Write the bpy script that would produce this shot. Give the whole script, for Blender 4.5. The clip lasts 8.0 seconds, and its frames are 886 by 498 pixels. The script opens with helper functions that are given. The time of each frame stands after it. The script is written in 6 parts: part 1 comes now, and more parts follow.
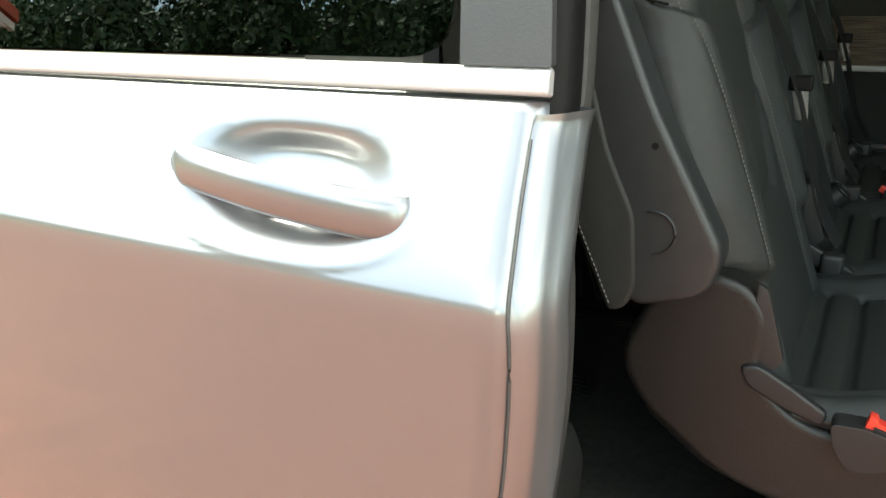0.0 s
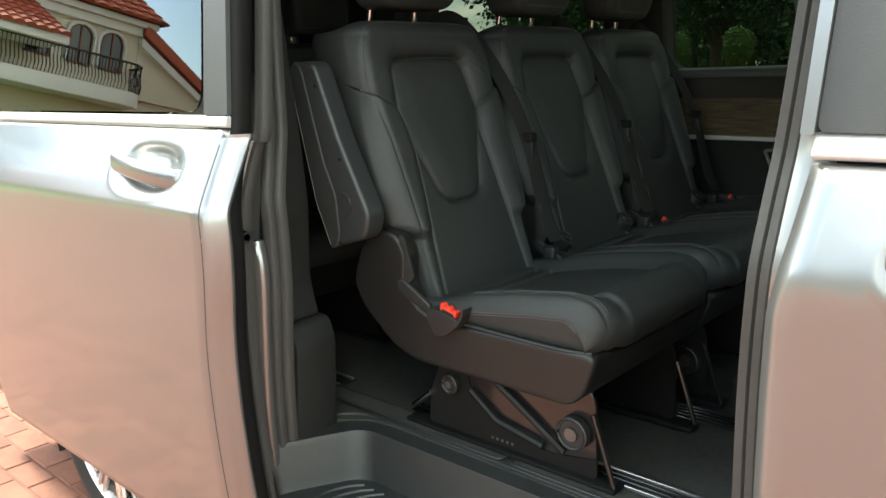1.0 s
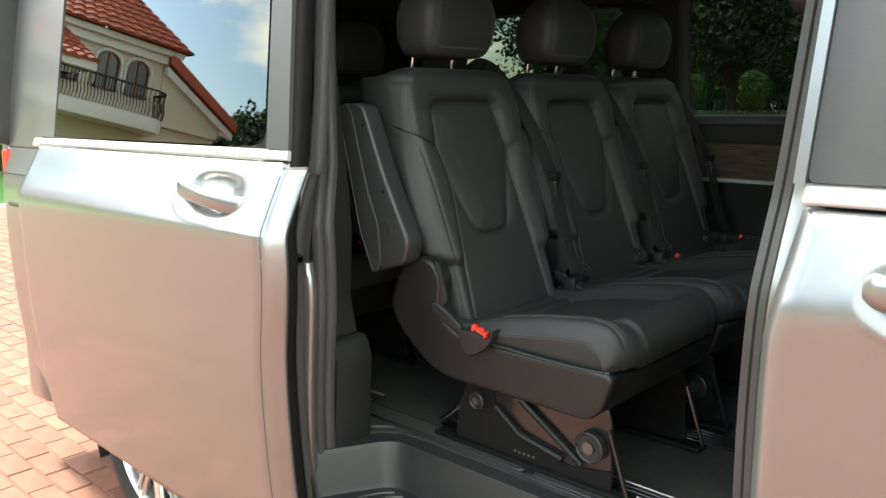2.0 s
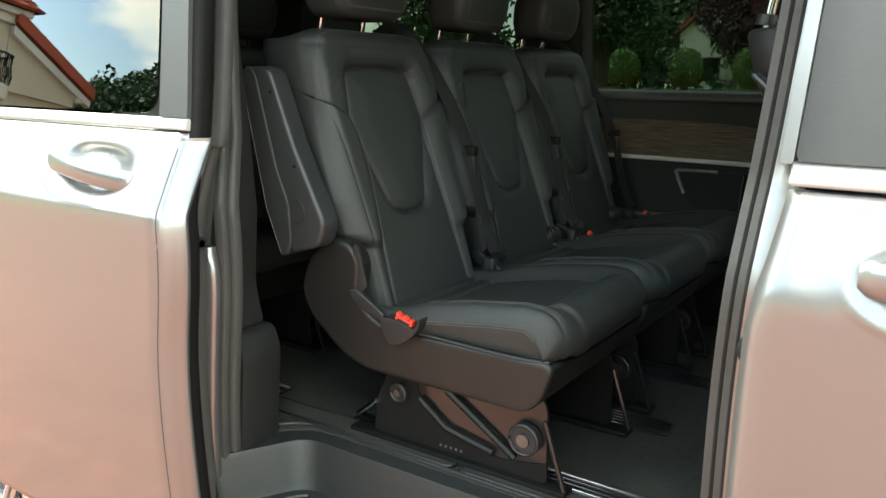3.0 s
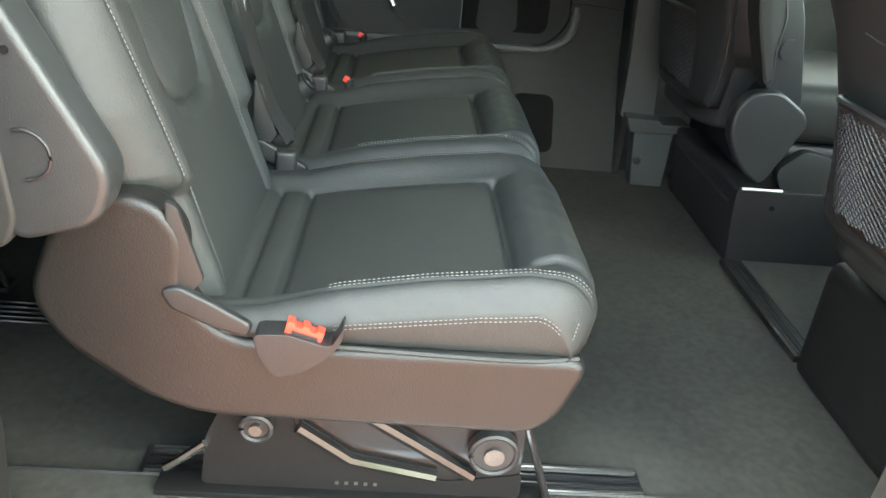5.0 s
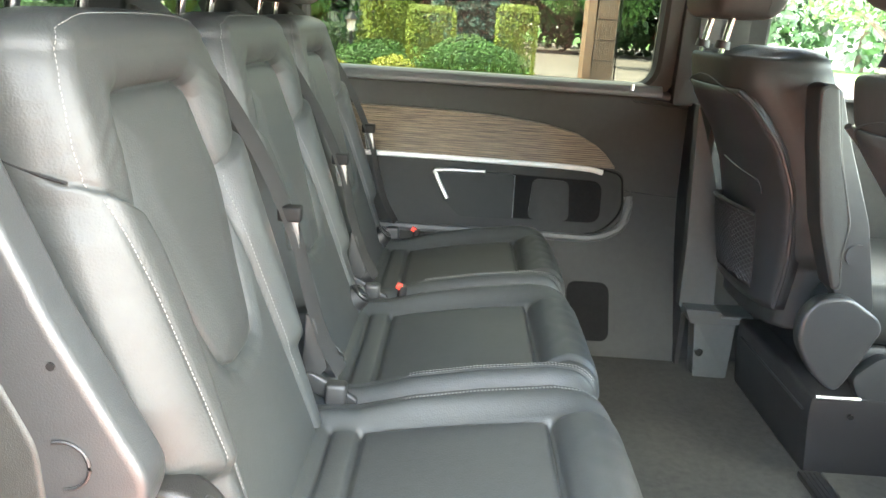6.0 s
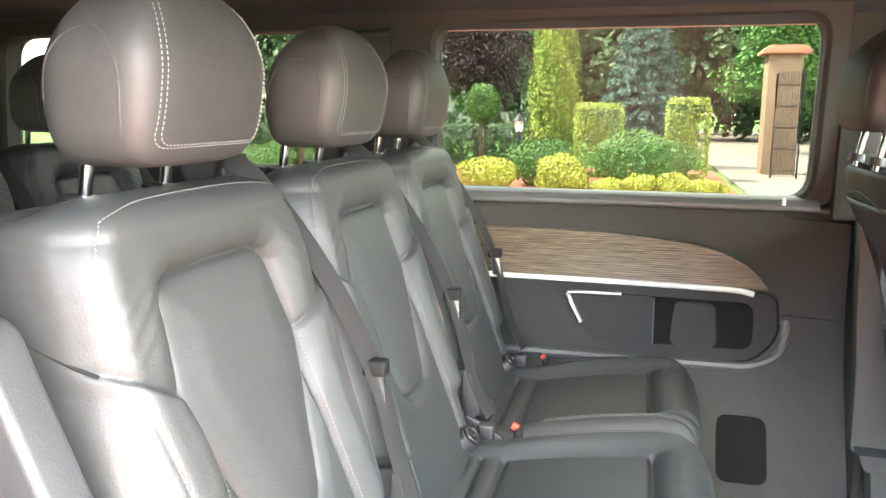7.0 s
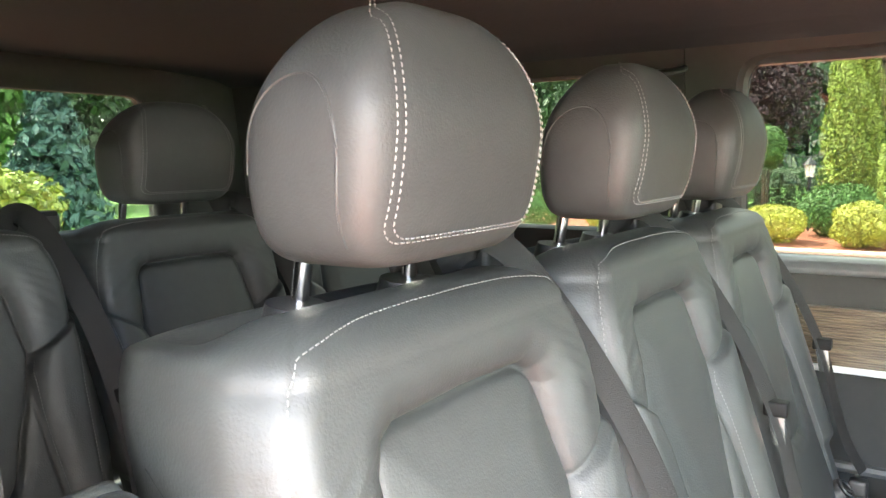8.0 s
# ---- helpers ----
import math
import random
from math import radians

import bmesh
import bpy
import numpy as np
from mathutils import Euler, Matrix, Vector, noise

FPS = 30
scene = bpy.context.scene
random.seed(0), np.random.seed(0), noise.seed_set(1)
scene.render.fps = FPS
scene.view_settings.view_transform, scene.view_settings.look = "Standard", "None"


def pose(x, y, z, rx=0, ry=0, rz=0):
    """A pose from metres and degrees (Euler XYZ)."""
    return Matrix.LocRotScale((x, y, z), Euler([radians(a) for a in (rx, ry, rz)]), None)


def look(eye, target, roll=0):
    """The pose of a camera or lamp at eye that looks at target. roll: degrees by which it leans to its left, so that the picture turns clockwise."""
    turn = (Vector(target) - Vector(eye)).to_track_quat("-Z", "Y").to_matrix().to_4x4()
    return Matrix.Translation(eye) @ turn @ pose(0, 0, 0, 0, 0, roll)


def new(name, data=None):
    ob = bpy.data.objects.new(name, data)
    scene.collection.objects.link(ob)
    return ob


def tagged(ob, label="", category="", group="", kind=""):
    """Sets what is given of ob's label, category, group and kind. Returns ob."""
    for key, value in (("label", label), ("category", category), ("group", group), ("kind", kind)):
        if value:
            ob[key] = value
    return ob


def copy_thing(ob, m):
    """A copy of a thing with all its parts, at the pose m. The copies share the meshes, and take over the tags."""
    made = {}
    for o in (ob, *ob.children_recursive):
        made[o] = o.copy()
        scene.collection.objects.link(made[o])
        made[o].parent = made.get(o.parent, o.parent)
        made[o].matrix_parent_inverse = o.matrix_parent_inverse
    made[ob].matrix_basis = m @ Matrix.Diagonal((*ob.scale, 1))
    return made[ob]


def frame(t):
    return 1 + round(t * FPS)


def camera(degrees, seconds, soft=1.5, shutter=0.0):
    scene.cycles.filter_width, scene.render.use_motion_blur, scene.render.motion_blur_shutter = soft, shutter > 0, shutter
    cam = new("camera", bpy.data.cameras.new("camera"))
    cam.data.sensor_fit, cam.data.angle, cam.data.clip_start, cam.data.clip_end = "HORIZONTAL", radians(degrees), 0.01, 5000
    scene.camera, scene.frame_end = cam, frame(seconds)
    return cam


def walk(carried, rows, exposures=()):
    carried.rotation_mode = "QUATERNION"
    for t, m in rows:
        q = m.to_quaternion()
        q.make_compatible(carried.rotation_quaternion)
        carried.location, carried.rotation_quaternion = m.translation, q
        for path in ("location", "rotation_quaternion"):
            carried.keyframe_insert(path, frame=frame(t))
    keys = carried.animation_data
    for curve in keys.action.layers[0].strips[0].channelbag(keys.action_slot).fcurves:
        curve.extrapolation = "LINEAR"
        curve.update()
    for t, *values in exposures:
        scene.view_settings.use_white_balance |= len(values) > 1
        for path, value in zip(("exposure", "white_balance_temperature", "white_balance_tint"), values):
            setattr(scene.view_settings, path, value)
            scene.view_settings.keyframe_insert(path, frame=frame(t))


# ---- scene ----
cam = camera(59.2, 8.0)
PATH = [
    (0, (0.071, -0.725, 1.367), (-0.887, 0.928, 0.712), -1.6),
    (0.5, (0.469, -0.86, 1.366), (-0.719, 0.662, 0.844), -2.7),
    (1, (1.109, -0.978, 1.365), (-0.202, 0.468, 0.926), -2.0),
    (1.2, (1.184, -1.055, 1.367), (-0.15, 0.377, 0.956), -1.3),
    (2.3, (1.18, -1.13, 1.39), (-0.16, 0.312, 1.041), -0.3),
    (2.5, (1.134, -1.128, 1.384), (-0.158, 0.355, 1.022), -0.0),
    (3, (1.013, -1.08, 1.377), (-0.072, 0.546, 0.954), 0.9),
    (3.5, (0.801, -1.002, 1.372), (0.024, 0.742, 0.776), 0.6),
    (3.8, (0.666, -0.933, 1.385), (0.11, 0.821, 0.601), 2.6),
    (4, (0.58, -0.847, 1.356), (0.153, 0.916, 0.513), 1.6),
    (4.2, (0.503, -0.759, 1.349), (0.229, 0.986, 0.41), 1.8),
    (5.3, (0.158, -0.573, 1.413), (0.328, 1.245, 0.598), 6.2),
    (5.5, (0.156, -0.554, 1.446), (0.281, 1.302, 0.711), 5.5),
    (6, (0.193, -0.506, 1.499), (0.169, 1.412, 0.934), 3.7),
    (6.5, (0.261, -0.461, 1.554), (0.009, 1.479, 1.137), 1.8),
    (7, (0.305, -0.403, 1.574), (-0.172, 1.508, 1.225), 0.4),
    (7.5, (0.288, -0.276, 1.592), (-0.488, 1.543, 1.293), -0.4),
    (8, (0.16, -0.131, 1.593), (-0.934, 1.527, 1.363), -0.8),
]
EXPOSURE = [(0.0, 2.40, 6750, -6), (3.2, 2.72, 6650, -8), (4.0, 3.22, 6800, -5), (5.3, 4.92, 6750, -5), (6.0, 5.62, 6800, 3), (6.8, 6.12, 6850, 11), (8.0, 6.00, 6650, 8)]
walk(cam, [(t, look(eye, target, roll)) for t, eye, target, roll in PATH], EXPOSURE)

# ---- light ----
SUN_EL, SUN_ROT = radians(54), radians(267)
world = bpy.data.worlds.new("sky")
scene.world = world
world.use_nodes = True
wn, wl = world.node_tree.nodes, world.node_tree.links
wn.clear()
w_out = wn.new("ShaderNodeOutputWorld")
w_bg = wn.new("ShaderNodeBackground")
w_sky = wn.new("ShaderNodeTexSky")
w_sky.sky_type, w_sky.sun_disc, w_sky.sun_elevation, w_sky.sun_rotation = "NISHITA", False, SUN_EL, SUN_ROT
w_cloud = wn.new("ShaderNodeTexNoise")
w_cloud.inputs["Scale"].default_value, w_cloud.inputs["Detail"].default_value = 3.6, 8
w_cloud.inputs["Roughness"].default_value = 0.56
w_ramp = wn.new("ShaderNodeValToRGB")
w_ramp.color_ramp.elements[0].position, w_ramp.color_ramp.elements[1].position = 0.475, 0.56
w_mix = wn.new("ShaderNodeMix")
w_mix.data_type = "RGBA"
w_mix.inputs[7].default_value = (10.0, 9.5, 8.8, 1)
w_tc = wn.new("ShaderNodeTexCoord")
w_map = wn.new("ShaderNodeMapping")
w_map.inputs["Location"].default_value, w_map.inputs["Scale"].default_value = (0.95, 0.55, 0.2), (1, 1, 1.7)
wl.new(w_tc.outputs["Generated"], w_map.inputs[0])
wl.new(w_map.outputs[0], w_cloud.inputs["Vector"])
wl.new(w_cloud.outputs["Fac"], w_ramp.inputs[0])
wl.new(w_ramp.outputs[0], w_mix.inputs[0])
wl.new(w_sky.outputs[0], w_mix.inputs[6])
wl.new(w_mix.outputs[2], w_bg.inputs[0])
wl.new(w_bg.outputs[0], w_out.inputs[0])
w_bg.inputs[1].default_value = 0.13
sun = new("sun", bpy.data.lights.new("sun", "SUN"))
sun.data.energy, sun.data.angle, sun.data.color = 2.2, radians(6), (1.0, 0.95, 0.87)
_az = SUN_ROT
sun.matrix_world = look((0, 0, 0), (-math.sin(_az) * math.cos(SUN_EL), -math.cos(_az) * math.cos(SUN_EL), -math.sin(SUN_EL)))

# ---- materials ----
def mat(name, color, rough=0.5, metal=0.0, var=0.15, scale=8.0, bump=0.0, bscale=60.0, coat=0.0, voronoi=False, rand=0.0, spec=0.5, island=False):
    """Principled surface with colour variation at two scales, roughness variation and fine relief."""
    m = bpy.data.materials.new(name)
    m.use_nodes = True
    n, l = m.node_tree.nodes, m.node_tree.links
    b = n["Principled BSDF"]
    b.inputs["Metallic"].default_value = metal
    b.inputs["Coat Weight"].default_value = coat
    b.inputs["Coat Roughness"].default_value = 0.06
    b.inputs["Specular IOR Level"].default_value = spec
    tc = n.new("ShaderNodeTexCoord")
    big = n.new("ShaderNodeTexNoise")
    big.inputs["Scale"].default_value, big.inputs["Detail"].default_value = scale, 5
    fine = n.new("ShaderNodeTexNoise")
    fine.inputs["Scale"].default_value, fine.inputs["Detail"].default_value = scale * 11, 3
    l.new(tc.outputs["Object"], big.inputs["Vector"])
    l.new(tc.outputs["Object"], fine.inputs["Vector"])
    add = n.new("ShaderNodeMath")
    add.operation = "ADD"
    l.new(big.outputs["Fac"], add.inputs[0])
    l.new(fine.outputs["Fac"], add.inputs[1])
    last = add
    if rand or island:
        src = n.new("ShaderNodeNewGeometry") if island else n.new("ShaderNodeObjectInfo")
        r2 = n.new("ShaderNodeMath")
        r2.operation, r2.inputs[1].default_value = "MULTIPLY_ADD", rand or 0.6
        l.new(src.outputs["Random Per Island" if island else "Random"], r2.inputs[0])
        l.new(add.outputs[0], r2.inputs[2])
        last = n.new("ShaderNodeMath")
        last.operation, last.inputs[1].default_value = "SUBTRACT", (rand or 0.6) / 2
        l.new(r2.outputs[0], last.inputs[0])
    mr = n.new("ShaderNodeMapRange")
    mr.inputs[1].default_value, mr.inputs[2].default_value = 0.5, 1.5
    mr.inputs[3].default_value, mr.inputs[4].default_value = 1 - var, 1 + var
    l.new(last.outputs[0], mr.inputs[0])
    mul = n.new("ShaderNodeVectorMath")
    mul.operation = "SCALE"
    mul.inputs[0].default_value = color
    l.new(mr.outputs[0], mul.inputs["Scale"])
    l.new(mul.outputs[0], b.inputs["Base Color"])
    rr = n.new("ShaderNodeMapRange")
    rr.inputs[3].default_value, rr.inputs[4].default_value = max(rough * 0.85, 0), min(rough * 1.15, 1)
    l.new(big.outputs["Fac"], rr.inputs[0])
    l.new(rr.outputs[0], b.inputs["Roughness"])
    if bump:
        bt = n.new("ShaderNodeTexVoronoi" if voronoi else "ShaderNodeTexNoise")
        bt.inputs["Scale"].default_value = bscale
        if not voronoi:
            bt.inputs["Detail"].default_value = 4
        l.new(tc.outputs["Object"], bt.inputs["Vector"])
        bp = n.new("ShaderNodeBump")
        bp.inputs["Strength"].default_value, bp.inputs["Distance"].default_value = bump, 0.002
        l.new(bt.outputs[0], bp.inputs["Height"])
        l.new(bp.outputs[0], b.inputs["Normal"])
    return m


def glass(name, tint, rough=0.0, clear=0.5, ior=1.52):
    """Tinted pane: a mix of see-through tint and a true mirror reflection by Fresnel."""
    m = bpy.data.materials.new(name)
    m.use_nodes = True
    n, l = m.node_tree.nodes, m.node_tree.links
    n.clear()
    out = n.new("ShaderNodeOutputMaterial")
    tr = n.new("ShaderNodeBsdfTransparent")
    tr.inputs[0].default_value = (*tint, 1)
    gl = n.new("ShaderNodeBsdfGlossy")
    gl.inputs["Roughness"].default_value = rough
    fr = n.new("ShaderNodeFresnel")
    fr.inputs[0].default_value = ior
    mr = n.new("ShaderNodeMapRange")
    mr.inputs[3].default_value, mr.inputs[4].default_value = clear * 0.0, 1.0 + clear
    l.new(fr.outputs[0], mr.inputs[0])
    mx = n.new("ShaderNodeMixShader")
    l.new(mr.outputs[0], mx.inputs[0])
    l.new(tr.outputs[0], mx.inputs[1])
    l.new(gl.outputs[0], mx.inputs[2])
    l.new(mx.outputs[0], out.inputs[0])
    return m


M_PAINT = mat("silver_paint", (0.29, 0.29, 0.295), 0.31, 0.8, 0.02, 3, 0, 900, coat=0.7)
M_PAINT.node_tree.nodes["Principled BSDF"].inputs["Coat Roughness"].default_value = 0.075
M_LEATHER = mat("black_leather", (0.0235, 0.0255, 0.0245), 0.50, 0, 0.18, 5, 0.16, 700, voronoi=True, spec=0.32)
M_LEATHER_S = mat("smooth_black_leather", (0.0290, 0.0312, 0.0303), 0.53, 0, 0.16, 6, 0.22, 380, spec=0.40)
M_THREAD = mat("grey_thread", (0.125, 0.125, 0.12), 0.7, 0, 0.1, 90, 0.3, 900)
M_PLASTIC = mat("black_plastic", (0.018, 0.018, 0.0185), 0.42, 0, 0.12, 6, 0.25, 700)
M_PLASTIC_G = mat("dark_grey_plastic", (0.028, 0.030, 0.031), 0.36, 0, 0.12, 5, 0.18, 500)
M_SHELL = mat("soft_black_shell", (0.011, 0.0105, 0.010), 0.42, 0, 0.12, 4, 0.25, 600)
M_GLOSSBLACK = mat("gloss_black_paint", (0.010, 0.0095, 0.0095), 0.30, 0, 0.1, 9, 0.05, 200, coat=0.8, spec=0.4)
M_SEAL = mat("rubber_seal", (0.055, 0.054, 0.052), 0.55, 0, 0.15, 10, 0.3, 300)
M_PANEL = mat("charcoal_trim", (0.037, 0.038, 0.0355), 0.7, 0, 0.14, 5, 0.35, 500, spec=0.28)
M_PANEL_D = mat("black_trim", (0.017, 0.0175, 0.0168), 0.6, 0, 0.14, 5, 0.3, 500, spec=0.25)
M_SHELL_G = mat("grey_trim_edge", (0.085, 0.087, 0.085), 0.5, 0, 0.1, 5, 0.3, 500)
M_STEP = mat("grained_step_plastic", (0.024, 0.0255, 0.026), 0.36, 0, 0.15, 5, 0.4, 450)
M_CARPET = mat("charcoal_carpet", (0.037, 0.0368, 0.0310), 0.95, 0, 0.55, 6, 0.9, 900)
M_HEADLINER = mat("charcoal_headliner", (0.038, 0.046, 0.049), 0.95, 0, 0.15, 4, 0.6, 900)
M_CHROME = mat("chrome", (0.86, 0.86, 0.85), 0.12, 1, 0.03, 10, 0.02, 200)
M_ALU = mat("brushed_aluminium", (0.74, 0.73, 0.71), 0.32, 1, 0.06, 14, 0.08, 300)
M_SATIN = mat("satin_silver", (0.62, 0.62, 0.61), 0.35, 0.3, 0.05, 9, 0.05, 300)
M_STRIP = mat("strip_sky_sheen", (0.74, 0.74, 0.72), 0.38, 0.1, 0.04, 9, 0.04, 300)
M_BOLT = mat("worn_bolt", (0.16, 0.15, 0.14), 0.4, 0.8, 0.3, 40, 0.3, 300)
M_SHIELD = mat("grained_grey_plastic", (0.070, 0.074, 0.071), 0.5, 0, 0.12, 6, 0.25, 600, spec=0.35)
M_DARK = mat("deep_black_plastic", (0.008, 0.008, 0.008), 0.6, 0, 0.2, 9, 0.2, 400, spec=0.2)
M_STEEL = mat("steel", (0.42, 0.41, 0.40), 0.35, 1, 0.12, 20, 0.15, 300)
M_BELT = mat("belt_webbing", (0.024, 0.0235, 0.023), 0.8, 0, 0.12, 30, 0.7, 900, spec=0.18)
M_RED = mat("red_buckle", (0.75, 0.05, 0.03), 0.4, 0, 0.08, 20)
M_TYRE = mat("tyre_rubber", (0.018, 0.018, 0.018), 0.75, 0, 0.2, 12, 0.4, 120)
M_RIM = mat("alloy_rim", (0.70, 0.70, 0.70), 0.28, 0.9, 0.05, 8, 0.03, 300, coat=0.5)
M_BLACKBAND = mat("grey_black_film", (0.062, 0.064, 0.066), 0.35, 0, 0.06, 4, 0.1, 500)
M_PAVER = mat("red_paver", (0.200, 0.080, 0.053), 0.85, 0, 0.42, 0.8, 0.8, 160, rand=0.5)
M_PAVER_J = mat("red_paver_joined", (0.200, 0.080, 0.053), 0.85, 0, 0.42, 0.8, 0.8, 160, island=True)
M_SAND = mat("joint_sand", (0.17, 0.10, 0.068), 0.95, 0, 0.3, 12, 0.8, 200)
M_LAWN = mat("lawn", (0.085, 0.19, 0.03), 0.9, 0, 0.4, 1.2, 1.0, 60)
M_LEDGE = mat("smooth_grey_trim", (0.10, 0.108, 0.110), 0.36, 0, 0.08, 5, 0.1, 500)
M_COVER = mat("smooth_dark_cover", (0.014, 0.015, 0.0145), 0.5, 0, 0.1, 6, 0.1, 500, spec=0.14)
# near-black: shade of recesses and gaps put into colour; one screw wears it too
M_VOID = mat("recess_shade_black", (0.010, 0.010, 0.010), 0.8, 0, 0.2, 9, 0.2, 400, spec=0.08)
M_CONCRETE = mat("grey_concrete", (0.20, 0.165, 0.14), 0.9, 0, 0.2, 1.5, 0.6, 60)
M_STONE = mat("pale_stone", (0.5, 0.46, 0.40), 0.85, 0, 0.15, 4, 0.6, 90)
M_WALL = mat("cream_render", (0.62, 0.56, 0.44), 0.9, 0, 0.06, 1.5, 0.5, 120)
M_WHITE = mat("white_plaster", (0.72, 0.70, 0.66), 0.85, 0, 0.06, 2, 0.4, 120)
M_TILE = mat("red_roof_tile", (0.33, 0.075, 0.04), 0.7, 0, 0.3, 3, 0.5, 60, island=True)
M_IRON = mat("black_iron", (0.02, 0.02, 0.022), 0.5, 0.3, 0.15, 10, 0.2, 200)
M_WOODFRAME = mat("brown_window_wood", (0.16, 0.07, 0.035), 0.5, 0, 0.25, 10, 0.3, 90)
M_BRICK = mat("yellow_pier_brick", (0.30, 0.16, 0.09), 0.85, 0, 0.2, 6, 0.6, 120)


def brick_joints(m):
    """Brick courses with pale mortar over the base colour."""
    n, l = m.node_tree.nodes, m.node_tree.links
    tc, mp, br = n.new("ShaderNodeTexCoord"), n.new("ShaderNodeMapping"), n.new("ShaderNodeTexBrick")
    mp.inputs["Rotation"].default_value = (math.pi / 2, 0, 0)
    br.inputs["Scale"].default_value, br.inputs["Mortar Size"].default_value = 1.0, 0.012
    br.inputs["Brick Width"].default_value, br.inputs["Row Height"].default_value = 0.25, 0.075
    br.inputs["Color1"].default_value, br.inputs["Color2"].default_value, br.inputs["Mortar"].default_value = (0.34, 0.18, 0.09, 1), (0.22, 0.11, 0.06, 1), (0.30, 0.26, 0.22, 1)
    l.new(tc.outputs["Object"], mp.inputs[0])
    l.new(mp.outputs[0], br.inputs["Vector"])
    l.new(br.outputs["Color"], n["Principled BSDF"].inputs["Base Color"])


brick_joints(M_BRICK)
M_CAP = mat("terracotta_cap", (0.45, 0.20, 0.13), 0.8, 0, 0.15, 5, 0.5, 100)
M_BARK = mat("bark", (0.09, 0.065, 0.045), 0.9, 0, 0.3, 8, 1.0, 50)
M_SOIL = mat("red_bark_mulch", (0.27, 0.09, 0.05), 0.95, 0, 0.35, 9, 1.0, 60)


def leafmat(name, color, var=0.45):
    m = mat(name, color, 0.6, 0, var, 1.5, 0, island=True)
    b = m.node_tree.nodes["Principled BSDF"]
    b.inputs["Transmission Weight"].default_value = 0.0
    b.inputs["Subsurface Weight"].default_value = 0.0
    return m


M_LEAF = leafmat("green_leaf", (0.07, 0.16, 0.03))
M_LEAF_Y = leafmat("yellow_leaf", (0.36, 0.36, 0.05))
M_LEAF_T = leafmat("thuja_leaf", (0.22, 0.28, 0.04))
M_LEAF_B = leafmat("blue_needle", (0.048, 0.112, 0.094))
M_LEAF_P = leafmat("purple_leaf", (0.055, 0.025, 0.03))
M_LEAF_D = leafmat("dark_leaf", (0.035, 0.075, 0.025))
G_SIDE = glass("privacy_glass", (0.16, 0.19, 0.17), 0.0, 0.9)
G_FAR = glass("side_window_glass", (0.27, 0.285, 0.26), 0.0, 0.0, 1.16)
G_CLEAR = glass("clear_glass", (0.9, 0.93, 0.91), 0.0, 0.1)


def wood_mat():
    m = mat("ribbed_wood", (0.30, 0.22, 0.15), 0.35, 0, 0.5, 4, 0, coat=0.6)
    n, l = m.node_tree.nodes, m.node_tree.links
    b = n["Principled BSDF"]
    mp = n.new("ShaderNodeMapping")
    mp.inputs["Scale"].default_value = (4, 1, 170)
    tc = n.new("ShaderNodeTexCoord")
    ns = n.new("ShaderNodeTexNoise")
    ns.inputs["Scale"].default_value, ns.inputs["Detail"].default_value = 2.2, 6
    l.new(tc.outputs["Object"], mp.inputs[0])
    l.new(mp.outputs[0], ns.inputs["Vector"])
    rp = n.new("ShaderNodeValToRGB")
    e = rp.color_ramp.elements
    e[0].position, e[0].color = 0.35, (0.055, 0.045, 0.034, 1)
    e[1].position, e[1].color = 0.65, (0.20, 0.155, 0.105, 1)
    l.new(ns.outputs["Fac"], rp.inputs[0])
    l.new(rp.outputs[0], b.inputs["Base Color"])
    return m


M_WOOD = wood_mat()

# ---- mesh helpers ----
def obj(name, verts, faces, material, smooth=True):
    me = bpy.data.meshes.new(name)
    me.from_pydata([tuple(v) for v in verts], [], [tuple(int(i) for i in q) for q in faces])
    me.materials.append(material)
    if smooth:
        me.polygons.foreach_set("use_smooth", [True] * len(me.polygons))
    me.update()
    return new(name, me)


def under(ob, parent, label=""):
    ob.parent = parent
    if label:
        ob["label"] = label
    return ob


def part(name, bm, material, parent, label="", smooth=True):
    """Links a bmesh as one mesh object under a thing or a part."""
    me = bpy.data.meshes.new(name)
    bm.normal_update()
    bm.to_mesh(me)
    bm.free()
    me.materials.append(material)
    if smooth:
        me.polygons.foreach_set("use_smooth", [True] * len(me.polygons))
        me.set_sharp_from_angle(angle=radians(40))
    ob = new(name, me)
    if parent:
        ob.parent = parent
    if label:
        ob["label"] = label
    return ob


def thing(name, label, category, x=0, y=0, z=0, group="", kind=""):
    ob = new(name)
    ob.empty_display_size = 0.1
    ob.location = (x, y, z)
    return tagged(ob, label, category, group, kind)


def box(x0, x1, y0, y1, z0, z1, bevel=0.0, seg=2, bm=None):
    bm = bm or bmesh.new()
    r = bmesh.ops.create_cube(bm, size=1.0)
    for v in r["verts"]:
        v.co = Vector(((x0 + x1) / 2 + v.co.x * (x1 - x0), (y0 + y1) / 2 + v.co.y * (y1 - y0), (z0 + z1) / 2 + v.co.z * (z1 - z0)))
    if bevel:
        edges = list({e for v in r["verts"] for e in v.link_edges})
        bmesh.ops.bevel(bm, geom=edges, offset=bevel, segments=seg, profile=0.6, affect="EDGES", clamp_overlap=True)
    return bm


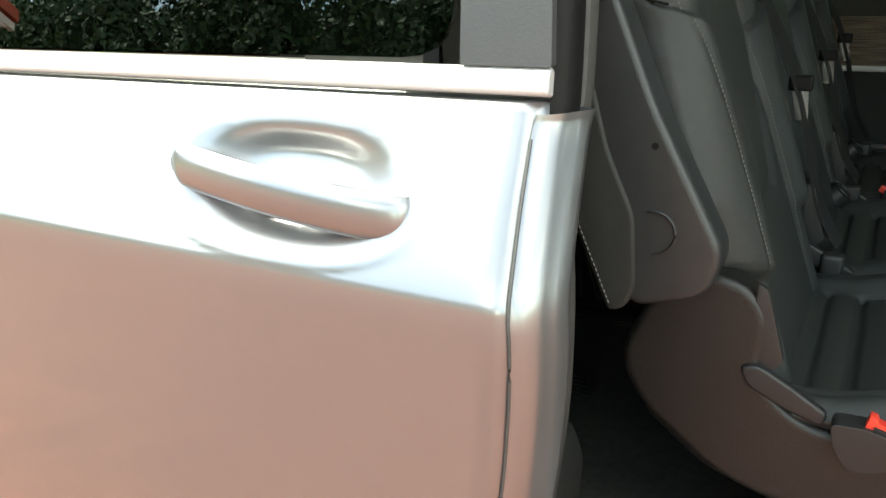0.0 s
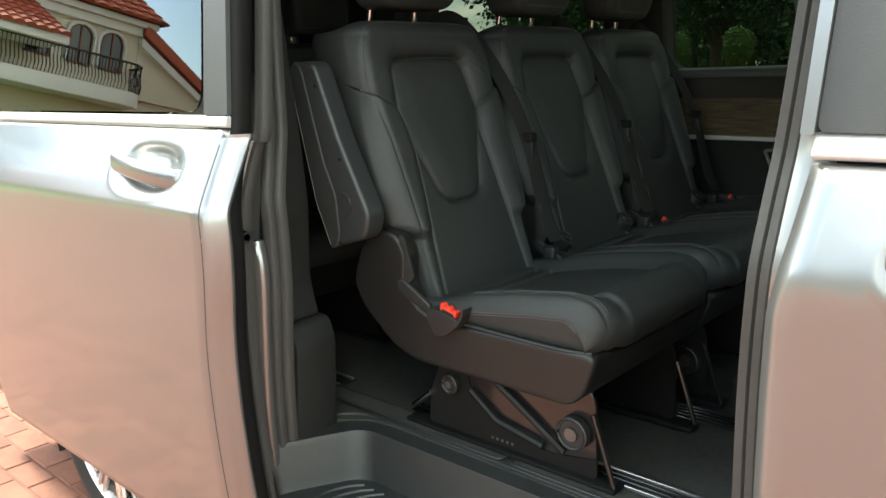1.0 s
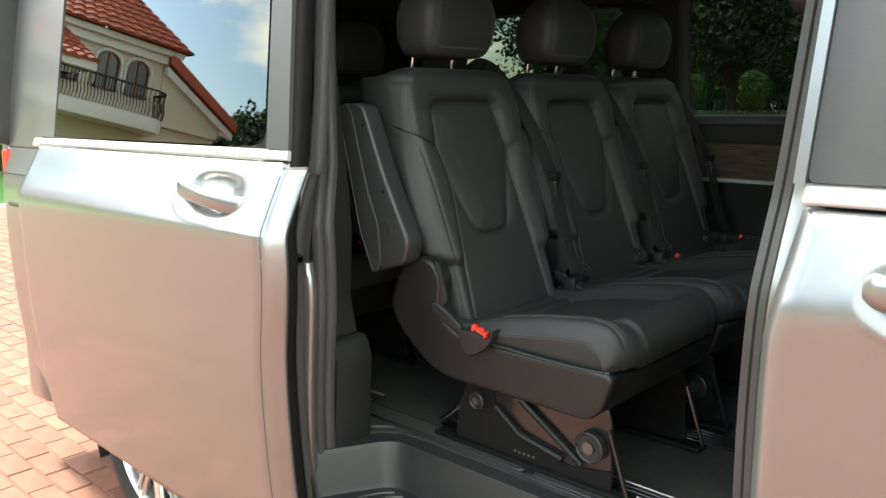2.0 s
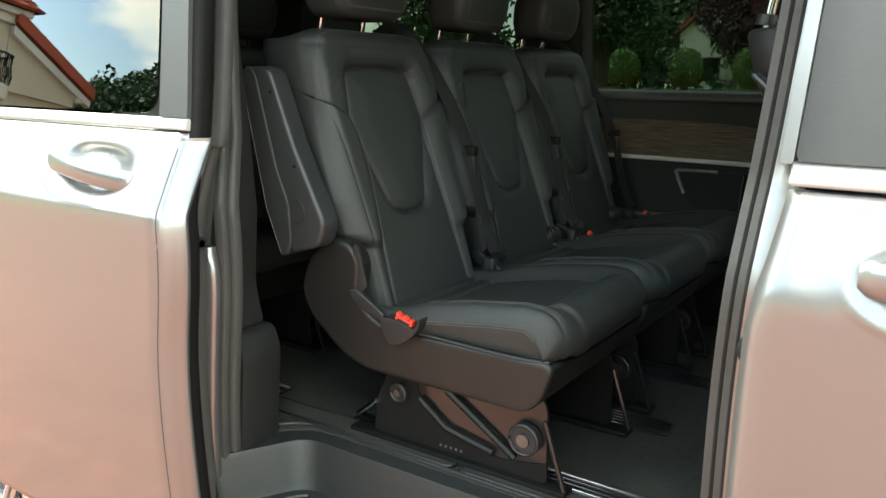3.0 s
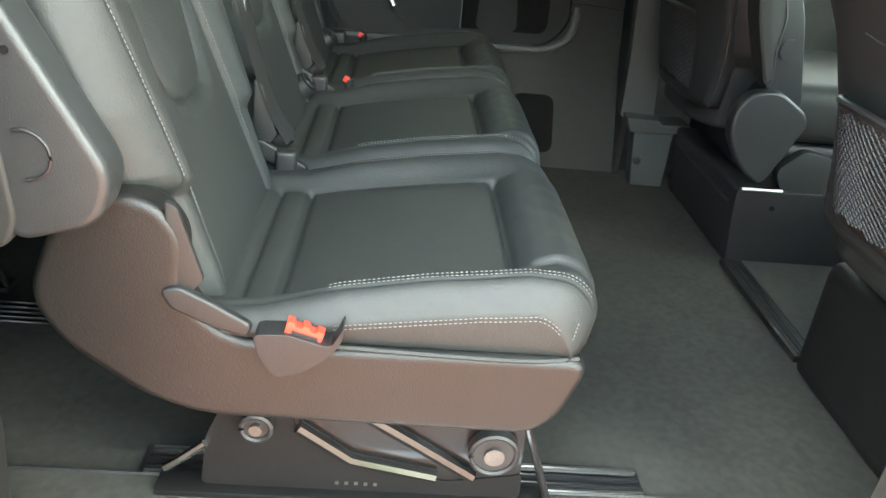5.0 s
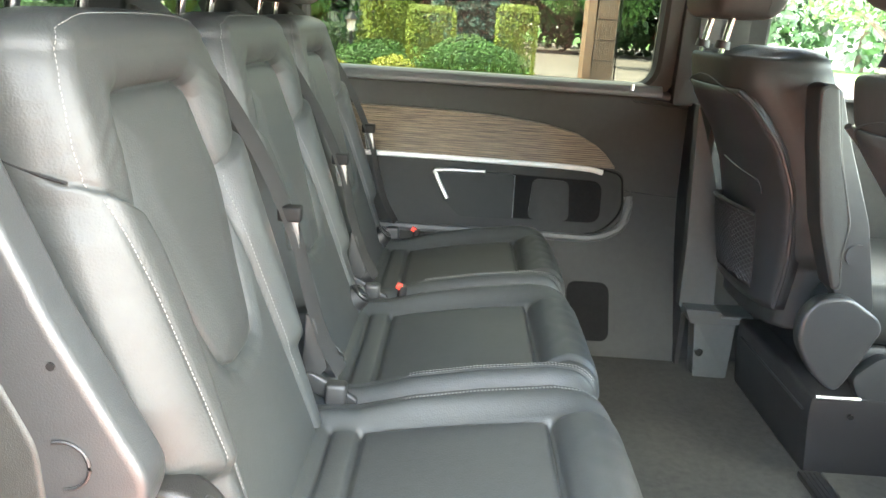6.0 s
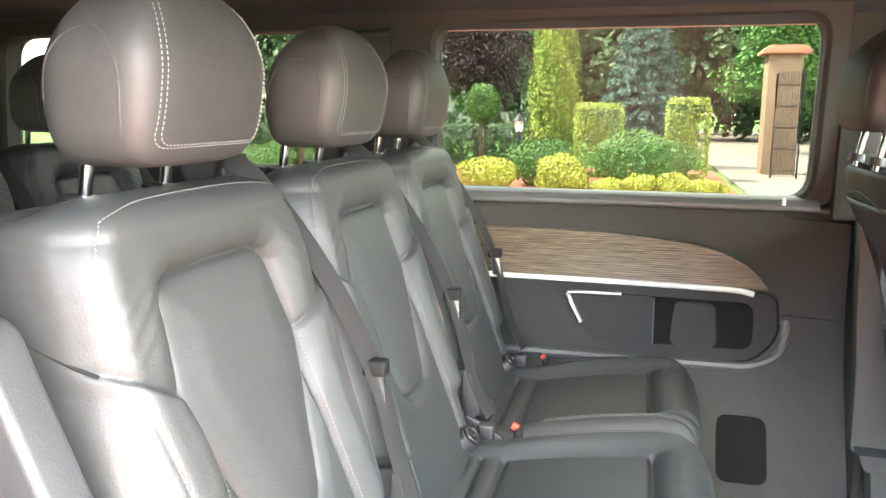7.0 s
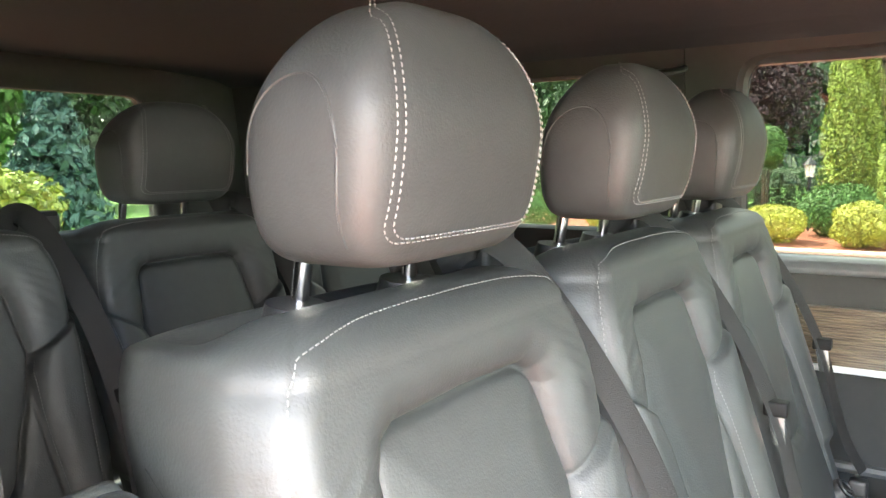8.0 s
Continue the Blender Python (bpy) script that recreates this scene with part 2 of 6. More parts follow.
def prism(points, axis, a, b, bevel=0.0, seg=2):
    """A flat outline (2D points) pulled along an axis from a to b. axis x: points are (y, z); y: (x, z); z: (x, y)."""
    bm = bmesh.new()

    def at(p, d):
        return {"x": (d, p[0], p[1]), "y": (p[0], d, p[1]), "z": (p[0], p[1], d)}[axis]

    lo = [bm.verts.new(at(p, a)) for p in points]
    hi = [bm.verts.new(at(p, b)) for p in points]
    n = len(points)
    bm.faces.new(lo)
    bm.faces.new(hi[::-1])
    for i in range(n):
        bm.faces.new((lo[i], hi[i], hi[(i + 1) % n], lo[(i + 1) % n]))
    bmesh.ops.recalc_face_normals(bm, faces=bm.faces)
    if bevel:
        edges = [e for e in bm.edges if (e.verts[0] in lo) == (e.verts[1] in lo)]
        bmesh.ops.bevel(bm, geom=edges, offset=bevel, segments=seg, profile=0.6, affect="EDGES", clamp_overlap=True)
    return bm


def soft(points, r=0.02, n=4):
    """Rounds the corners of a closed 2D outline."""
    out = []
    k = len(points)
    for i in range(k):
        a, b, c = (Vector(points[(i + j) % k]) for j in (-1, 0, 1))
        d = min(r, (a - b).length * 0.45, (c - b).length * 0.45)
        p, q = b + (a - b).normalized() * d, b + (c - b).normalized() * d
        for j in range(n + 1):
            t = j / n
            out.append(tuple(p * (1 - t) ** 2 + b * 2 * t * (1 - t) + q * t ** 2))
    return out


def rod(a, b, r, bm=None, seg=10, r2=None):
    bm = bm or bmesh.new()
    a, b = Vector(a), Vector(b)
    m = Matrix.Translation((a + b) / 2) @ (b - a).to_track_quat("Z", "Y").to_matrix().to_4x4()
    bmesh.ops.create_cone(bm, cap_ends=True, segments=seg, radius1=r, radius2=r if r2 is None else r2, depth=(b - a).length, matrix=m)
    return bm


def tube(points, r, seg=8, bm=None, flat=1.0, up=(0, 0, 1)):
    """A tube (or, with flat under 1, a ribbon) along points."""
    bm = bm or bmesh.new()
    pts = [Vector(p) for p in points]
    rings = []
    for i, p in enumerate(pts):
        d = (pts[min(i + 1, len(pts) - 1)] - pts[max(i - 1, 0)]).normalized()
        s = d.cross(Vector(up))
        if s.length < 1e-4:
            s = d.cross(Vector((1, 0, 0)))
        s.normalize()
        u = s.cross(d)
        rings.append([bm.verts.new(p + s * r * math.cos(2 * math.pi * k / seg) + u * r * flat * math.sin(2 * math.pi * k / seg)) for k in range(seg)])
    for A, B in zip(rings, rings[1:]):
        for k in range(seg):
            bm.faces.new((A[k], A[(k + 1) % seg], B[(k + 1) % seg], B[k]))
    bm.faces.new(rings[0][::-1])
    bm.faces.new(rings[-1])
    return bm


def spline(points, n=12):
    """Catmull-Rom through points."""
    p = [Vector(q) for q in points]
    p = [p[0] * 2 - p[1]] + p + [p[-1] * 2 - p[-2]]
    out = []
    for i in range(1, len(p) - 2):
        for j in range(n):
            t = j / n
            out.append(0.5 * ((2 * p[i]) + (p[i + 1] - p[i - 1]) * t + (2 * p[i - 1] - 5 * p[i] + 4 * p[i + 1] - p[i + 2]) * t * t + (3 * p[i] - p[i - 1] - 3 * p[i + 1] + p[i + 2]) * t ** 3))
    return out + [p[-2]]


def stitches(lines, length=0.0046, pitch=0.0066, r=0.0008):
    """Short raised dashes of thread along lines of (points, outward normal)."""
    verts, faces = [], []
    for pts, nrm in lines:
        pts = [Vector(p) for p in pts]
        nrm = Vector(nrm).normalized()
        cum = [0.0]
        for a, b in zip(pts, pts[1:]):
            cum.append(cum[-1] + (b - a).length)
        at, i = pitch / 2, 0
        while at < cum[-1]:
            while cum[i + 1] < at:
                i += 1
            a, b = pts[i], pts[i + 1]
            d = (b - a).normalized()
            c = a + d * (at - cum[i]) + nrm * 0.0008
            s = d.cross(nrm).normalized()
            k = len(verts)
            verts += [c + d * sx * length / 2 + s * ss * r for sx in (-1, 1) for ss in (-1, 1)]
            verts += [c - d * length * 0.25 + nrm * r * 1.4, c + d * length * 0.25 + nrm * r * 1.4]
            faces += [(k, k + 1, k + 4), (k + 2, k + 5, k + 3), (k, k + 4, k + 5, k + 2), (k + 1, k + 3, k + 5, k + 4)]
            at += pitch
    return verts, faces


def sm(x):
    x = np.clip(x, 0, 1)
    return x * x * (3 - 2 * x)


def skin(P, closed_u=False, flip=False):
    """Faces of a grid of points (nv, nu, 3)."""
    nv, nu = P.shape[:2]
    V = P.reshape(-1, 3)
    F = []
    for j in range(nv - 1):
        for i in range(nu if closed_u else nu - 1):
            i2 = (i + 1) % nu
            q = (j * nu + i, j * nu + i2, (j + 1) * nu + i2, (j + 1) * nu + i)
            F.append(q[::-1] if flip else q)
    return V, F

# ---- seats ----
F = 0.58
GROUND = 0.03
SEAT_Y = (0.385, 0.875, 1.365)
LEAN_Y = 0.012


def back_front(z):
    return -0.012 - (z - 0.35) * 0.337


BACK_TOP, TOP_R = 0.872, 0.034


def back_width(z):
    """Half width: a rounded shoulder, lower bolsters that end in an overhang, a narrower foot."""
    return np.interp(z, [0.30, 0.438, 0.452, 0.47, 0.54, 0.62, 0.70, 0.735, 0.76, 0.80, 0.83, 0.85, 0.862, 0.872], [0.196, 0.202, 0.217, 0.230, 0.241, 0.240, 0.235, 0.229, 0.229, 0.227, 0.225, 0.222, 0.218, 0.213])


INSERT = [(0, 0.824), (0.098, 0.821), (0.114, 0.813), (0.122, 0.798), (0.126, 0.77), (0.131, 0.735), (0.136, 0.708), (0.128, 0.675), (0.112, 0.630), (0.095, 0.590), (0.081, 0.550), (0.070, 0.522), (0.056, 0.505), (0.034, 0.496), (0, 0.494)]


def insert_gap(y, z):
    """Signed distance to the outline of the sunken middle panel, negative inside."""
    a = np.abs(np.asarray(y, float))
    z = np.asarray(z, float) + 0 * a
    best = np.full(a.shape, 9.0)
    inside = np.zeros(a.shape, bool)
    for (y0, z0), (y1, z1) in zip(INSERT, INSERT[1:]):
        dy, dz = y1 - y0, z1 - z0
        t = np.clip(((a - y0) * dy + (z - z0) * dz) / (dy * dy + dz * dz), 0, 1)
        best = np.minimum(best, np.hypot(a - y0 - t * dy, z - z0 - t * dz))
        if z0 != z1:
            hit = (z <= max(z0, z1)) & (z > min(z0, z1))
            inside |= hit & (a < y0 + (z - z0) / dz * dy)
    return np.where(inside, -best, best)


def yoke(a):
    """Height of the seam between the upper frame and the lower bolsters."""
    return 0.706 + (a - 0.136) * 0.58


def bolster_in(z):
    return np.interp(z, [0.33, 0.42, 0.50, 0.56, 0.62, 0.68, 0.71], [0.150, 0.142, 0.134, 0.128, 0.124, 0.128, 0.137])


def crest(z):
    """Where the outer stitched seam runs."""
    return np.interp(z, [0.43, 0.50, 0.57, 0.65, 0.74, 0.79, 0.83, 0.858, 0.872], [0.184, 0.189, 0.194, 0.200, 0.213, 0.214, 0.209, 0.200, 0.190])


def back_relief(y, z):
    """Padded roll round the sunken panel above the yoke seam; rounded bolsters and a flat lower panel below it."""
    w = back_width(z)
    a = np.abs(y)
    s = insert_gap(y, z)
    dz = z - yoke(a)
    up = sm(dz / 0.010 + 0.5)
    roll = 0.024 * np.sin(np.clip(s / 0.046, 0, 1) * math.pi / 2) ** 0.85
    b = a - bolster_in(z)
    tube_h = 0.024 * np.sin(np.clip(b / 0.040, 0, 1) * math.pi / 2) ** 0.85
    end = 0.40 + 0.60 * sm((z - 0.432) / 0.030)
    low = 0.004 * sm(s / 0.025) + tube_h * end
    roll = roll * (0.72 + 0.28 * sm(dz / 0.075))
    d = roll * up + low * (1 - up)
    d = d - 0.0095 * np.exp(-(s / 0.0032) ** 2) - 0.004 * np.exp(-(s / 0.010) ** 2)
    d = d + 0.007 * sm(-s / 0.06)
    d = d - 0.0060 * np.exp(-(b / 0.0035) ** 2) * sm(-dz / 0.02)
    d = d - (0.0065 * np.exp(-(dz / 0.0035) ** 2) + 0.0015 * np.exp(-(dz / 0.012) ** 2)) * sm((a - 0.128) / 0.020)
    # soft drag folds in the corners of the upper roll
    fold = np.sin((a + z * 1.7) * 210 + 2.0 * np.sin(z * 60)) * 0.0005
    d = d + fold * np.exp(-((z - 0.80) / 0.045) ** 2) * sm((a - 0.10) / 0.05) * up
    st = crest(z)
    edge = np.clip((a - (st - 0.020)) / (w - st + 0.020), 0, 1)
    d = d - 0.050 * edge ** 2.4
    return d - 0.0025 * np.exp(-((a - st) / 0.0025) ** 2)


def backrest(name, parent, material, fine=True, front=back_front, depth=0.150, rear=None):
    ny, nz = (171, 200) if fine else (61, 70)
    rows = [(z, 0.0, 1.0) for z in np.linspace(0.290, BACK_TOP, nz)]
    for a in np.linspace(0, math.pi / 2, 12)[1:]:
        rows.append((BACK_TOP + TOP_R * math.sin(a), 1 - math.cos(a), 1 - 0.30 * (1 - math.cos(a))))
    P = []
    for z, pull, shrink in rows:
        zr = min(z, BACK_TOP)
        w = float(back_width(np.array(zr))) * shrink
        y = np.linspace(-1, 1, ny) * w
        xf = front(zr) + back_relief(y / shrink, np.full(ny, zr)) - 0.050 * pull
        xb = (rear(zr) if rear else front(zr) - depth - 0.02 * float(sm(np.array((zr - 0.5) / 0.35)))) + 0.030 * pull
        ex = xf[-1]
        turn = 0.070 if rear else 0.03
        side_r = [(ex + (xb + turn - ex) * k, w + 0.004 * math.sin(math.pi * k) - 0.014 * k) for k in np.linspace(0, 1, 9)[1:-1]]
        yb = np.linspace(1, -1, 17) * (w - 0.014)
        back = [(xb + turn * (abs(q) / w) ** 4, q) for q in yb]
        ring = list(zip(xf, y)) + side_r + back + [(px, -py) for px, py in side_r[::-1]]
        P.append([(px, py, z - 0.042 * pull * float(sm(np.array((xf.max() - px - 0.015) / 0.11)))) for px, py in ring])
    P = np.array(P)
    V, Fc = skin(P, True)
    n = P.shape[1]
    V = list(map(tuple, V))
    c0, c1 = P[0].mean(0), P[-1].mean(0)
    V += [tuple(c0), (float(P[-1][:, 0].mean()), 0.0, float(P[-1][:, 2].mean()) + 0.006)]
    for i in range(n):
        Fc.append(((i + 1) % n, i, len(V) - 2))
        Fc.append(((len(P) - 1) * n + i, (len(P) - 1) * n + (i + 1) % n, len(V) - 1))
    return under(obj(name, V, Fc, material), parent)


def pad_half(x):
    """Half width of the cushion's middle pad."""
    return np.interp(x, [0.0, 0.09, 0.35, 0.42], [0.172, 0.168, 0.150, 0.146])


def edge_top(x):
    return np.interp(x, [-0.04, 0.06, 0.15, 0.25, 0.37, 0.44], [0.316, 0.326, 0.353, 0.372, 0.387, 0.383])


def edge_low(x):
    return np.interp(x, [-0.04, 0.06, 0.15, 0.31, 0.465], [0.304, 0.310, 0.325, 0.347, 0.356])


def cushion_top(x, y):
    a = np.abs(y)
    z = np.interp(x, [-0.04, 0.03, 0.09, 0.20, 0.30, 0.36, 0.42], [0.316, 0.307, 0.310, 0.330, 0.349, 0.360, 0.378])
    half = pad_half(x)
    inside = sm((half + 0.006 - a) / 0.012)
    for xs, depth, wd in ((0.026, 0.008, 0.004), (0.074, 0.012, 0.004), (0.356, 0.015, 0.0045)):
        z = z - depth * (np.exp(-((x - xs) / wd) ** 2) + 0.22 * np.exp(-((x - xs) / (wd * 3)) ** 2)) * inside
    z = z + 0.010 * sm((x - 0.356) / 0.030) * inside
    z = z + 0.005 * np.sin((np.clip(x, 0.074, 0.356) - 0.074) / 0.282 * math.pi) * inside
    z = z - 0.0045 * np.exp(-((a - half) / 0.0035) ** 2) * sm((0.37 - x) / 0.03) * sm((x - 0.066) / 0.02)
    mixer = sm((a - half + 0.004) / np.maximum(0.205 - half, 0.03))
    z = z * (1 - mixer) + (edge_top(x) + 0.003 * np.sin(np.clip((a - half) / np.maximum(0.207 - half, 0.01), 0, 1) * math.pi)) * mixer
    z = z - 0.003 * np.exp(-((a - 0.207) / 0.0025) ** 2) * sm((x - 0.12) / 0.03)
    band = np.clip((a - 0.209) / 0.031, 0, 1)
    z = z + 0.004 * np.sin(band * math.pi) - (edge_top(x) - edge_low(x)) * band ** 1.5
    # soft creases of used leather
    return z + 0.0007 * np.sin(x * 170 + 3 * np.sin(y * 40)) * sm((x - 0.36) / 0.05) * sm((0.2 - a) / 0.1)


def cushion(name, parent, material):
    nx, ny = 100, 121
    xs = list(np.linspace(-0.035, 0.405, nx))
    P = []
    y = np.r_[np.linspace(-0.24, -0.20, 18), np.linspace(-0.2, 0.2, ny)[1:-1], np.linspace(0.20, 0.24, 18)]

    def ring(x, drop, out, yy, zlow):
        zt = cushion_top(np.full(len(yy), min(x, 0.405)), yy) - drop
        pull = 0.045 * float(sm(np.array((x + out - 0.30) / 0.16)))
        top = [(x + out - pull * (abs(q) / 0.24) ** 7, q, max(k, zlow + 0.003)) for q, k in zip(yy, zt)]
        ex = top[-1][0]
        r = [(ex, 0.2415 - 0.010 * (1 - k) ** 1.2, zlow + (top[-1][2] - zlow) * k) for k in (0.88, 0.7, 0.5, 0.3, 0.12)]
        bottom = [(ex + (x + out - 0.004 - ex) * (1 - (abs(q) / 0.229) ** 7), q, zlow) for q in np.linspace(0.229, -0.229, 25)]
        l = [(p[0], -p[1], p[2]) for p in r[::-1]]
        return top + r + bottom + l

    for x in xs:
        P.append(ring(x, 0.0, 0.0, y, 0.292))
    for a in np.linspace(0, math.pi / 2, 12)[1:]:
        P.append(ring(0.405, 0.058 * (1 - math.cos(a)), 0.058 * math.sin(a), y, 0.292))
    P.append(ring(0.405, 0.085, 0.054, y, 0.292))
    P = np.array(P)
    V, Fc = skin(P, True, True)
    n = P.shape[1]
    V = list(map(tuple, V)) + [tuple(P[0].mean(0)), tuple(P[-1].mean(0))]
    for i in range(n):
        Fc.append((i, (i + 1) % n, len(V) - 2))
        Fc.append(((len(P) - 1) * n + (i + 1) % n, (len(P) - 1) * n + i, len(V) - 1))
    return under(obj(name, V, Fc, material), parent)


def headrest(parent, x=-0.226, z=1.032, hx=0.072, hy=0.132, hz=0.100, fine=True, collar=0.029):
    nu, nv = (72, 40) if fine else (32, 18)
    E2 = 0.38

    def lower_upper(v):
        """Boxy towards the foot, domed towards the top: radius and height exponents."""
        return (0.27, 0.52) if v < 0 else (0.50, 0.82)

    def sp(v, e):
        return math.copysign(abs(v) ** e, v)

    def taper(k):
        return 1 - 0.10 * max(-k, 0) ** 2 - 0.42 * max(k, 0) ** 1.5, 1 - 0.06 * max(-k, 0) ** 2 - 0.26 * max(k, 0) ** 2

    P = []
    for j in range(nv + 1):
        b = -math.pi / 2 + math.pi * j / nv
        row = []
        for i in range(nu):
            a = 2 * math.pi * i / nu
            e1, ez = lower_upper(b)
            k = sp(math.sin(b), ez)
            tx, ty = taper(k)
            row.append((x + hx * sp(math.cos(b), e1) * sp(math.cos(a), E2) * tx + 0.010 * k, hy * sp(math.cos(b), e1) * sp(math.sin(a), E2) * ty, z + hz * k))
        P.append(row)
    P = np.array(P)
    V, Fc = skin(P, True)
    hr = under(obj("headrest", V, Fc, M_LEATHER_S), parent, "stitched black leather headrest")

    def face_x(y, k):
        """The front surface at a width y and a height k between -1 and 1."""
        e1, ez = lower_upper(k)
        b = math.asin(math.copysign(min(abs(k), 1) ** (1 / ez), k))
        tx, ty = taper(k)
        q = min(abs(y) / (hy * max(math.cos(b), 1e-4) ** e1 * ty), 0.995)
        return x + hx * max(math.cos(b), 1e-4) ** e1 * math.cos(math.asin(q ** (1 / E2))) ** E2 * tx + 0.010 * k + 0.0008

    lines = []
    for d in (0.0, 0.007):
        pts = []
        for k in np.linspace(0.97, -0.62, 40):
            pts.append((-(0.108 - d) * (1 - 0.30 * max(k, 0) ** 2), k))
        for t in np.linspace(0, math.pi / 2, 6)[1:]:
            pts.append((-(0.108 - d) + 0.018 * (1 - math.cos(t)), -0.62 - 0.16 * math.sin(t) + d * 4 * math.sin(t)))
        y_end, k_end = pts[-1]
        pts += [(q, k_end) for q in np.linspace(y_end, 0, 14)[1:]]
        full = pts + [(-p[0], p[1]) for p in pts[::-1][1:]]
        lines.append(([(face_x(p[0], p[1]), p[0], z + hz * p[1]) for p in full], (1, 0, 0.05)))
    for s in (-1, 1):
        pts = []
        for k in np.linspace(-0.55, 0.93, 40):
            e1, ez = lower_upper(k)
            b = math.asin(math.copysign(abs(k) ** (1 / ez), k))
            tx, ty = taper(k)
            a = 2.45
            pts.append((x + hx * math.cos(b) ** e1 * sp(math.cos(a), E2) * tx + 0.010 * k, s * (hy * math.cos(b) ** e1 * math.sin(a) ** E2 * ty + 0.0008), z + hz * k))
        lines.append((pts, (-0.6, s * 0.8, 0)))
    V, Fc = stitches(lines, 0.0040, 0.0058, 0.0007)
    under(obj("stitching", V, Fc, M_THREAD, False), hr, "light grey thread")["kind"] = "stuff"
    # raised piping arc on each cheek
    for s in (-1, 1):
        arc = []
        for t in np.linspace(-0.55, math.pi + 0.15, 34):
            px, k = -0.010 + 0.046 * math.cos(max(t, 0)), -0.20 + (0.62 * math.sin(t) if t > 0 else 1.1 * t)
            e1, ez = lower_upper(k)
            b = math.asin(math.copysign(min(abs(k), 0.98) ** (1 / ez), k))
            tx, ty = taper(k)
            q = min(abs(px) / (hx * math.cos(b) ** e1 * tx), 0.98)
            arc.append((x + px + 0.010 * k, s * hy * math.cos(b) ** e1 * ty * math.sin(math.acos(q ** (1 / E2))) ** E2, z + hz * k))
        part("piping", tube(arc, 0.0013, 6), M_LEATHER_S, hr)
    for s in (-0.075, 0.075):
        post = tube(spline([(-0.283, s, 0.86), (-0.273, s, 0.93), (-0.258, s, 0.985)], 5), 0.0078, 12)
        p = part("headrest_post", post, M_CHROME, parent, "chrome headrest post")
        part("collar", rod((-0.283, s, 0.882), (-0.281, s, 0.8985), collar, seg=24, r2=collar * 0.88), M_PLASTIC, p)
    return hr


def belt(parent, side, tall=True):
    """A shoulder belt hanging between two seats, with its tongue and lower anchor."""
    y = side
    path = spline([(-0.33, y - 0.05, 0.90), (-0.27, y - 0.035, 0.925), (-0.20, y - 0.02, 0.86), (-0.115, y - 0.005, 0.73), (-0.055, y, 0.60), (-0.03, y + 0.004, 0.50), (-0.005, y + 0.002, 0.42), (0.028, y - 0.004, 0.362)], 8)
    b = part("belt", tube(path, 0.023, 10, flat=0.07, up=(1, -0.22, 0.4)), M_BELT, parent, "dark grey woven belt")
    c = part("tongue_cover", box(-0.076, -0.040, y - 0.013, y + 0.013, 0.608, 0.632, 0.005, 3), M_DARK, b)
    part("tongue", prism(soft([(-0.070, 0.609), (-0.046, 0.609), (-0.042, 0.562), (-0.062, 0.560)], 0.005), "y", y - 0.0018, y + 0.0018), M_CHROME, b, "bright steel tongue")
    part("belt_anchor", box(0.005, 0.040, y - 0.035, y - 0.008, 0.305, 0.352, 0.008, 3), M_PLASTIC, parent)
    return b


def seat_base(parent, plate):
    """Metal floor frame with side plates, brace bars, pivots and feet."""
    for s in (-0.165, 0.165):
        out = soft([(-0.03, 0.016), (0.402, 0.016), (0.400, 0.17), (0.380, 0.205), (0.04, 0.205), (0.012, 0.15)], 0.015)
        pl = part("side_plate", prism(out, "y", s - 0.004, s + 0.004, 0.001, 1), plate, parent, "black steel side plate")
        o = s - 0.010 if s < 0 else s + 0.010
        part("brace", tube([(0.10, o, 0.125), (0.17, o, 0.075), (0.285, o, 0.052)], 0.0095, 8), M_GLOSSBLACK, pl)
        part("brace", tube([(0.17, o, 0.16), (0.25, o, 0.11), (0.335, o, 0.055)], 0.0095, 8), M_GLOSSBLACK, pl)
        for bx, bz, br in ((0.048, 0.128, 0.021), (0.358, 0.104, 0.034)):
            a, b2 = (o - 0.012, o + 0.002) if s < 0 else (o + 0.012, o - 0.002)
            part("pivot_ring", rod((bx, b2, bz), (bx, a, bz), br, seg=28), M_PLASTIC, pl)
            part("pivot_collar", tube([(bx + br * 0.9 * math.cos(t), a, bz + br * 0.9 * math.sin(t)) for t in np.linspace(0, 2 * math.pi, 28)], 0.004, 6), M_PLASTIC, pl)
            a2 = a - 0.006 if s < 0 else a + 0.006
            part("pivot_bolt", rod((bx, a, bz), (bx, a2, bz), br * 0.40, seg=18), M_BOLT, pl, "worn steel bolt")
        cover = [(-0.03, 0.016), (0.405, 0.016), (0.403, 0.060), (0.390, 0.055), (0.300, 0.040), (0.170, 0.060), (0.100, 0.108), (0.085, 0.165), (0.010, 0.165), (-0.02, 0.10)]
        c0, c1 = (s - 0.0065, s - 0.004) if s < 0 else (s + 0.004, s + 0.0065)
        part("rail_cover", prism(soft(cover, 0.012), "y", c0, c1), M_DARK, pl, "black rail cover")
        if s < 0:
            for k in range(5):
                part("rail_mark", box(0.150 + 0.013 * k, 0.155 + 0.013 * k, s - 0.0078, s - 0.0064, 0.027, 0.032), M_STEEL, pl)
        part("foot_strut", tube([(0.398, o, 0.150), (0.445, o, 0.012)], 0.0055, 8), plate, pl)
        part("foot", box(-0.09, 0.45, s - 0.022, s + 0.022, 0.004, 0.015, 0.003), M_DARK, pl)
        part("release_lever", tube([(-0.02, o, 0.09), (-0.055, o, 0.06), (-0.075, o, 0.045)], 0.006, 8), M_CHROME, pl, "bright metal release lever")


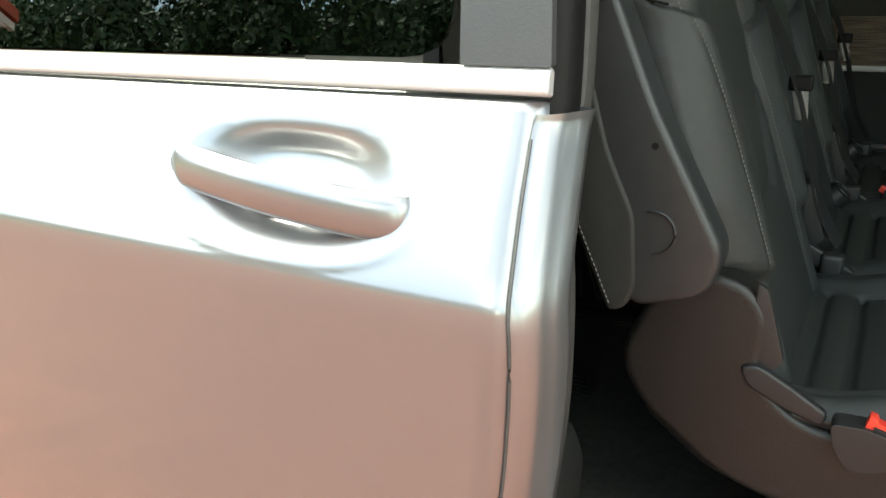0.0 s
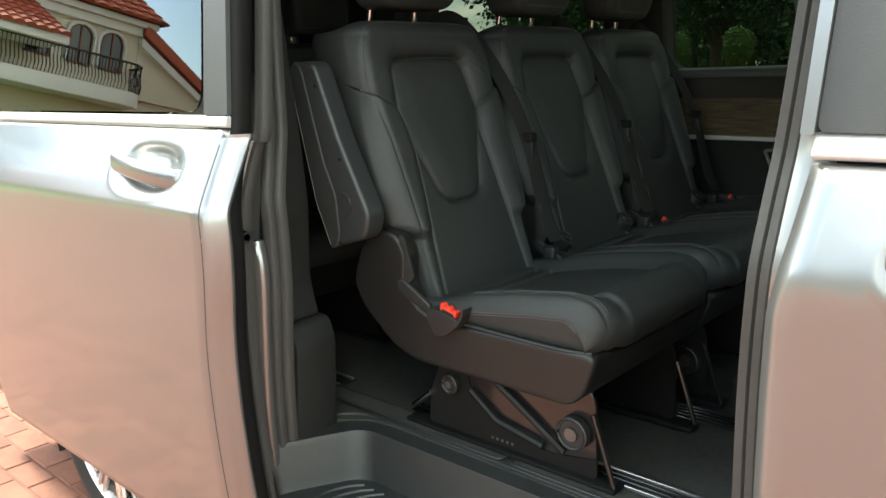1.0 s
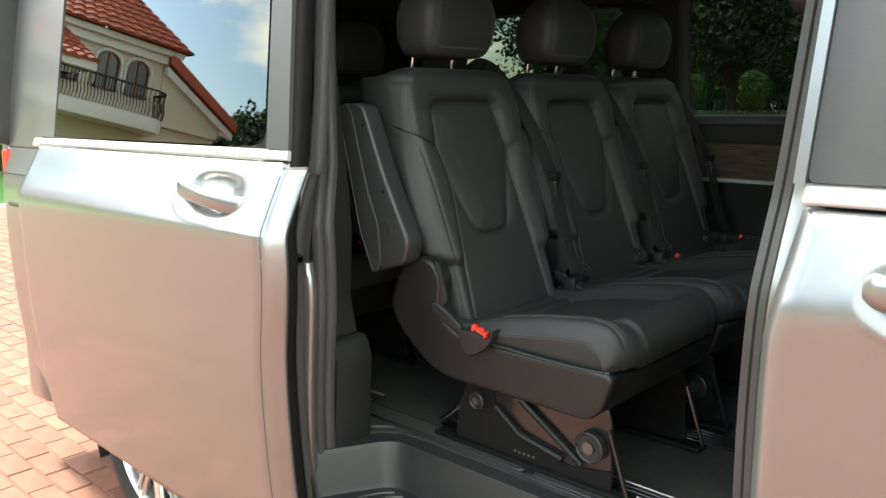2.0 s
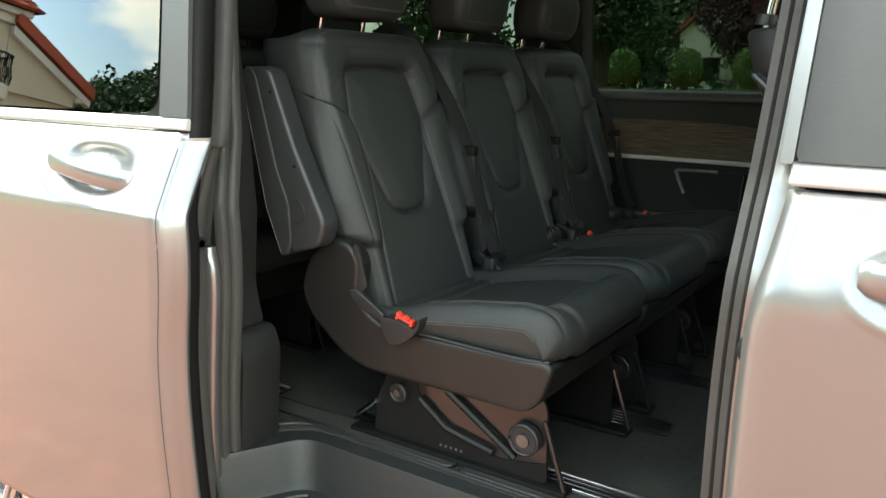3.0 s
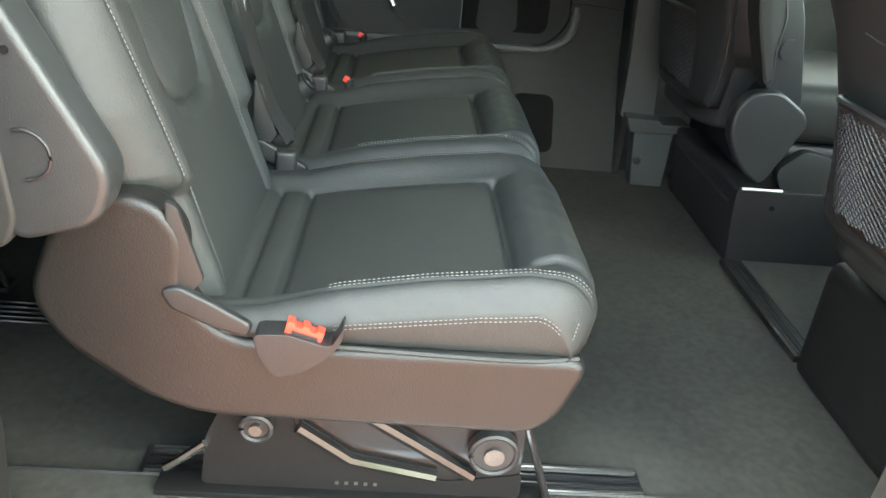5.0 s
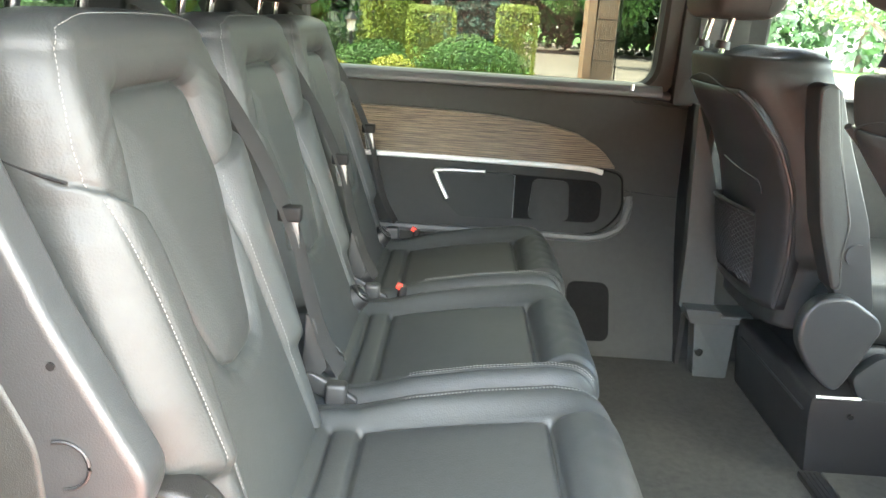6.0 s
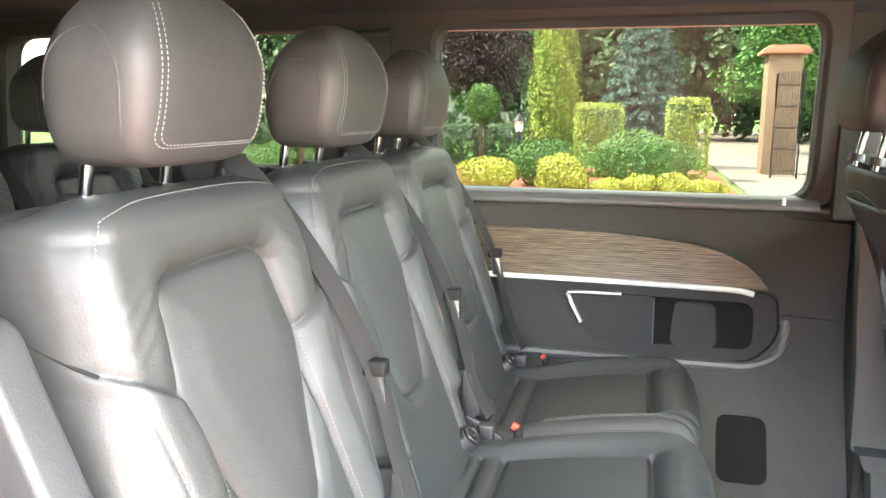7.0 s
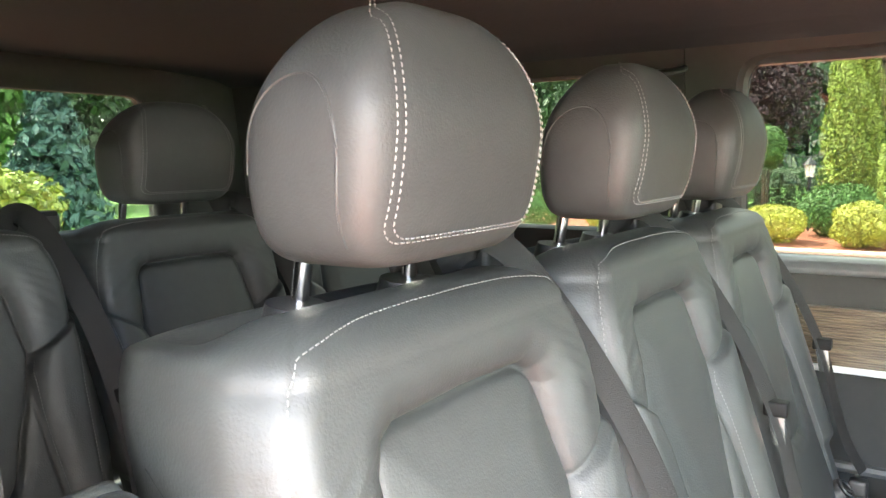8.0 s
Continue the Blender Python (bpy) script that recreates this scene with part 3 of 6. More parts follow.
def arm_rest(parent, y0, y1):
    """Folded-up armrest along the side of the backrest."""
    out = soft([(-0.272, 0.810), (-0.245, 0.822), (-0.205, 0.815), (-0.140, 0.660), (-0.058, 0.505), (-0.075, 0.455), (-0.158, 0.430), (-0.205, 0.540), (-0.240, 0.690)], 0.022, 5)
    a = part("armrest", prism(out, "y", y0, y1, 0.010, 3), M_PLASTIC_G, parent, "folded-up grey plastic armrest with leather pad")
    pad = soft([(-0.290, 0.804), (-0.264, 0.824), (-0.243, 0.806), (-0.188, 0.610), (-0.156, 0.540), (-0.150, 0.455), (-0.163, 0.428), (-0.182, 0.422), (-0.224, 0.520), (-0.264, 0.690)], 0.014, 4)
    part("pad", prism(pad, "y", y0 - 0.003, y1 + 0.003, 0.006, 3), M_LEATHER, a, "black leather armrest pad")
    ring = [(-0.135 + 0.024 * math.cos(t), y0 - 0.001, 0.523 + 0.024 * math.sin(t)) for t in np.linspace(-1.6, 1.9, 20)]
    part("pivot_cap", tube(ring, 0.0018, 6), M_PLASTIC, a)
    for p in ((-0.138, 0.618), (-0.201, 0.768)):
        part("screw", rod((p[0], y0 - 0.002, p[1]), (p[0], y0 + 0.006, p[1]), 0.0038, seg=14), M_DARK, a)
    V, Fc = stitches([([(-0.281, y0 - 0.004, 0.80), (-0.257, y0 - 0.004, 0.69), (-0.218, y0 - 0.004, 0.522), (-0.178, y0 - 0.004, 0.430)], (0, -1, 0))])
    under(obj("stitching", V, Fc, M_THREAD, False), a)["kind"] = "stuff"
    return a


def passenger_seat(name, label, y, x=0.0, arm=False, group="rear bench seats"):
    seat = thing(name, label, "car seat", x, y, F, group)
    cush = cushion("seat_cushion", seat, M_LEATHER_S)
    back = backrest("backrest", seat, M_LEATHER_S)
    back.location.y = LEAN_Y

    def on_back(yy, z):
        zr = min(z, BACK_TOP)
        a = math.asin(min((z - BACK_TOP) / TOP_R, 0.99)) if z > BACK_TOP else 0.0
        pull = 1 - math.cos(a)
        shrink = 1 - 0.30 * pull
        w = float(back_width(np.array(zr)))
        xx = back_front(zr) + float(back_relief(np.array([abs(yy) / shrink]), np.array([zr]))[0]) - 0.050 * pull
        if pull:
            near = back_front(zr) + float(back_relief(np.linspace(0, w, 60), np.full(60, zr)).max()) - 0.050 * pull
            z = z - 0.042 * pull * float(sm(np.array((near - xx - 0.015) / 0.11)))
        return xx + 0.0006, yy, z

    rim = [(p[0], p[1]) for p in spline([(0.2135, 0.750, 0), (0.214, 0.79, 0), (0.209, 0.83, 0), (0.200, 0.858, 0), (0.1895, 0.880, 0), (0.172, 0.8935, 0), (0.12, 0.901, 0), (0.05, 0.903, 0), (0.0, 0.903, 0)], 8)]
    full = [(-p[0], p[1]) for p in rim] + rim[::-1]
    lines = [([on_back(p[0], p[1]) for p in full], (0.9, 0, 0.4))]
    for s in (-1, 1):
        outer = [(s * float(crest(z)), z) for z in np.linspace(0.462, 0.742, 50)]
        lines.append(([on_back(*p) for p in outer], (0.9, s * 0.3, 0.2)))
        inner = [(s * (float(bolster_in(z)) + 0.005), z) for z in np.linspace(0.40, 0.700, 50)]
        lines.append(([on_back(*p) for p in inner], (0.9, -s * 0.3, 0.2)))
    V, Fc = stitches(lines, 0.0042, 0.0060, 0.0006)
    under(obj("stitching", V, Fc, M_THREAD, False), back, "light grey double stitching")["kind"] = "stuff"
    for s in (-1, 1):
        seam = [(back_front(0.75) - 0.008 - 0.135 * t, s * (0.228 + 0.004 * math.sin(math.pi * t) - 0.013 * t), 0.757 + 0.030 * t + 0.02 * t * t) for t in np.linspace(0, 1, 14)]
        part("side_seam", tube(seam, 0.0018, 6), M_DARK, back)
    lines = []
    for s in (-1, 1):
        for o, back_x in ((0.2035, 0.135), (0.241, 0.145)):
            for d in (0.0, 0.005):
                pts = []
                for xx in np.linspace(back_x, 0.405, 50):
                    q = o - d if o < 0.22 else o
                    t = float(cushion_top(np.array([xx]), np.array([min(q, 0.24)]))[0])
                    pull = 0.045 * float(sm(np.array((xx - 0.30) / 0.16))) * (q / 0.24) ** 7
                    pts.append((xx - pull, s * (q + 0.0015 * (o > 0.22)), t + (0.001 if o < 0.22 else -d)))
                for t in np.linspace(0.08, 1.0, 12):
                    xx, q = 0.405 + 0.058 * math.sin(t), o - d if o < 0.22 else o
                    top = float(cushion_top(np.array([0.405]), np.array([min(q, 0.24)]))[0]) - 0.058 * (1 - math.cos(t))
                    if o > 0.22 and t > 0.75:
                        break
                    pull = 0.045 * float(sm(np.array((xx - 0.30) / 0.16))) * (q / 0.24) ** 7
                    pts.append((xx - pull, s * (q + 0.0015 * (o > 0.22)), top + (0.001 if o < 0.22 else -d)))
                lines.append((pts, (0.1, s * 0.3, 1) if o < 0.22 else (0.1, s, 0.2)))
        lines.append(([(0.4195 - 0.004 * k, s * (0.2405 - 0.008 * k), 0.348 - 0.050 * k) for k in np.linspace(0, 1, 12)], (0.6, s * 0.8, 0)))
    V, Fc = stitches(lines, 0.0036, 0.0056, 0.0006)
    under(obj("stitching", V, Fc, M_THREAD, False), cush, "light grey stitching")["kind"] = "stuff"
    for s in (-1, 1):
        part("base_piping", tube(spline([(0.12, s * 0.241, 0.297), (0.30, s * 0.242, 0.293), (0.38, s * 0.241, 0.293), (0.43, s * 0.234, 0.295)], 5), 0.0035, 6), M_LEATHER, cush)
        if arm:
            continue
        g = part("anchor_guide", rod((-0.008, s * 0.16, 0.340), (0.008, s * 0.16, 0.356), 0.028, seg=24, r2=0.025), M_PLASTIC, seat, "black child seat anchor guide")
        part("guide_ring", tube([(0.010 + 0.012 * math.sin(t), s * 0.16 + 0.019 * math.cos(t), 0.358 - 0.012 * math.sin(t) + 0.001) for t in np.linspace(0, 2 * math.pi, 24)], 0.0022, 6), M_PLASTIC_G, g)
        part("guide_bar", rod((0.002, s * 0.16 - 0.012, 0.364), (0.018, s * 0.16 + 0.012, 0.350), 0.0022, seg=6), M_PLASTIC_G, g)
    shell = soft([(-0.035, 0.455), (-0.085, 0.470), (-0.150, 0.425), (-0.184, 0.340), (-0.155, 0.282), (-0.060, 0.209), (0.0, 0.189), (0.385, 0.186), (0.418, 0.215), (0.447, 0.296), (0.10, 0.293), (0.03, 0.300), (-0.02, 0.345), (-0.012, 0.42)], 0.03, 5)
    tub = soft([(-0.150, 0.300), (-0.150, 0.268), (-0.070, 0.205), (0.0, 0.186), (0.385, 0.186), (0.418, 0.215), (0.447, 0.296), (0.10, 0.293), (-0.10, 0.304)], 0.03, 5)
    part("seat_shell", prism(tub, "y", -0.236, 0.236, 0.012, 3), M_SHELL, seat, "soft black moulded seat shell")
    if arm:
        part("side_cover", prism(shell, "y", -0.244, -0.196, 0.021, 5), M_SHELL, seat, "soft black moulded hinge cover")
    headrest(seat, -0.220)
    for o in seat.children:
        if o.name.startswith('headrest'):
            o.location.y = LEAN_Y
    # seats without armrest: same plates in deeper black, their shade put into the colour
    seat_base(seat, M_GLOSSBLACK if arm else M_DARK)
    if arm:
        # red belt buckle in its elastic pouch at the cushion's side
        pouch = part("buckle_pouch", prism(soft([(0.060, 0.322), (0.098, 0.324), (0.146, 0.310), (0.160, 0.340), (0.158, 0.318), (0.142, 0.296), (0.112, 0.274), (0.084, 0.267), (0.068, 0.290)], 0.010), "y", -0.266, -0.236, 0.008, 3), M_PLASTIC, seat, "black elastic buckle pouch")
        red = [(0.092, 0.314), (0.098, 0.338), (0.105, 0.336), (0.107, 0.331), (0.113, 0.329), (0.115, 0.333), (0.121, 0.331), (0.123, 0.326), (0.128, 0.324), (0.131, 0.327), (0.138, 0.324), (0.132, 0.304)]
        b = part("buckle", prism(red, "y", -0.260, -0.246, 0.0015, 2), M_RED, pouch, "red plastic belt buckle")
        part("slot", prism([(0.103, 0.327), (0.131, 0.319), (0.130, 0.315), (0.102, 0.323)], "y", -0.2615, -0.257), M_PLASTIC, b)
    else:
        bk = box(0.081, 0.095, 0.249, 0.261, 0.336, 0.350, 0.003)
        bmesh.ops.rotate(bk, verts=bk.verts, cent=(0.088, 0.257, 0.36), matrix=Matrix.Rotation(radians(25), 3, "Y"))
        b2 = part("buckle", bk, M_RED, seat, "small red belt buckle")
        part("buckle_stalk", rod((0.085, 0.257, 0.29), (0.088, 0.257, 0.345), 0.010, seg=10), M_PLASTIC, b2)
    part("recline_strap", prism(soft([(-0.030, 0.462), (-0.018, 0.455), (0.006, 0.372), (-0.008, 0.355), (-0.034, 0.366)], 0.005), "y", -0.242, -0.234, 0.002), M_PLASTIC, seat)
    part("recline_lever", prism(soft([(-0.040, 0.360), (-0.020, 0.366), (0.018, 0.346), (0.058, 0.322), (0.052, 0.306), (0.012, 0.318), (-0.030, 0.338)], 0.008), "y", -0.250, -0.238, 0.004, 3), M_PLASTIC, seat)
    gd = part("belt_guide", box(-0.335, -0.275, 0.235, 0.300, 0.885, 0.925, 0.010, 3), M_PLASTIC, seat, "black belt outlet")
    part("slot", box(-0.300, -0.272, 0.243, 0.292, 0.918, 0.928, 0.002), M_DARK, gd)
    belt(seat, 0.262)
    if arm:
        arm_rest(seat, -0.298, -0.246)
    return seat


passenger_seat("passenger_seat", "black leather rear seat with folded-up armrest, light stitching", SEAT_Y[0], arm=True)
seat_b = passenger_seat("passenger_seat", "black leather rear seat with light stitching and belt", SEAT_Y[1])
copy_thing(seat_b, pose(0, SEAT_Y[2], F))
for yy in SEAT_Y:
    tagged(copy_thing(seat_b, pose(-0.95, yy, F)), "black leather seat of the rearmost row", group="rearmost row seats")

# ---- the van ----
van = thing("van", "silver passenger van with open sliding door, parked on red pavers", "van", 0, 0, GROUND)
van_at = Matrix.Translation((0, 0, -GROUND))


def vp(name, bm, material, label="", parent=None, smooth=True):
    ob = part(name, bm, material, parent or van, label, smooth)
    if parent is None:
        ob.matrix_local = van_at
    return ob


def vo(name, V, Fc, material, label="", parent=None, smooth=True):
    ob = under(obj(name, V, Fc, material, smooth), parent or van, label)
    if parent is None:
        ob.matrix_local = van_at
    return ob


REAR, NOSE = -2.02, 2.6
CREASE = 1.132
def side_y(z):
    """The body side's outline: a soft crease below the handles, curving in towards the sill and leaning in towards the glass."""
    z = np.asarray(z, float)
    low = 0.155 * np.maximum(0.92 - z, 0) ** 2 + 0.55 * np.maximum(0.34 - z, 0) ** 1.5
    return -0.1275 + low + 0.30 * 0.008 * np.log1p(np.exp(np.clip((z - CREASE) / 0.008, -40, 40)))


def door_side(z):
    """The sliding door's outline: as the body side, but fuller below the belt line."""
    return side_y(z) - 0.037 * np.clip((1.272 - np.asarray(z, float)) / (1.272 - CREASE), 0, 1)


def side_panel(x0, x1, z0, z1, off=0.0, recess=None, hole=None, step=0.012, edge=0.03, side=side_y):
    """The outer skin of a door or wing with returned edges. recess: x, z of a handle bowl. hole: x, z, radius of a wheel arch."""
    zs = np.unique(np.r_[np.arange(z0, z1, step * 1.5), np.arange(1.08, 1.19, 0.004), z1])
    zs = zs[(zs >= z0) & (zs <= z1)]
    nx = int((x1(1.0) - x0(1.0)) / (step * 1.5))
    us = np.linspace(0, 1, nx + 1)
    if recess:
        zs = np.unique(np.r_[zs, np.arange(recess[1] - 0.075, min(recess[1] + 0.075, z1), 0.005)])
        a = (recess[0] - 0.16 - x0(1.1)) / (x1(1.1) - x0(1.1))
        b = (recess[0] + 0.16 - x0(1.1)) / (x1(1.1) - x0(1.1))
        us = np.unique(np.r_[us[(us < a) | (us > b)], np.linspace(a, min(b, 1), 60)])
    zs = zs[np.r_[True, np.diff(zs) > 0.0]]
    keep = [zs[0]]
    for z in zs[1:-1]:
        if z - keep[-1] > 0.0035 and zs[-1] - z > 0.0035:
            keep.append(z)
    zs = np.array(keep + [zs[-1]])
    P = np.zeros((len(zs), len(us), 3))
    for j, z in enumerate(zs):
        x = x0(z) + us * (x1(z) - x0(z))
        y = np.full(len(us), float(side(z)) + off)
        y += 0.010 * np.clip(1 - (x - x0(z)) / 0.012, 0, 1) ** 2 + 0.010 * np.clip(1 - (x1(z) - x) / 0.012, 0, 1) ** 2
        if recess:
            q = (np.abs((x - recess[0]) / 0.140) ** 2.5 + np.abs((z - recess[1]) / 0.056) ** 2.5) ** (1 / 2.5)
            y += 0.020 * sm((1.0 - q) / 0.66) - 0.0015 * np.exp(-((q - 1.04) / 0.05) ** 2)
        P[j, :, 0], P[j, :, 1], P[j, :, 2] = x, y, z
    # returned edges all round
    left = P[:, :1].copy()
    left[:, :, 1] += edge
    right = P[:, -1:].copy()
    right[:, :, 1] += edge
    P = np.concatenate([left, P, right], 1)
    low, high = P[:1].copy(), P[-1:].copy()
    low[:, :, 1] += edge
    high[:, :, 1] += edge
    P = np.concatenate([low, P, high], 0)
    V, Fc = skin(P)
    if hole:
        c = [np.mean([V[i] for i in q], 0) for q in Fc]
        Fc = [q for q, m in zip(Fc, c) if math.hypot(m[0] - hole[0], m[2] - hole[1]) > hole[2]]
    return V, Fc


def slant(*pairs):
    zs, xs = [p[0] for p in pairs], [p[1] for p in pairs]
    return lambda z: float(np.interp(z, zs, xs))


def door_handle(parent, x, z, off, side=side_y):
    y = float(side(z)) + off
    pts = spline([(x - 0.134, y - 0.004, z + 0.010), (x - 0.105, y - 0.017, z + 0.009), (x - 0.02, y - 0.026, z + 0.000), (x + 0.065, y - 0.022, z - 0.010), (x + 0.120, y - 0.009, z - 0.017), (x + 0.133, y + 0.004, z - 0.018)], 8)
    bm = bmesh.new()
    n = len(pts)
    rings = []
    for i, p in enumerate(pts):
        t = i / (n - 1)
        rz = 0.0215 * (1 - 0.35 * (1 - min(1, t * 7)) ** 2) * (1 - 0.25 * (1 - min(1, (1 - t) * 8)) ** 2)
        ry = 0.0125
        rings.append([bm.verts.new((p.x, p.y + ry * math.cos(a), p.z + rz * math.copysign(abs(math.sin(a)) ** 0.8, math.sin(a)))) for a in np.linspace(0, 2 * math.pi, 20, endpoint=False)])
    for A, B in zip(rings, rings[1:]):
        for k in range(20):
            bm.faces.new((A[k], A[(k + 1) % 20], B[(k + 1) % 20], B[k]))
    bm.faces.new(rings[0])
    bm.faces.new(rings[-1][::-1])
    h = part("door_handle", bm, M_PAINT, parent, "silver painted grip handle")
    part("handle_foot", box(x - 0.055, x - 0.02, y - 0.012, y + 0.038, z - 0.022, z + 0.0, 0.008, 3), M_PAINT, h)
    return h


def window_sheet(x0, x1, z0, z1, y0, y1, r=0.05, thick=0.005):
    """A pane leaning from y0 at z0 to y1 at z1, with rounded corners; x0, x1: pairs of bottom and top."""
    out = soft([(x0[0], z0), (x1[0], z0), (x1[1], z1), (x0[1], z1)], r, 5)
    bm = prism(out, "y", 0, thick)
    for v in bm.verts:
        v.co.y += y0 + (y1 - y0) * (v.co.z - z0) / (z1 - z0)
    return bm


# sliding door, run fully back outside the rear side
DOOR_OFF = -0.080
sd = vo("sliding_door", *side_panel(slant((0.3, -1.49), (1.26, -1.51)), slant((0.3, -0.190), (0.6, -0.178), (0.85, -0.167), (1.0, -0.151), (1.10, -0.147), (1.20, -0.156), (1.276, -0.160)), 0.365, 1.276, DOOR_OFF, (-0.390, 1.198), side=door_side), M_PAINT, "open silver sliding door")
door_handle(sd, -0.390, 1.198, DOOR_OFF + 0.008, door_side)
part("belt_trim", prism(soft([(-0.158, 1.280), (-0.165, 1.283), (-0.162, 1.299), (-0.154, 1.304), (-0.135, 1.280)], 0.004), "x", -1.50, -0.158, 0.002, 1), M_SATIN, sd, "bright belt-line trim")
pane = part("window", window_sheet((-1.36, -1.30), (-0.240, -0.255), 1.308, 1.80, -0.162, -0.098), G_SIDE, sd, "dark privacy glass window")
pane.visible_shadow = False
part("window_frame", window_sheet((-1.50, -1.46), (-1.375, -1.32), 1.306, 1.86, -0.160, -0.090, 0.01, 0.02), M_PAINT, sd)
part("front_band", window_sheet((-0.236, -0.251), (-0.157, -0.188), 1.303, 1.86, -0.160, -0.090, 0.003, 0.018), M_BLACKBAND, sd, "dark grey pillar film")
part("top_rail", window_sheet((-1.46, -1.44), (-0.15, -0.15), 1.80, 1.87, -0.099, -0.088, 0.01, 0.02), M_PAINT, sd)
edge_path = [(-0.192, 0.37), (-0.181, 0.60), (-0.170, 0.85), (-0.154, 1.00), (-0.150, 1.10), (-0.159, 1.20), (-0.163, 1.25), (-0.154, 1.30), (-0.175, 1.80)]
inner_path = [(-0.224, 0.37), (-0.215, 0.60), (-0.207, 0.80), (-0.196, 0.98), (-0.190, 1.066), (-0.177, 1.20), (-0.168, 1.25), (-0.154, 1.30), (-0.175, 1.80)]


def edge_strip(points, y0, y1, wide, material, name, parent, label="", off=0.0):
    """A strip that follows a door's edge in x and z, from y0 to y1."""
    pts = spline([(p[0], 0, p[1]) for p in points], 8)
    bm = bmesh.new()
    rows = []
    h = y1 - y0
    prof = [(0, y0), (wide * 0.55, y0 + 0.04 * h), (wide * 0.9, y0 + 0.18 * h), (wide, y0 + 0.38 * h), (wide, y1 - 0.38 * h), (wide * 0.9, y1 - 0.18 * h), (wide * 0.55, y1 - 0.04 * h), (0, y1)]
    for p in pts:
        lean = float(side_y(min(p.z, 1.262))) + 0.115 + max(p.z - 1.262, 0) * 0.13 + off
        rows.append([bm.verts.new((p.x + dx, yy + lean, p.z)) for dx, yy in prof])
    n = len(prof)
    for A, B in zip(rows, rows[1:]):
        for k in range(n):
            bm.faces.new((A[k], B[k], B[(k + 1) % n], A[(k + 1) % n]))
    bm.faces.new(rows[0])
    bm.faces.new(rows[-1][::-1])
    bmesh.ops.recalc_face_normals(bm, faces=bm.faces)
    return part(name, bm, material, parent, label)


def door_flange():
    """Bright chamfered return along the door's front edge, with a soft ridge in its middle."""
    pts = spline([(p[0], 0, p[1]) for p in edge_path[:-2]] + [(-0.162, 0, 1.268)], 8)
    prof = [(-0.004, -0.1925), (0.002, -0.1910), (0.009, -0.1845), (0.0150, -0.1765), (0.0165, -0.1725), (0.0215, -0.1640), (0.0270, -0.1530), (0.0280, -0.1470), (0.022, -0.1430), (-0.006, -0.1415)]
    rows = []
    for p in pts:
        lean = float(door_side(min(p.z, 1.262))) + 0.115 + max(p.z - 1.262, 0) * 0.13
        rows.append([(p.x + dx, yy + lean, p.z) for dx, yy in prof])
    return skin(np.array(rows))


vo("door_edge", *door_flange(), M_PAINT, "rounded silver door edge", sd)
line = [(q.x - 0.0035, float(door_side(min(q.z, 1.262))) - 0.0772, q.z) for q in spline([(p[0], 0, p[1]) for p in edge_path[:-2]], 8)]
part("hem_seam", tube(line, 0.0013, 6), M_SEAL, sd, "thin grey seam of the door edge")
edge_strip([(p[0] - 0.006, p[1]) for p in edge_path], -0.183, -0.140, 0.014, M_DARK, "edge_groove", sd)
inner = edge_strip([(p[0] - 0.016, p[1]) for p in inner_path[:-2]], -0.142, -0.117, 0.016, M_SATIN, "inner_edge", sd, "grey metal door edge")
edge_strip([(p[0] - 0.022, p[1]) for p in inner_path], -0.118, -0.086, 0.022, M_SEAL, "edge_seal", sd, "black rubber door seal")
for z0, z1 in ((0.80, 1.03), (1.11, 1.24), (0.60, 0.74)):
    slot = [(float(np.interp(z, [q[1] for q in inner_path], [q[0] for q in inner_path])) - 0.0015, z) for z in np.linspace(z0, z1, 6)]
    edge_strip(slot, -0.141, -0.128, 0.003, M_DARK, "edge_slot", inner)
part("locating_bolt", rod((-0.200, -0.140, 1.070), (-0.158, -0.140, 1.070), 0.007, seg=16), M_STEEL, sd, "steel locating pin")
part("bolt_collar", rod((-0.168, -0.140, 1.070), (-0.158, -0.140, 1.070), 0.012, seg=18), M_PLASTIC, sd)
part("bolt_collar", rod((-0.192, -0.140, 1.070), (-0.184, -0.140, 1.070), 0.018, seg=18), M_PLASTIC, sd)
st = part("sticker", box(-0.2065, -0.2045, -0.150, -0.133, 0.780, 0.820, 0.0006, 1), M_WHITE, sd, "small white warning sticker")
for k in range(2):
    part("sticker_mark", tube([(-0.2038, -0.1415 + 0.005 * math.cos(a), 0.790 + 0.019 * k + 0.006 * math.sin(a)) for a in np.linspace(0, 5.6, 12)], 0.0010, 5), M_PLASTIC, st)
part("inner_panel", prism(soft([(-1.49, 0.38), (-0.240, 0.38), (-0.215, 1.05), (-0.175, 1.26), (-1.49, 1.26)], 0.02), "y", -0.135, -0.070, 0.005, 1), M_PANEL, sd)
part("sill_trim", tube([(-1.49, -0.188, 0.372), (-0.195, -0.188, 0.372)], 0.009, 8), M_ALU, sd, "bright sill strip")

# front door on the near side
fd = vo("front_door", *side_panel(slant((0.24, 0.812), (1.0, 0.812), (1.09, 0.814), (1.18, 0.830), (1.262, 0.842)), lambda z: 2.05, 0.30, 1.255, 0.0, (1.064, 1.160)), M_PAINT, "silver front door")
door_handle(fd, 1.064, 1.160, 0.008)
part("belt_trim", prism(soft([(-0.084, 1.260), (-0.093, 1.264), (-0.086, 1.286), (-0.076, 1.291), (-0.062, 1.260)], 0.005), "x", 0.842, 2.02, 0.002, 1), M_SATIN, fd, "bright belt-line trim")
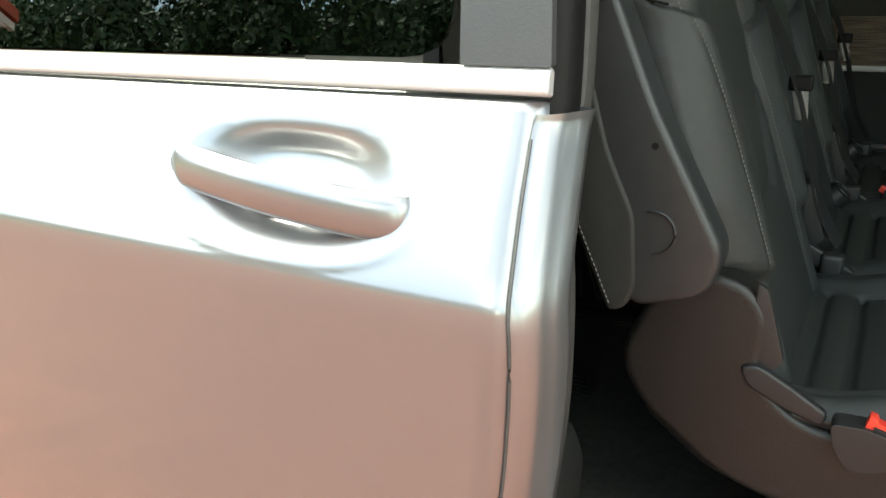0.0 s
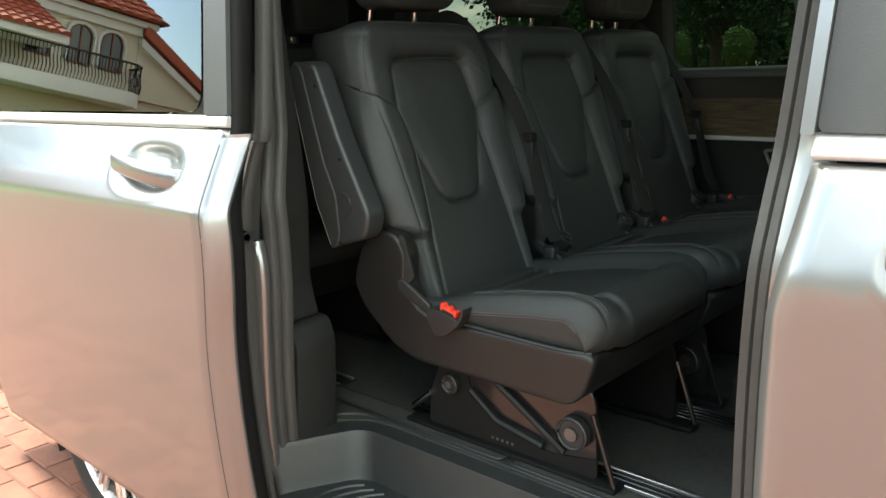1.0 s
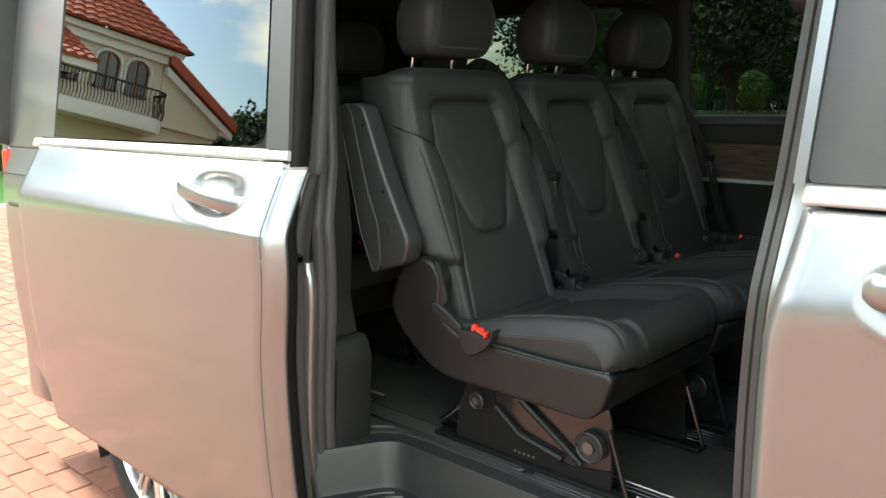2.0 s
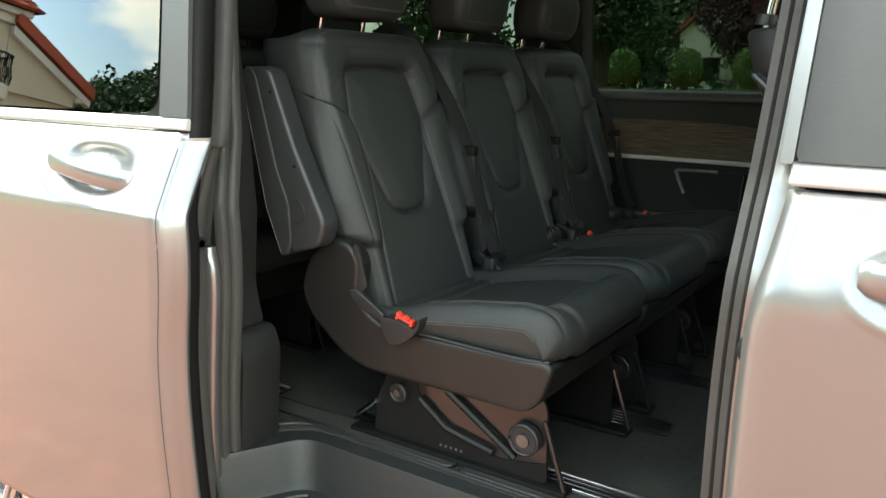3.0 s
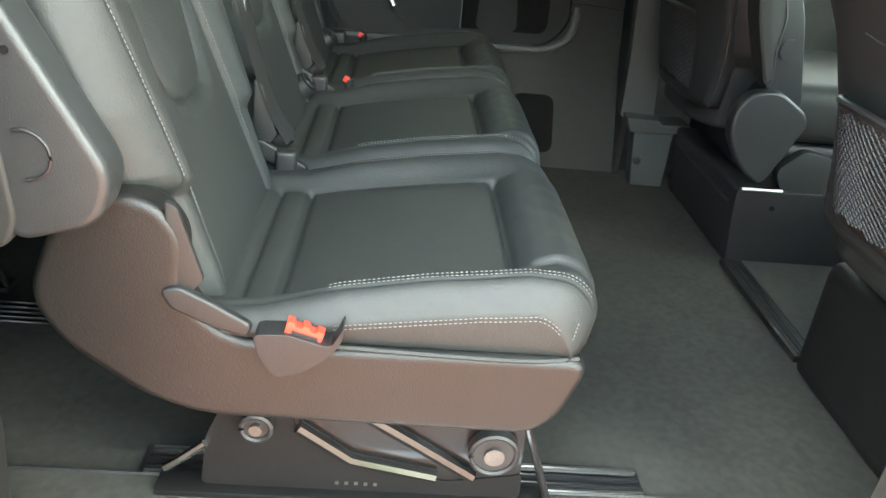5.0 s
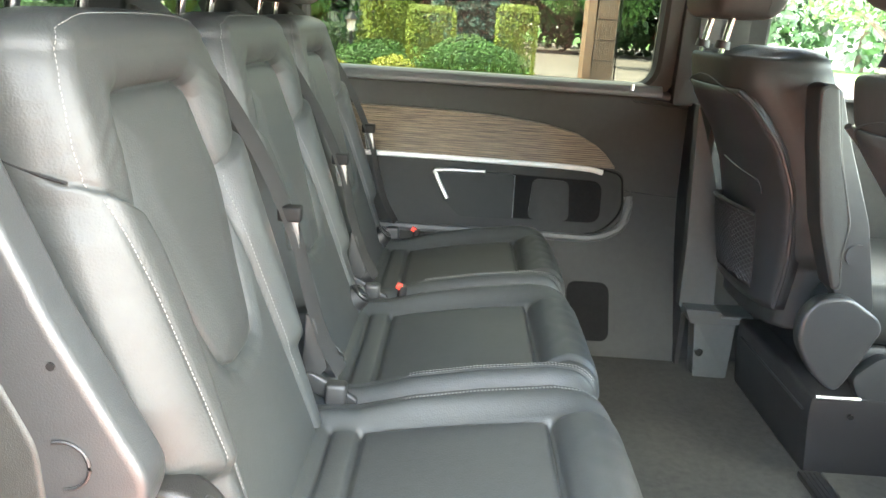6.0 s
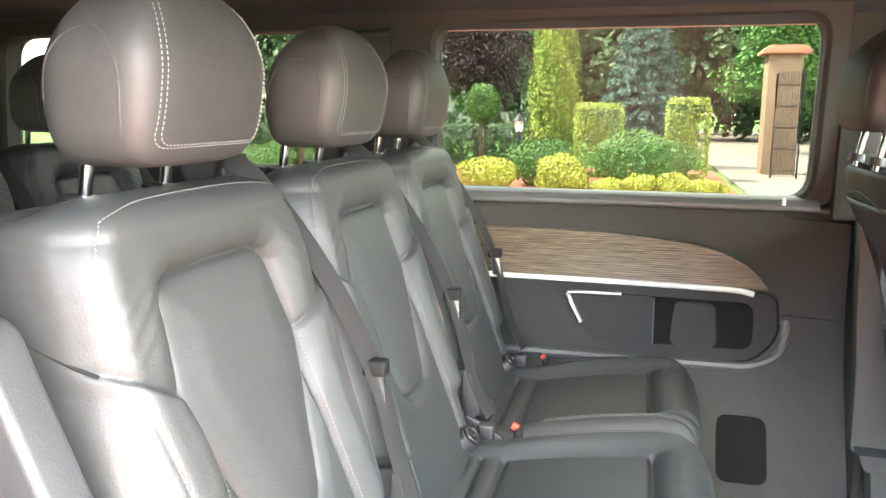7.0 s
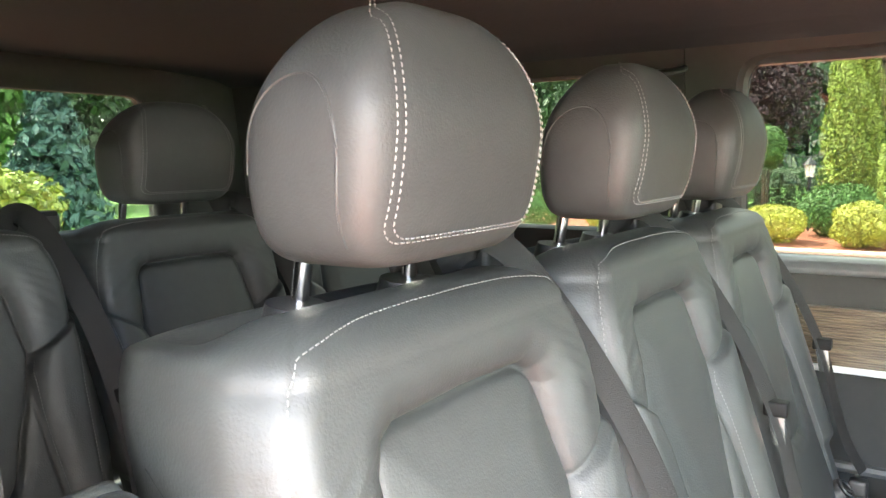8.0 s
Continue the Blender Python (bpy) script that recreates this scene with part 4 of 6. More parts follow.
part("window_film", window_sheet((0.846, 0.873), (1.30, 1.32), 1.290, 1.82, -0.088, -0.02, 0.012, 0.012), M_BLACKBAND, fd, "dark grey pillar film")
fw = part("window", window_sheet((1.31, 1.33), (2.0, 1.85), 1.290, 1.82, -0.086, -0.018, 0.03), G_CLEAR, fd)
fw.visible_shadow = False
part("window_frame", window_sheet((0.831, 0.857), (0.845, 0.872), 1.288, 1.84, -0.096, -0.024, 0.003, 0.03), M_PAINT, fd, "slim silver window frame")
part("top_rail", window_sheet((0.872, 0.872), (1.9, 1.85), 1.82, 1.87, -0.020, -0.012, 0.01, 0.02), M_PAINT, fd)
part("inner_panel", prism(soft([(0.85, 0.33), (2.0, 0.33), (2.0, 1.24), (0.86, 1.24)], 0.02), "y", -0.085, -0.045, 0.005, 1), M_PANEL, fd)

# pillars of the side opening with their seals
def post_strip(points, y0, y1, wide, material, name, label=""):
    ob = edge_strip(points, y0, y1, wide, material, name, van, label, 0.0)
    ob.matrix_local = van_at
    return ob


B_EDGE = [(0.812, 0.36), (0.806, 0.60), (0.803, 0.86), (0.804, 1.03), (0.812, 1.20), (0.822, 1.35), (0.836, 1.60), (0.845, 1.82)]
post_strip(B_EDGE, -0.078, -0.02, 0.034, M_PAINT, "front_pillar_face", "silver pillar face")
post_strip([(p[0] - 0.0155, p[1]) for p in B_EDGE], -0.068, -0.01, 0.0155, M_SEAL, "pillar_groove")
post_strip([(p[0] - 0.032, p[1]) for p in B_EDGE], -0.064, 0.0, 0.0175, M_SEAL, "front_pillar_seal", "grey rubber door seal")
post_strip([(p[0] - 0.018, p[1]) for p in B_EDGE], 0.0, 0.085, 0.16, M_PANEL, "front_pillar_trim", "charcoal pillar trim")
ck = vp("door_catch", rod((0.824, -0.084, 1.052), (0.8345, -0.102, 1.052), 0.024, seg=28), M_DARK, "round black door catch")
part("catch_hole", rod((0.8345, -0.102, 1.048), (0.8358, -0.1042, 1.048), 0.009, seg=20), M_STEEL, ck)
C_EDGE = [(-0.245, 0.38), (-0.225, 0.60), (-0.190, 0.86), (-0.180, 0.98), (-0.183, 1.12), (-0.205, 1.24), (-0.228, 1.38), (-0.255, 1.60), (-0.275, 1.82)]
post_strip([(p[0] - 0.018, p[1]) for p in C_EDGE], -0.034, -0.006, 0.018, M_SEAL, "rear_pillar_seal", "grey rubber door seal")
post_strip([(p[0] - 0.024, p[1]) for p in C_EDGE], -0.058, -0.032, 0.018, M_SEAL, "rear_pillar_seal", "grey rubber door seal")
post_strip([(p[0] - 0.050, p[1]) for p in C_EDGE[:4]] + [(-0.240, 1.05)], -0.092, -0.056, 0.047, M_PAINT, "rear_pillar_face", "silver pillar face")
post_strip([(p[0] - 0.120, p[1]) for p in C_EDGE], -0.045, 0.02, 0.100, M_SEAL, "pillar_groove")
post_strip([(p[0] - 0.165, p[1]) for p in C_EDGE], -0.055, 0.0, 0.04, M_PLASTIC_G, "door_track_cover")
upper = soft([(-0.60, 0.84), (-0.235, 0.84), (-0.258, 0.93), (-0.245, 1.10), (-0.262, 1.30), (-0.30, 1.60), (-0.33, 1.88), (-0.60, 1.88)], 0.02)
vp("rear_pillar_trim", prism(upper, "y", 0.0, 0.085, 0.012), M_PANEL_D, "charcoal pillar trim")
lower = soft([(-0.60, 0.50), (-0.228, 0.50), (-0.212, 0.70), (-0.205, 0.79), (-0.225, 0.842), (-0.60, 0.85)], 0.02)
vp("rear_pillar_foot", prism(lower, "y", -0.01, 0.105, 0.015), M_PANEL_D, "carpeted pillar foot")
part("pillar_joint", rod((-0.26, 0.084, 1.13), (-0.45, 0.086, 1.13), 0.0025, seg=6), M_PLASTIC, van).matrix_local = van_at

# rear wing, wheel, lamp and tailgate
rq = vo("rear_wing", *side_panel(lambda z: REAR + 0.02 + 0.10 * max(0.55 - z, 0), lambda z: -0.30, 0.24, 1.262, 0.0, None, (-1.035, 0.364, 0.395)), M_PAINT, "silver rear wing with wheel arch")
part("belt_trim", prism(soft([(-0.098, 1.264), (-0.106, 1.270), (-0.094, 1.296), (-0.082, 1.298), (-0.075, 1.264)], 0.005), "x", -1.72, -0.33, 0.002, 1), M_ALU, rq)
qw = part("window", window_sheet((-1.66, -1.56), (-0.45, -0.47), 1.298, 1.78, -0.094, -0.034, 0.05), G_SIDE, rq, "dark privacy glass quarter window")
qw.visible_shadow = False
part("window_pillar", window_sheet((-2.00, -1.90), (-1.66, -1.56), 1.262, 1.84, -0.096, -0.026, 0.01, 0.04), M_PAINT, rq)
part("window_header", window_sheet((-1.92, -1.90), (-0.30, -0.30), 1.78, 1.86, -0.036, -0.026, 0.01, 0.04), M_PAINT, rq)
part("front_filler", window_sheet((-0.45, -0.47), (-0.31, -0.34), 1.262, 1.84, -0.096, -0.026, 0.01, 0.03), M_BLACKBAND, rq)
arch = [(-1.035 + 0.398 * math.cos(a), float(side_y(max(0.25, 0.364 + 0.398 * math.sin(a)))) + 0.006, 0.364 + 0.398 * math.sin(a)) for a in np.linspace(-0.3, math.pi + 0.3, 48)]
part("arch_lip", tube(arch, 0.010, 8), M_PAINT, rq)
liner = bmesh.new()
for a0, a1 in zip(np.linspace(-0.4, math.pi + 0.4, 30), np.linspace(-0.4, math.pi + 0.4, 30)[1:]):
    q = [liner.verts.new((-1.035 + 0.39 * math.cos(a), yy, 0.364 + 0.39 * math.sin(a))) for a, yy in ((a0, -0.10), (a1, -0.10), (a1, 0.25), (a0, 0.25))]
    liner.faces.new(q)
part("arch_liner", liner, M_PLASTIC, rq, "black wheel arch liner")
part("panel_gap", tube([(REAR + 0.03, float(side_y(1.16)) - 0.001, 1.165), (-1.50, float(side_y(1.16)) - 0.001, 1.165)], 0.0035, 6), M_PLASTIC, rq)
part("slide_track", tube([(REAR + 0.10, float(side_y(1.06)) - 0.001, 1.055), (-0.34, float(side_y(1.06)) - 0.001, 1.055)], 0.008, 6), M_PLASTIC, rq, "black sliding door track")
bp = vp("rear_bumper", box(REAR - 0.06, REAR + 0.14, -0.088, 1.94, 0.26, 0.66, 0.06, 5), M_PAINT, "silver rear bumper")
vp("tail_lamp", prism(soft([(REAR - 0.02, 0.70), (REAR + 0.06, 0.72), (REAR + 0.05, 1.25), (REAR - 0.01, 1.25)], 0.02), "y", -0.108, 0.0, 0.02, 3), M_RED, "red tail lamp")


def wheel(cx, cz, y0, turn=1):
    w = vp("wheel", bmesh.new(), M_TYRE, "black tyre on a multi-spoke alloy rim")
    bm = bmesh.new()
    prof = [(0.225, 0.03), (0.235, 0.008), (0.265, -0.006), (0.300, -0.002), (0.322, 0.012), (0.331, 0.04), (0.332, 0.16), (0.32, 0.20), (0.24, 0.21)]
    rings = []
    for a in np.linspace(0, 2 * math.pi, 64, endpoint=False):
        rings.append([bm.verts.new((cx + r * math.cos(a), y0 + d, cz + r * math.sin(a))) for r, d in prof])
    for k in range(64):
        A, B = rings[k], rings[(k + 1) % 64]
        for i in range(len(prof) - 1):
            bm.faces.new((A[i], A[i + 1], B[i + 1], B[i]))
    bmesh.ops.recalc_face_normals(bm, faces=bm.faces)
    part("tyre", bm, M_TYRE, w)
    bm = bmesh.new()
    prof = [(0.228, 0.004), (0.222, 0.002), (0.214, 0.010), (0.205, 0.055), (0.20, 0.16)]
    rings = []
    for a in np.linspace(0, 2 * math.pi, 64, endpoint=False):
        rings.append([bm.verts.new((cx + r * math.cos(a), y0 + d, cz + r * math.sin(a))) for r, d in prof])
    for k in range(64):
        A, B = rings[k], rings[(k + 1) % 64]
        for i in range(len(prof) - 1):
            bm.faces.new((A[i], A[i + 1], B[i + 1], B[i]))
    rim = part("rim", bm, M_RIM, w, "bright alloy rim")
    for k in range(20):
        a = 2 * math.pi * k / 20
        b = a + (0.09 if k % 2 else -0.09)
        part("spoke", tube([(cx + 0.045 * math.cos(a), y0 + 0.024, cz + 0.045 * math.sin(a)), (cx + 0.13 * math.cos((a + b) / 2), y0 + 0.016, cz + 0.13 * math.sin((a + b) / 2)), (cx + 0.214 * math.cos(b), y0 + 0.012, cz + 0.214 * math.sin(b))], 0.009, 6), M_RIM, rim)
    part("hub", rod((cx, y0 + 0.05, cz), (cx, y0 + 0.008, cz), 0.055, seg=28, r2=0.045), M_RIM, rim)
    part("brake_disc", rod((cx, y0 + 0.09, cz), (cx, y0 + 0.08, cz), 0.15, seg=36), M_STEEL, rim)
    return w


wheel(-1.035, 0.364, -0.098)
wheel(2.10, 0.364, -0.098)
for cx in (-1.035, 2.10):
    vp("wheel", rod((cx, 1.72, 0.364), (cx, 1.94, 0.364), 0.332, seg=40), M_TYRE, "black tyre")

# floor pan, step well, carpet
vp("floor_pan", box(REAR + 0.05, 2.3, 0.02, 1.92, 0.30, 0.39, 0.01), M_PLASTIC)
vp("floor", prism([(REAR + 0.05, 0.02), (-0.26, 0.02), (-0.26, 0.085), (-0.17, 0.155), (-0.10, 0.166), (0.76, 0.166), (0.83, 0.12), (0.86, 0.02), (2.3, 0.02), (2.3, 1.90), (REAR + 0.05, 1.90)], "z", 0.40, F), M_CARPET, "dark charcoal carpeted floor", smooth=False)
# moulded step: tread, walls that curve up to a rim
STEP = 0.466


def step_well():
    ring = soft([(-0.262, -0.09), (-0.224, -0.020), (-0.150, 0.120), (0.715, 0.126), (0.778, 0.055), (0.800, -0.09)], 0.045, 8)
    lo = soft([(-0.232, -0.09), (-0.200, -0.02), (-0.132, 0.098), (0.695, 0.104), (0.752, 0.045), (0.770, -0.09)], 0.045, 8)
    n = len(ring)
    P = []
    out = soft([(-0.30, -0.09), (-0.270, 0.02), (-0.185, 0.166), (0.765, 0.172), (0.835, 0.07), (0.84, -0.09)], 0.045, 8)
    for k, (A, B, t, z) in enumerate(((out, out, 0, F - 0.004), (out, ring, 0.85, F - 0.003), (out, ring, 0.97, F - 0.004), (ring, ring, 0, 0.572), (ring, lo, 0.08, 0.564), (ring, lo, 0.84, STEP + 0.020), (ring, lo, 0.93, STEP + 0.008), (lo, lo, 0, STEP + 0.003))):
        P.append([(a[0] + (b[0] - a[0]) * t, a[1] + (b[1] - a[1]) * t, z) for a, b in zip(A, B)])
    P.append([(0.27 + (p[0] - 0.27) * 0.97, -0.09 + (p[1] + 0.09) * 0.93, STEP) for p in lo])
    P = np.array(P)
    V, Fc = skin(P, True)
    V = list(map(tuple, V))
    Fc = [q for q in Fc if max(V[i][1] for i in q) > -0.0899]
    Fc.append(tuple(range(len(V) - n, len(V))))
    return V, Fc


sw = vo("step_well", *step_well(), M_STEP, "moulded dark grey plastic entry step")
sw.data.set_sharp_from_angle(angle=radians(50))
for k in range(9):
    x = -0.155 + 0.032 * k
    part("tread_rib", tube(spline([(x + 0.045, 0.075, STEP + 0.001), (x + 0.02, 0.045, STEP + 0.001), (x, -0.01, STEP + 0.001), (x + 0.02, -0.07, STEP + 0.001)], 5), 0.0045, 6), M_STEP, sw)
pl = part("sill_plate", prism(soft([(0.118, 0.030), (0.142, 0.072), (0.560, 0.080), (0.590, 0.035), (0.560, -0.01), (0.142, -0.01)], 0.008), "z", STEP, STEP + 0.005, 0.001, 1), M_ALU, sw, "brushed metal sill plate with bar marks")
for k in range(9):
    part("plate_mark", box(0.205 + 0.036 * k, 0.205 + 0.036 * k + (0.030 if k == 0 else 0.020), 0.030, 0.052, STEP + 0.005, STEP + 0.0062), M_WHITE, pl)
vp("outer_sill", prism(soft([(-0.085, 0.30), (-0.02, 0.30), (0.0, 0.40), (-0.03, 0.455), (-0.085, 0.45)], 0.02), "x", -0.30, 0.86, 0.004), M_PAINT, "silver outer sill")
# floor mats with piped edges
for x0, x1 in ((-0.42, 0.200), (0.218, 0.825)):
    out = soft([(x0, 0.178), (x1, 0.178), (x1, 0.238), (x0, 0.238)], 0.02, 5)
    m = vp("floor_mat", prism(out, "z", F + 0.001, F + 0.006, 0.002, 1), M_CARPET, "narrow carpet strip with piped edge")
    part("mat_piping", tube([(p[0], p[1], F + 0.006) for p in out + out[:1]], 0.0035, 6), M_PLASTIC, m)
edge = spline([(-0.30, 0.105, F + 0.003), (-0.255, 0.118, F + 0.003), (-0.20, 0.160, F + 0.003), (-0.12, 0.171, F + 0.003), (0.30, 0.171, F + 0.003), (0.84, 0.168, F + 0.003)], 6)
vp("carpet_piping", tube(edge, 0.005, 8), M_PLASTIC, "black carpet edge piping")


def floor_rail(x0, x1, y):
    r = vp("floor_rail", box(x0, x1, y - 0.034, y + 0.034, F + 0.001, F + 0.006, 0.002, 1), M_GLOSSBLACK, "black seat rail set in the carpet")
    for d in (-0.024, -0.008, 0.008, 0.024):
        part("rail_lip", box(x0 + 0.01, x1 - 0.004, y + d - 0.0035, y + d + 0.0035, F + 0.005, F + 0.011, 0.0015, 1), M_STEEL if y < 0.3 and abs(d) > 0.02 else M_GLOSSBLACK, r)
    return r


for y in (0.265, 0.63, 0.98, 1.36):
    floor_rail(-0.125, 0.595 if y < 0.3 else 0.52, y)
    floor_rail(-1.30, -0.37, y)

# far side: lower panel, window surrounds, panes
FAR_IN = [(1.615, F), (1.70, 0.75), (1.775, 0.90), (1.815, 1.02), (1.825, 1.10), (1.838, 1.30), (1.850, 1.335)]
far = vp("far_side_panel", prism(FAR_IN + [(1.93, 1.335), (1.95, F)], "x", REAR + 0.05, 0.862), M_PANEL, "charcoal side trim panel")
vp("far_side_panel", prism([(p[0] + 0.03, p[1]) for p in FAR_IN] + [(1.93, 1.335), (1.95, F)], "x", 0.866, 2.3), M_PANEL, "charcoal side trim panel")


def hole_wall(x0, x1, z0, z1, hole, r, y0, y1, lean=0.0):
    """A wall piece with a rounded window hole right through it."""
    inner = soft(hole, r, 6)
    cx, cz = (x0 + x1) / 2, (z0 + z1) / 2
    outer = []
    for p in inner:
        u, v = (p[0] - cx) / ((x1 - x0) / 2), (p[1] - cz) / ((z1 - z0) / 2)
        k = max(abs(u), abs(v))
        outer.append((cx + (p[0] - cx) / k, cz + (p[1] - cz) / k))
    n = len(inner)
    P = []
    for loop, y, push in ((outer, y1, 0), (outer, y0, 0), (inner, y0, 0.012), (inner, y0 + 0.012, 0), (inner, y1, 0), (outer, y1, 0)):
        row = []
        for p in loop:
            d = Vector((p[0] - cx, p[1] - cz))
            if push:
                d *= 1 + push / d.length
            row.append((cx + d.x, y + lean * (p[1] - z0), cz + d.y))
        P.append(row)
    V, Fc = skin(np.array(P), True)
    bm = bmesh.new()
    vs = [bm.verts.new(tuple(v)) for v in V]
    for q in Fc:
        try:
            bm.faces.new([vs[i] for i in q])
        except ValueError:
            pass
    bmesh.ops.recalc_face_normals(bm, faces=bm.faces)
    return bm


def far_window(x0, x1, z0, z1, hole, r=0.07, mat_in=M_PANEL, pane=G_FAR):
    w = vp("window_surround", hole_wall(x0, x1, z0, z1, hole, r, 1.842, 1.925, -0.13), mat_in, "charcoal window surround")
    big = [(p[0] + 0.03 * (1 if p[0] > (x0 + x1) / 2 else -1), p[1] + 0.02 * (1 if p[1] > (z0 + z1) / 2 else -1)) for p in hole]
    bm = prism(soft(big, r, 5), "y", 1.905, 1.910)
    for v in bm.verts:
        v.co.y += -0.13 * (v.co.z - z0)
    part("pane", bm, pane, w, "tinted side window pane" if pane == G_FAR else "clear side window pane")
    return w


far_window(-0.40, 0.80, 1.336, 1.90, [(-0.275, 1.352), (0.752, 1.345), (0.748, 1.825), (-0.27, 1.815)])
far_window(REAR + 0.05, -0.402, 1.336, 1.90, [(-1.80, 1.40), (-0.545, 1.40), (-0.53, 1.80), (-1.72, 1.80)])
far_window(0.99, 2.3, 1.336, 1.90, [(1.06, 1.345), (2.2, 1.345), (1.95, 1.84), (1.04, 1.84)], pane=G_CLEAR)
fp = vp("far_pillar", prism(soft([(0.80, 1.30), (0.99, 1.30), (0.99, 1.90), (0.80, 1.90)], 0.01), "y", 1.80, 1.90, 0.015), M_PANEL, "charcoal pillar trim")
part("belt_slot", box(0.845, 0.905, 1.795, 1.80, 1.48, 1.66, 0.002), M_PLASTIC, fp)
# solid dark strip stands in for the shade in the panel joint
vp("pillar_gap_shade", box(0.858, 0.872, 1.60, 1.84, F, 1.31), M_PLASTIC)
vp("lock_pin", rod((0.680, 1.80, 1.335), (0.680, 1.80, 1.352), 0.005, seg=12), M_ALU, "bright door lock pin")
vp("window_sill", tube([(-0.36, 1.842, 1.334), (0.70, 1.842, 1.330), (0.80, 1.836, 1.318)], 0.014, 10), M_PLASTIC_G, "rounded grey window sill")
vp("sill_joint", tube([(0.66, 1.838, 1.335), (0.70, 1.832, 1.30), (0.86, 1.832, 1.288)], 0.0025, 6), M_PLASTIC)

# wood inlay with fine ribs, bright strip, shade-coloured armrest recess and handle box
def inlay():
    top = lambda x: float(np.interp(x, [-0.6, 0.108, 0.25, 0.344, 0.45, 0.541, 0.60, 0.630, 0.662], [1.244, 1.244, 1.239, 1.232, 1.219, 1.197, 1.166, 1.142, 1.104]))
    xs = np.r_[np.linspace(-0.60, 0.54, 40), np.linspace(0.55, 0.660, 16)]
    ts = np.linspace(0, 1, 121)
    P = np.zeros((len(xs), len(ts) + 2, 3))
    for i, x in enumerate(xs):
        zb, zt = 1.110 - 0.008 * (x + 0.1) / 0.7, top(x)
        z = zb + ts * (1.246 - zb)
        z = np.minimum(z, zt)
        y = 1.812 - 0.0016 * np.cos(2 * math.pi * z / 0.0062) - 0.004 * np.sin(ts * math.pi)
        P[i, 1:-1] = np.c_[np.full(len(ts), x), y, z]
        P[i, 0] = (x, 1.84, zb)
        P[i, -1] = (x, 1.84, z[-1])
    return skin(P)


wd = vo("wood_inlay", *inlay(), M_WOOD, "ribbed brown wood inlay", far)
strip = spline([(-0.60, 1.806, 1.105), (0.0, 1.806, 1.104), (0.40, 1.806, 1.101), (0.57, 1.806, 1.097), (0.625, 1.808, 1.088)], 8)
# pale, barely metallic colour stands in for sky mirrored in the strip
vp("trim_strip", tube(strip, 0.0080, 8), M_STRIP, "aluminium trim strip, reflected sky put into its pale colour", far)
pocket = soft([(-0.60, 0.905), (0.63, 0.905), (0.700, 0.975), (0.690, 1.09), (0.64, 1.10), (-0.60, 1.10)], 0.04, 5)
def on_far(z, lift=0.0):
    return float(np.interp(z, [q[1] for q in FAR_IN], [q[0] for q in FAR_IN])) - lift


rim = [(p[0], on_far(p[1], 0.004), p[1]) for p in soft([(-0.60, 0.893), (0.62, 0.893), (0.695, 0.925), (0.715, 0.990), (0.700, 1.085)], 0.05, 5)[6:-6]]
vp("armrest_edge", tube(spline([(-0.62, on_far(0.893, 0.004), 0.893), (0.0, on_far(0.893, 0.004), 0.893), (0.45, on_far(0.893, 0.004), 0.893)] + rim, 2), 0.013, 8), M_SHELL_G, "grey armrest edge", far)
bm = prism(pocket, "y", 1.75, 1.82, 0.004, 1)
for v in bm.verts:
    v.co.y = on_far(v.co.z, 0.006 if v.co.y < 1.8 else -0.01)
vp("armrest_panel", bm, M_PANEL_D, "black armrest panel", far)
def far_plate(name, outline, r, lift, material, label):
    """A plate lying on the far panel, standing proud by lift."""
    bm = prism(soft(outline, r, 5), "y", 1.74, 1.80, 0.004, 2)
    for v in bm.verts:
        v.co.y = 1.777 + (v.co.z - 0.905) * 0.2462 - (lift if v.co.y < 1.77 else 0)
    return vp(name, bm, material, label, far)


# no hollow here: a raised near-black plate carries the recess's shade as colour
far_plate("cup_recess_shade", [(0.124, 1.068), (0.628, 1.062), (0.626, 0.940), (0.206, 0.938), (0.160, 0.976)], 0.035, 0.0095, M_VOID, "flat near-black plate, armrest recess shade in its colour")
hbx = far_plate("handle_box", [(0.127, 1.069), (0.366, 1.066), (0.364, 0.937), (0.205, 0.936), (0.162, 0.976)], 0.012, 0.017, M_COVER, "dark grab handle cover")
far_plate("cup_holder", [(0.420, 1.058), (0.528, 1.056), (0.534, 0.940), (0.410, 0.940)], 0.022, 0.013, M_PANEL_D, "rounded charcoal cup holder")
edge = [(0.365, 1.777 + (z - 0.905) * 0.2462 - 0.016, z) for z in (0.940, 0.98, 1.02, 1.063)]
part("cover_edge", tube(edge, 0.0016, 6), M_SHELL_G, hbx, "thin grey cover edge")
gap = soft([(-0.60, 0.907), (0.626, 0.907), (0.694, 0.976), (0.686, 1.082), (0.64, 1.094), (-0.60, 1.094)], 0.04, 5)
gap = [(p[0], 1.777 + (p[1] - 0.905) * 0.2462 - 0.006, p[1]) for p in gap if p[0] > -0.5]
vp("panel_gap", tube(gap, 0.0026, 6), M_VOID, "black shadow gap", far)
far_ledge = soft([(1.824, 1.316), (1.820, 1.328), (1.830, 1.345), (1.850, 1.353), (1.895, 1.353), (1.895, 1.316)], 0.006, 4)
# lighter grey than the panel: light on the upward face put into the colour
vp("window_ledge", prism(far_ledge, "x", -0.30, 0.775, 0.002, 1), M_LEDGE, "smooth window ledge, lighter grey for the light on its top", far)
chrome = [(px, 1.777 + (pz - 0.905) * 0.2462 - 0.020, pz) for px, pz in ((0.166, 0.985), (0.131, 1.05), (0.137, 1.066), (0.275, 1.068))]
vp("grab_handle", tube(spline(chrome, 4), 0.0060, 8), M_ALU, "chrome grab handle edge", far)
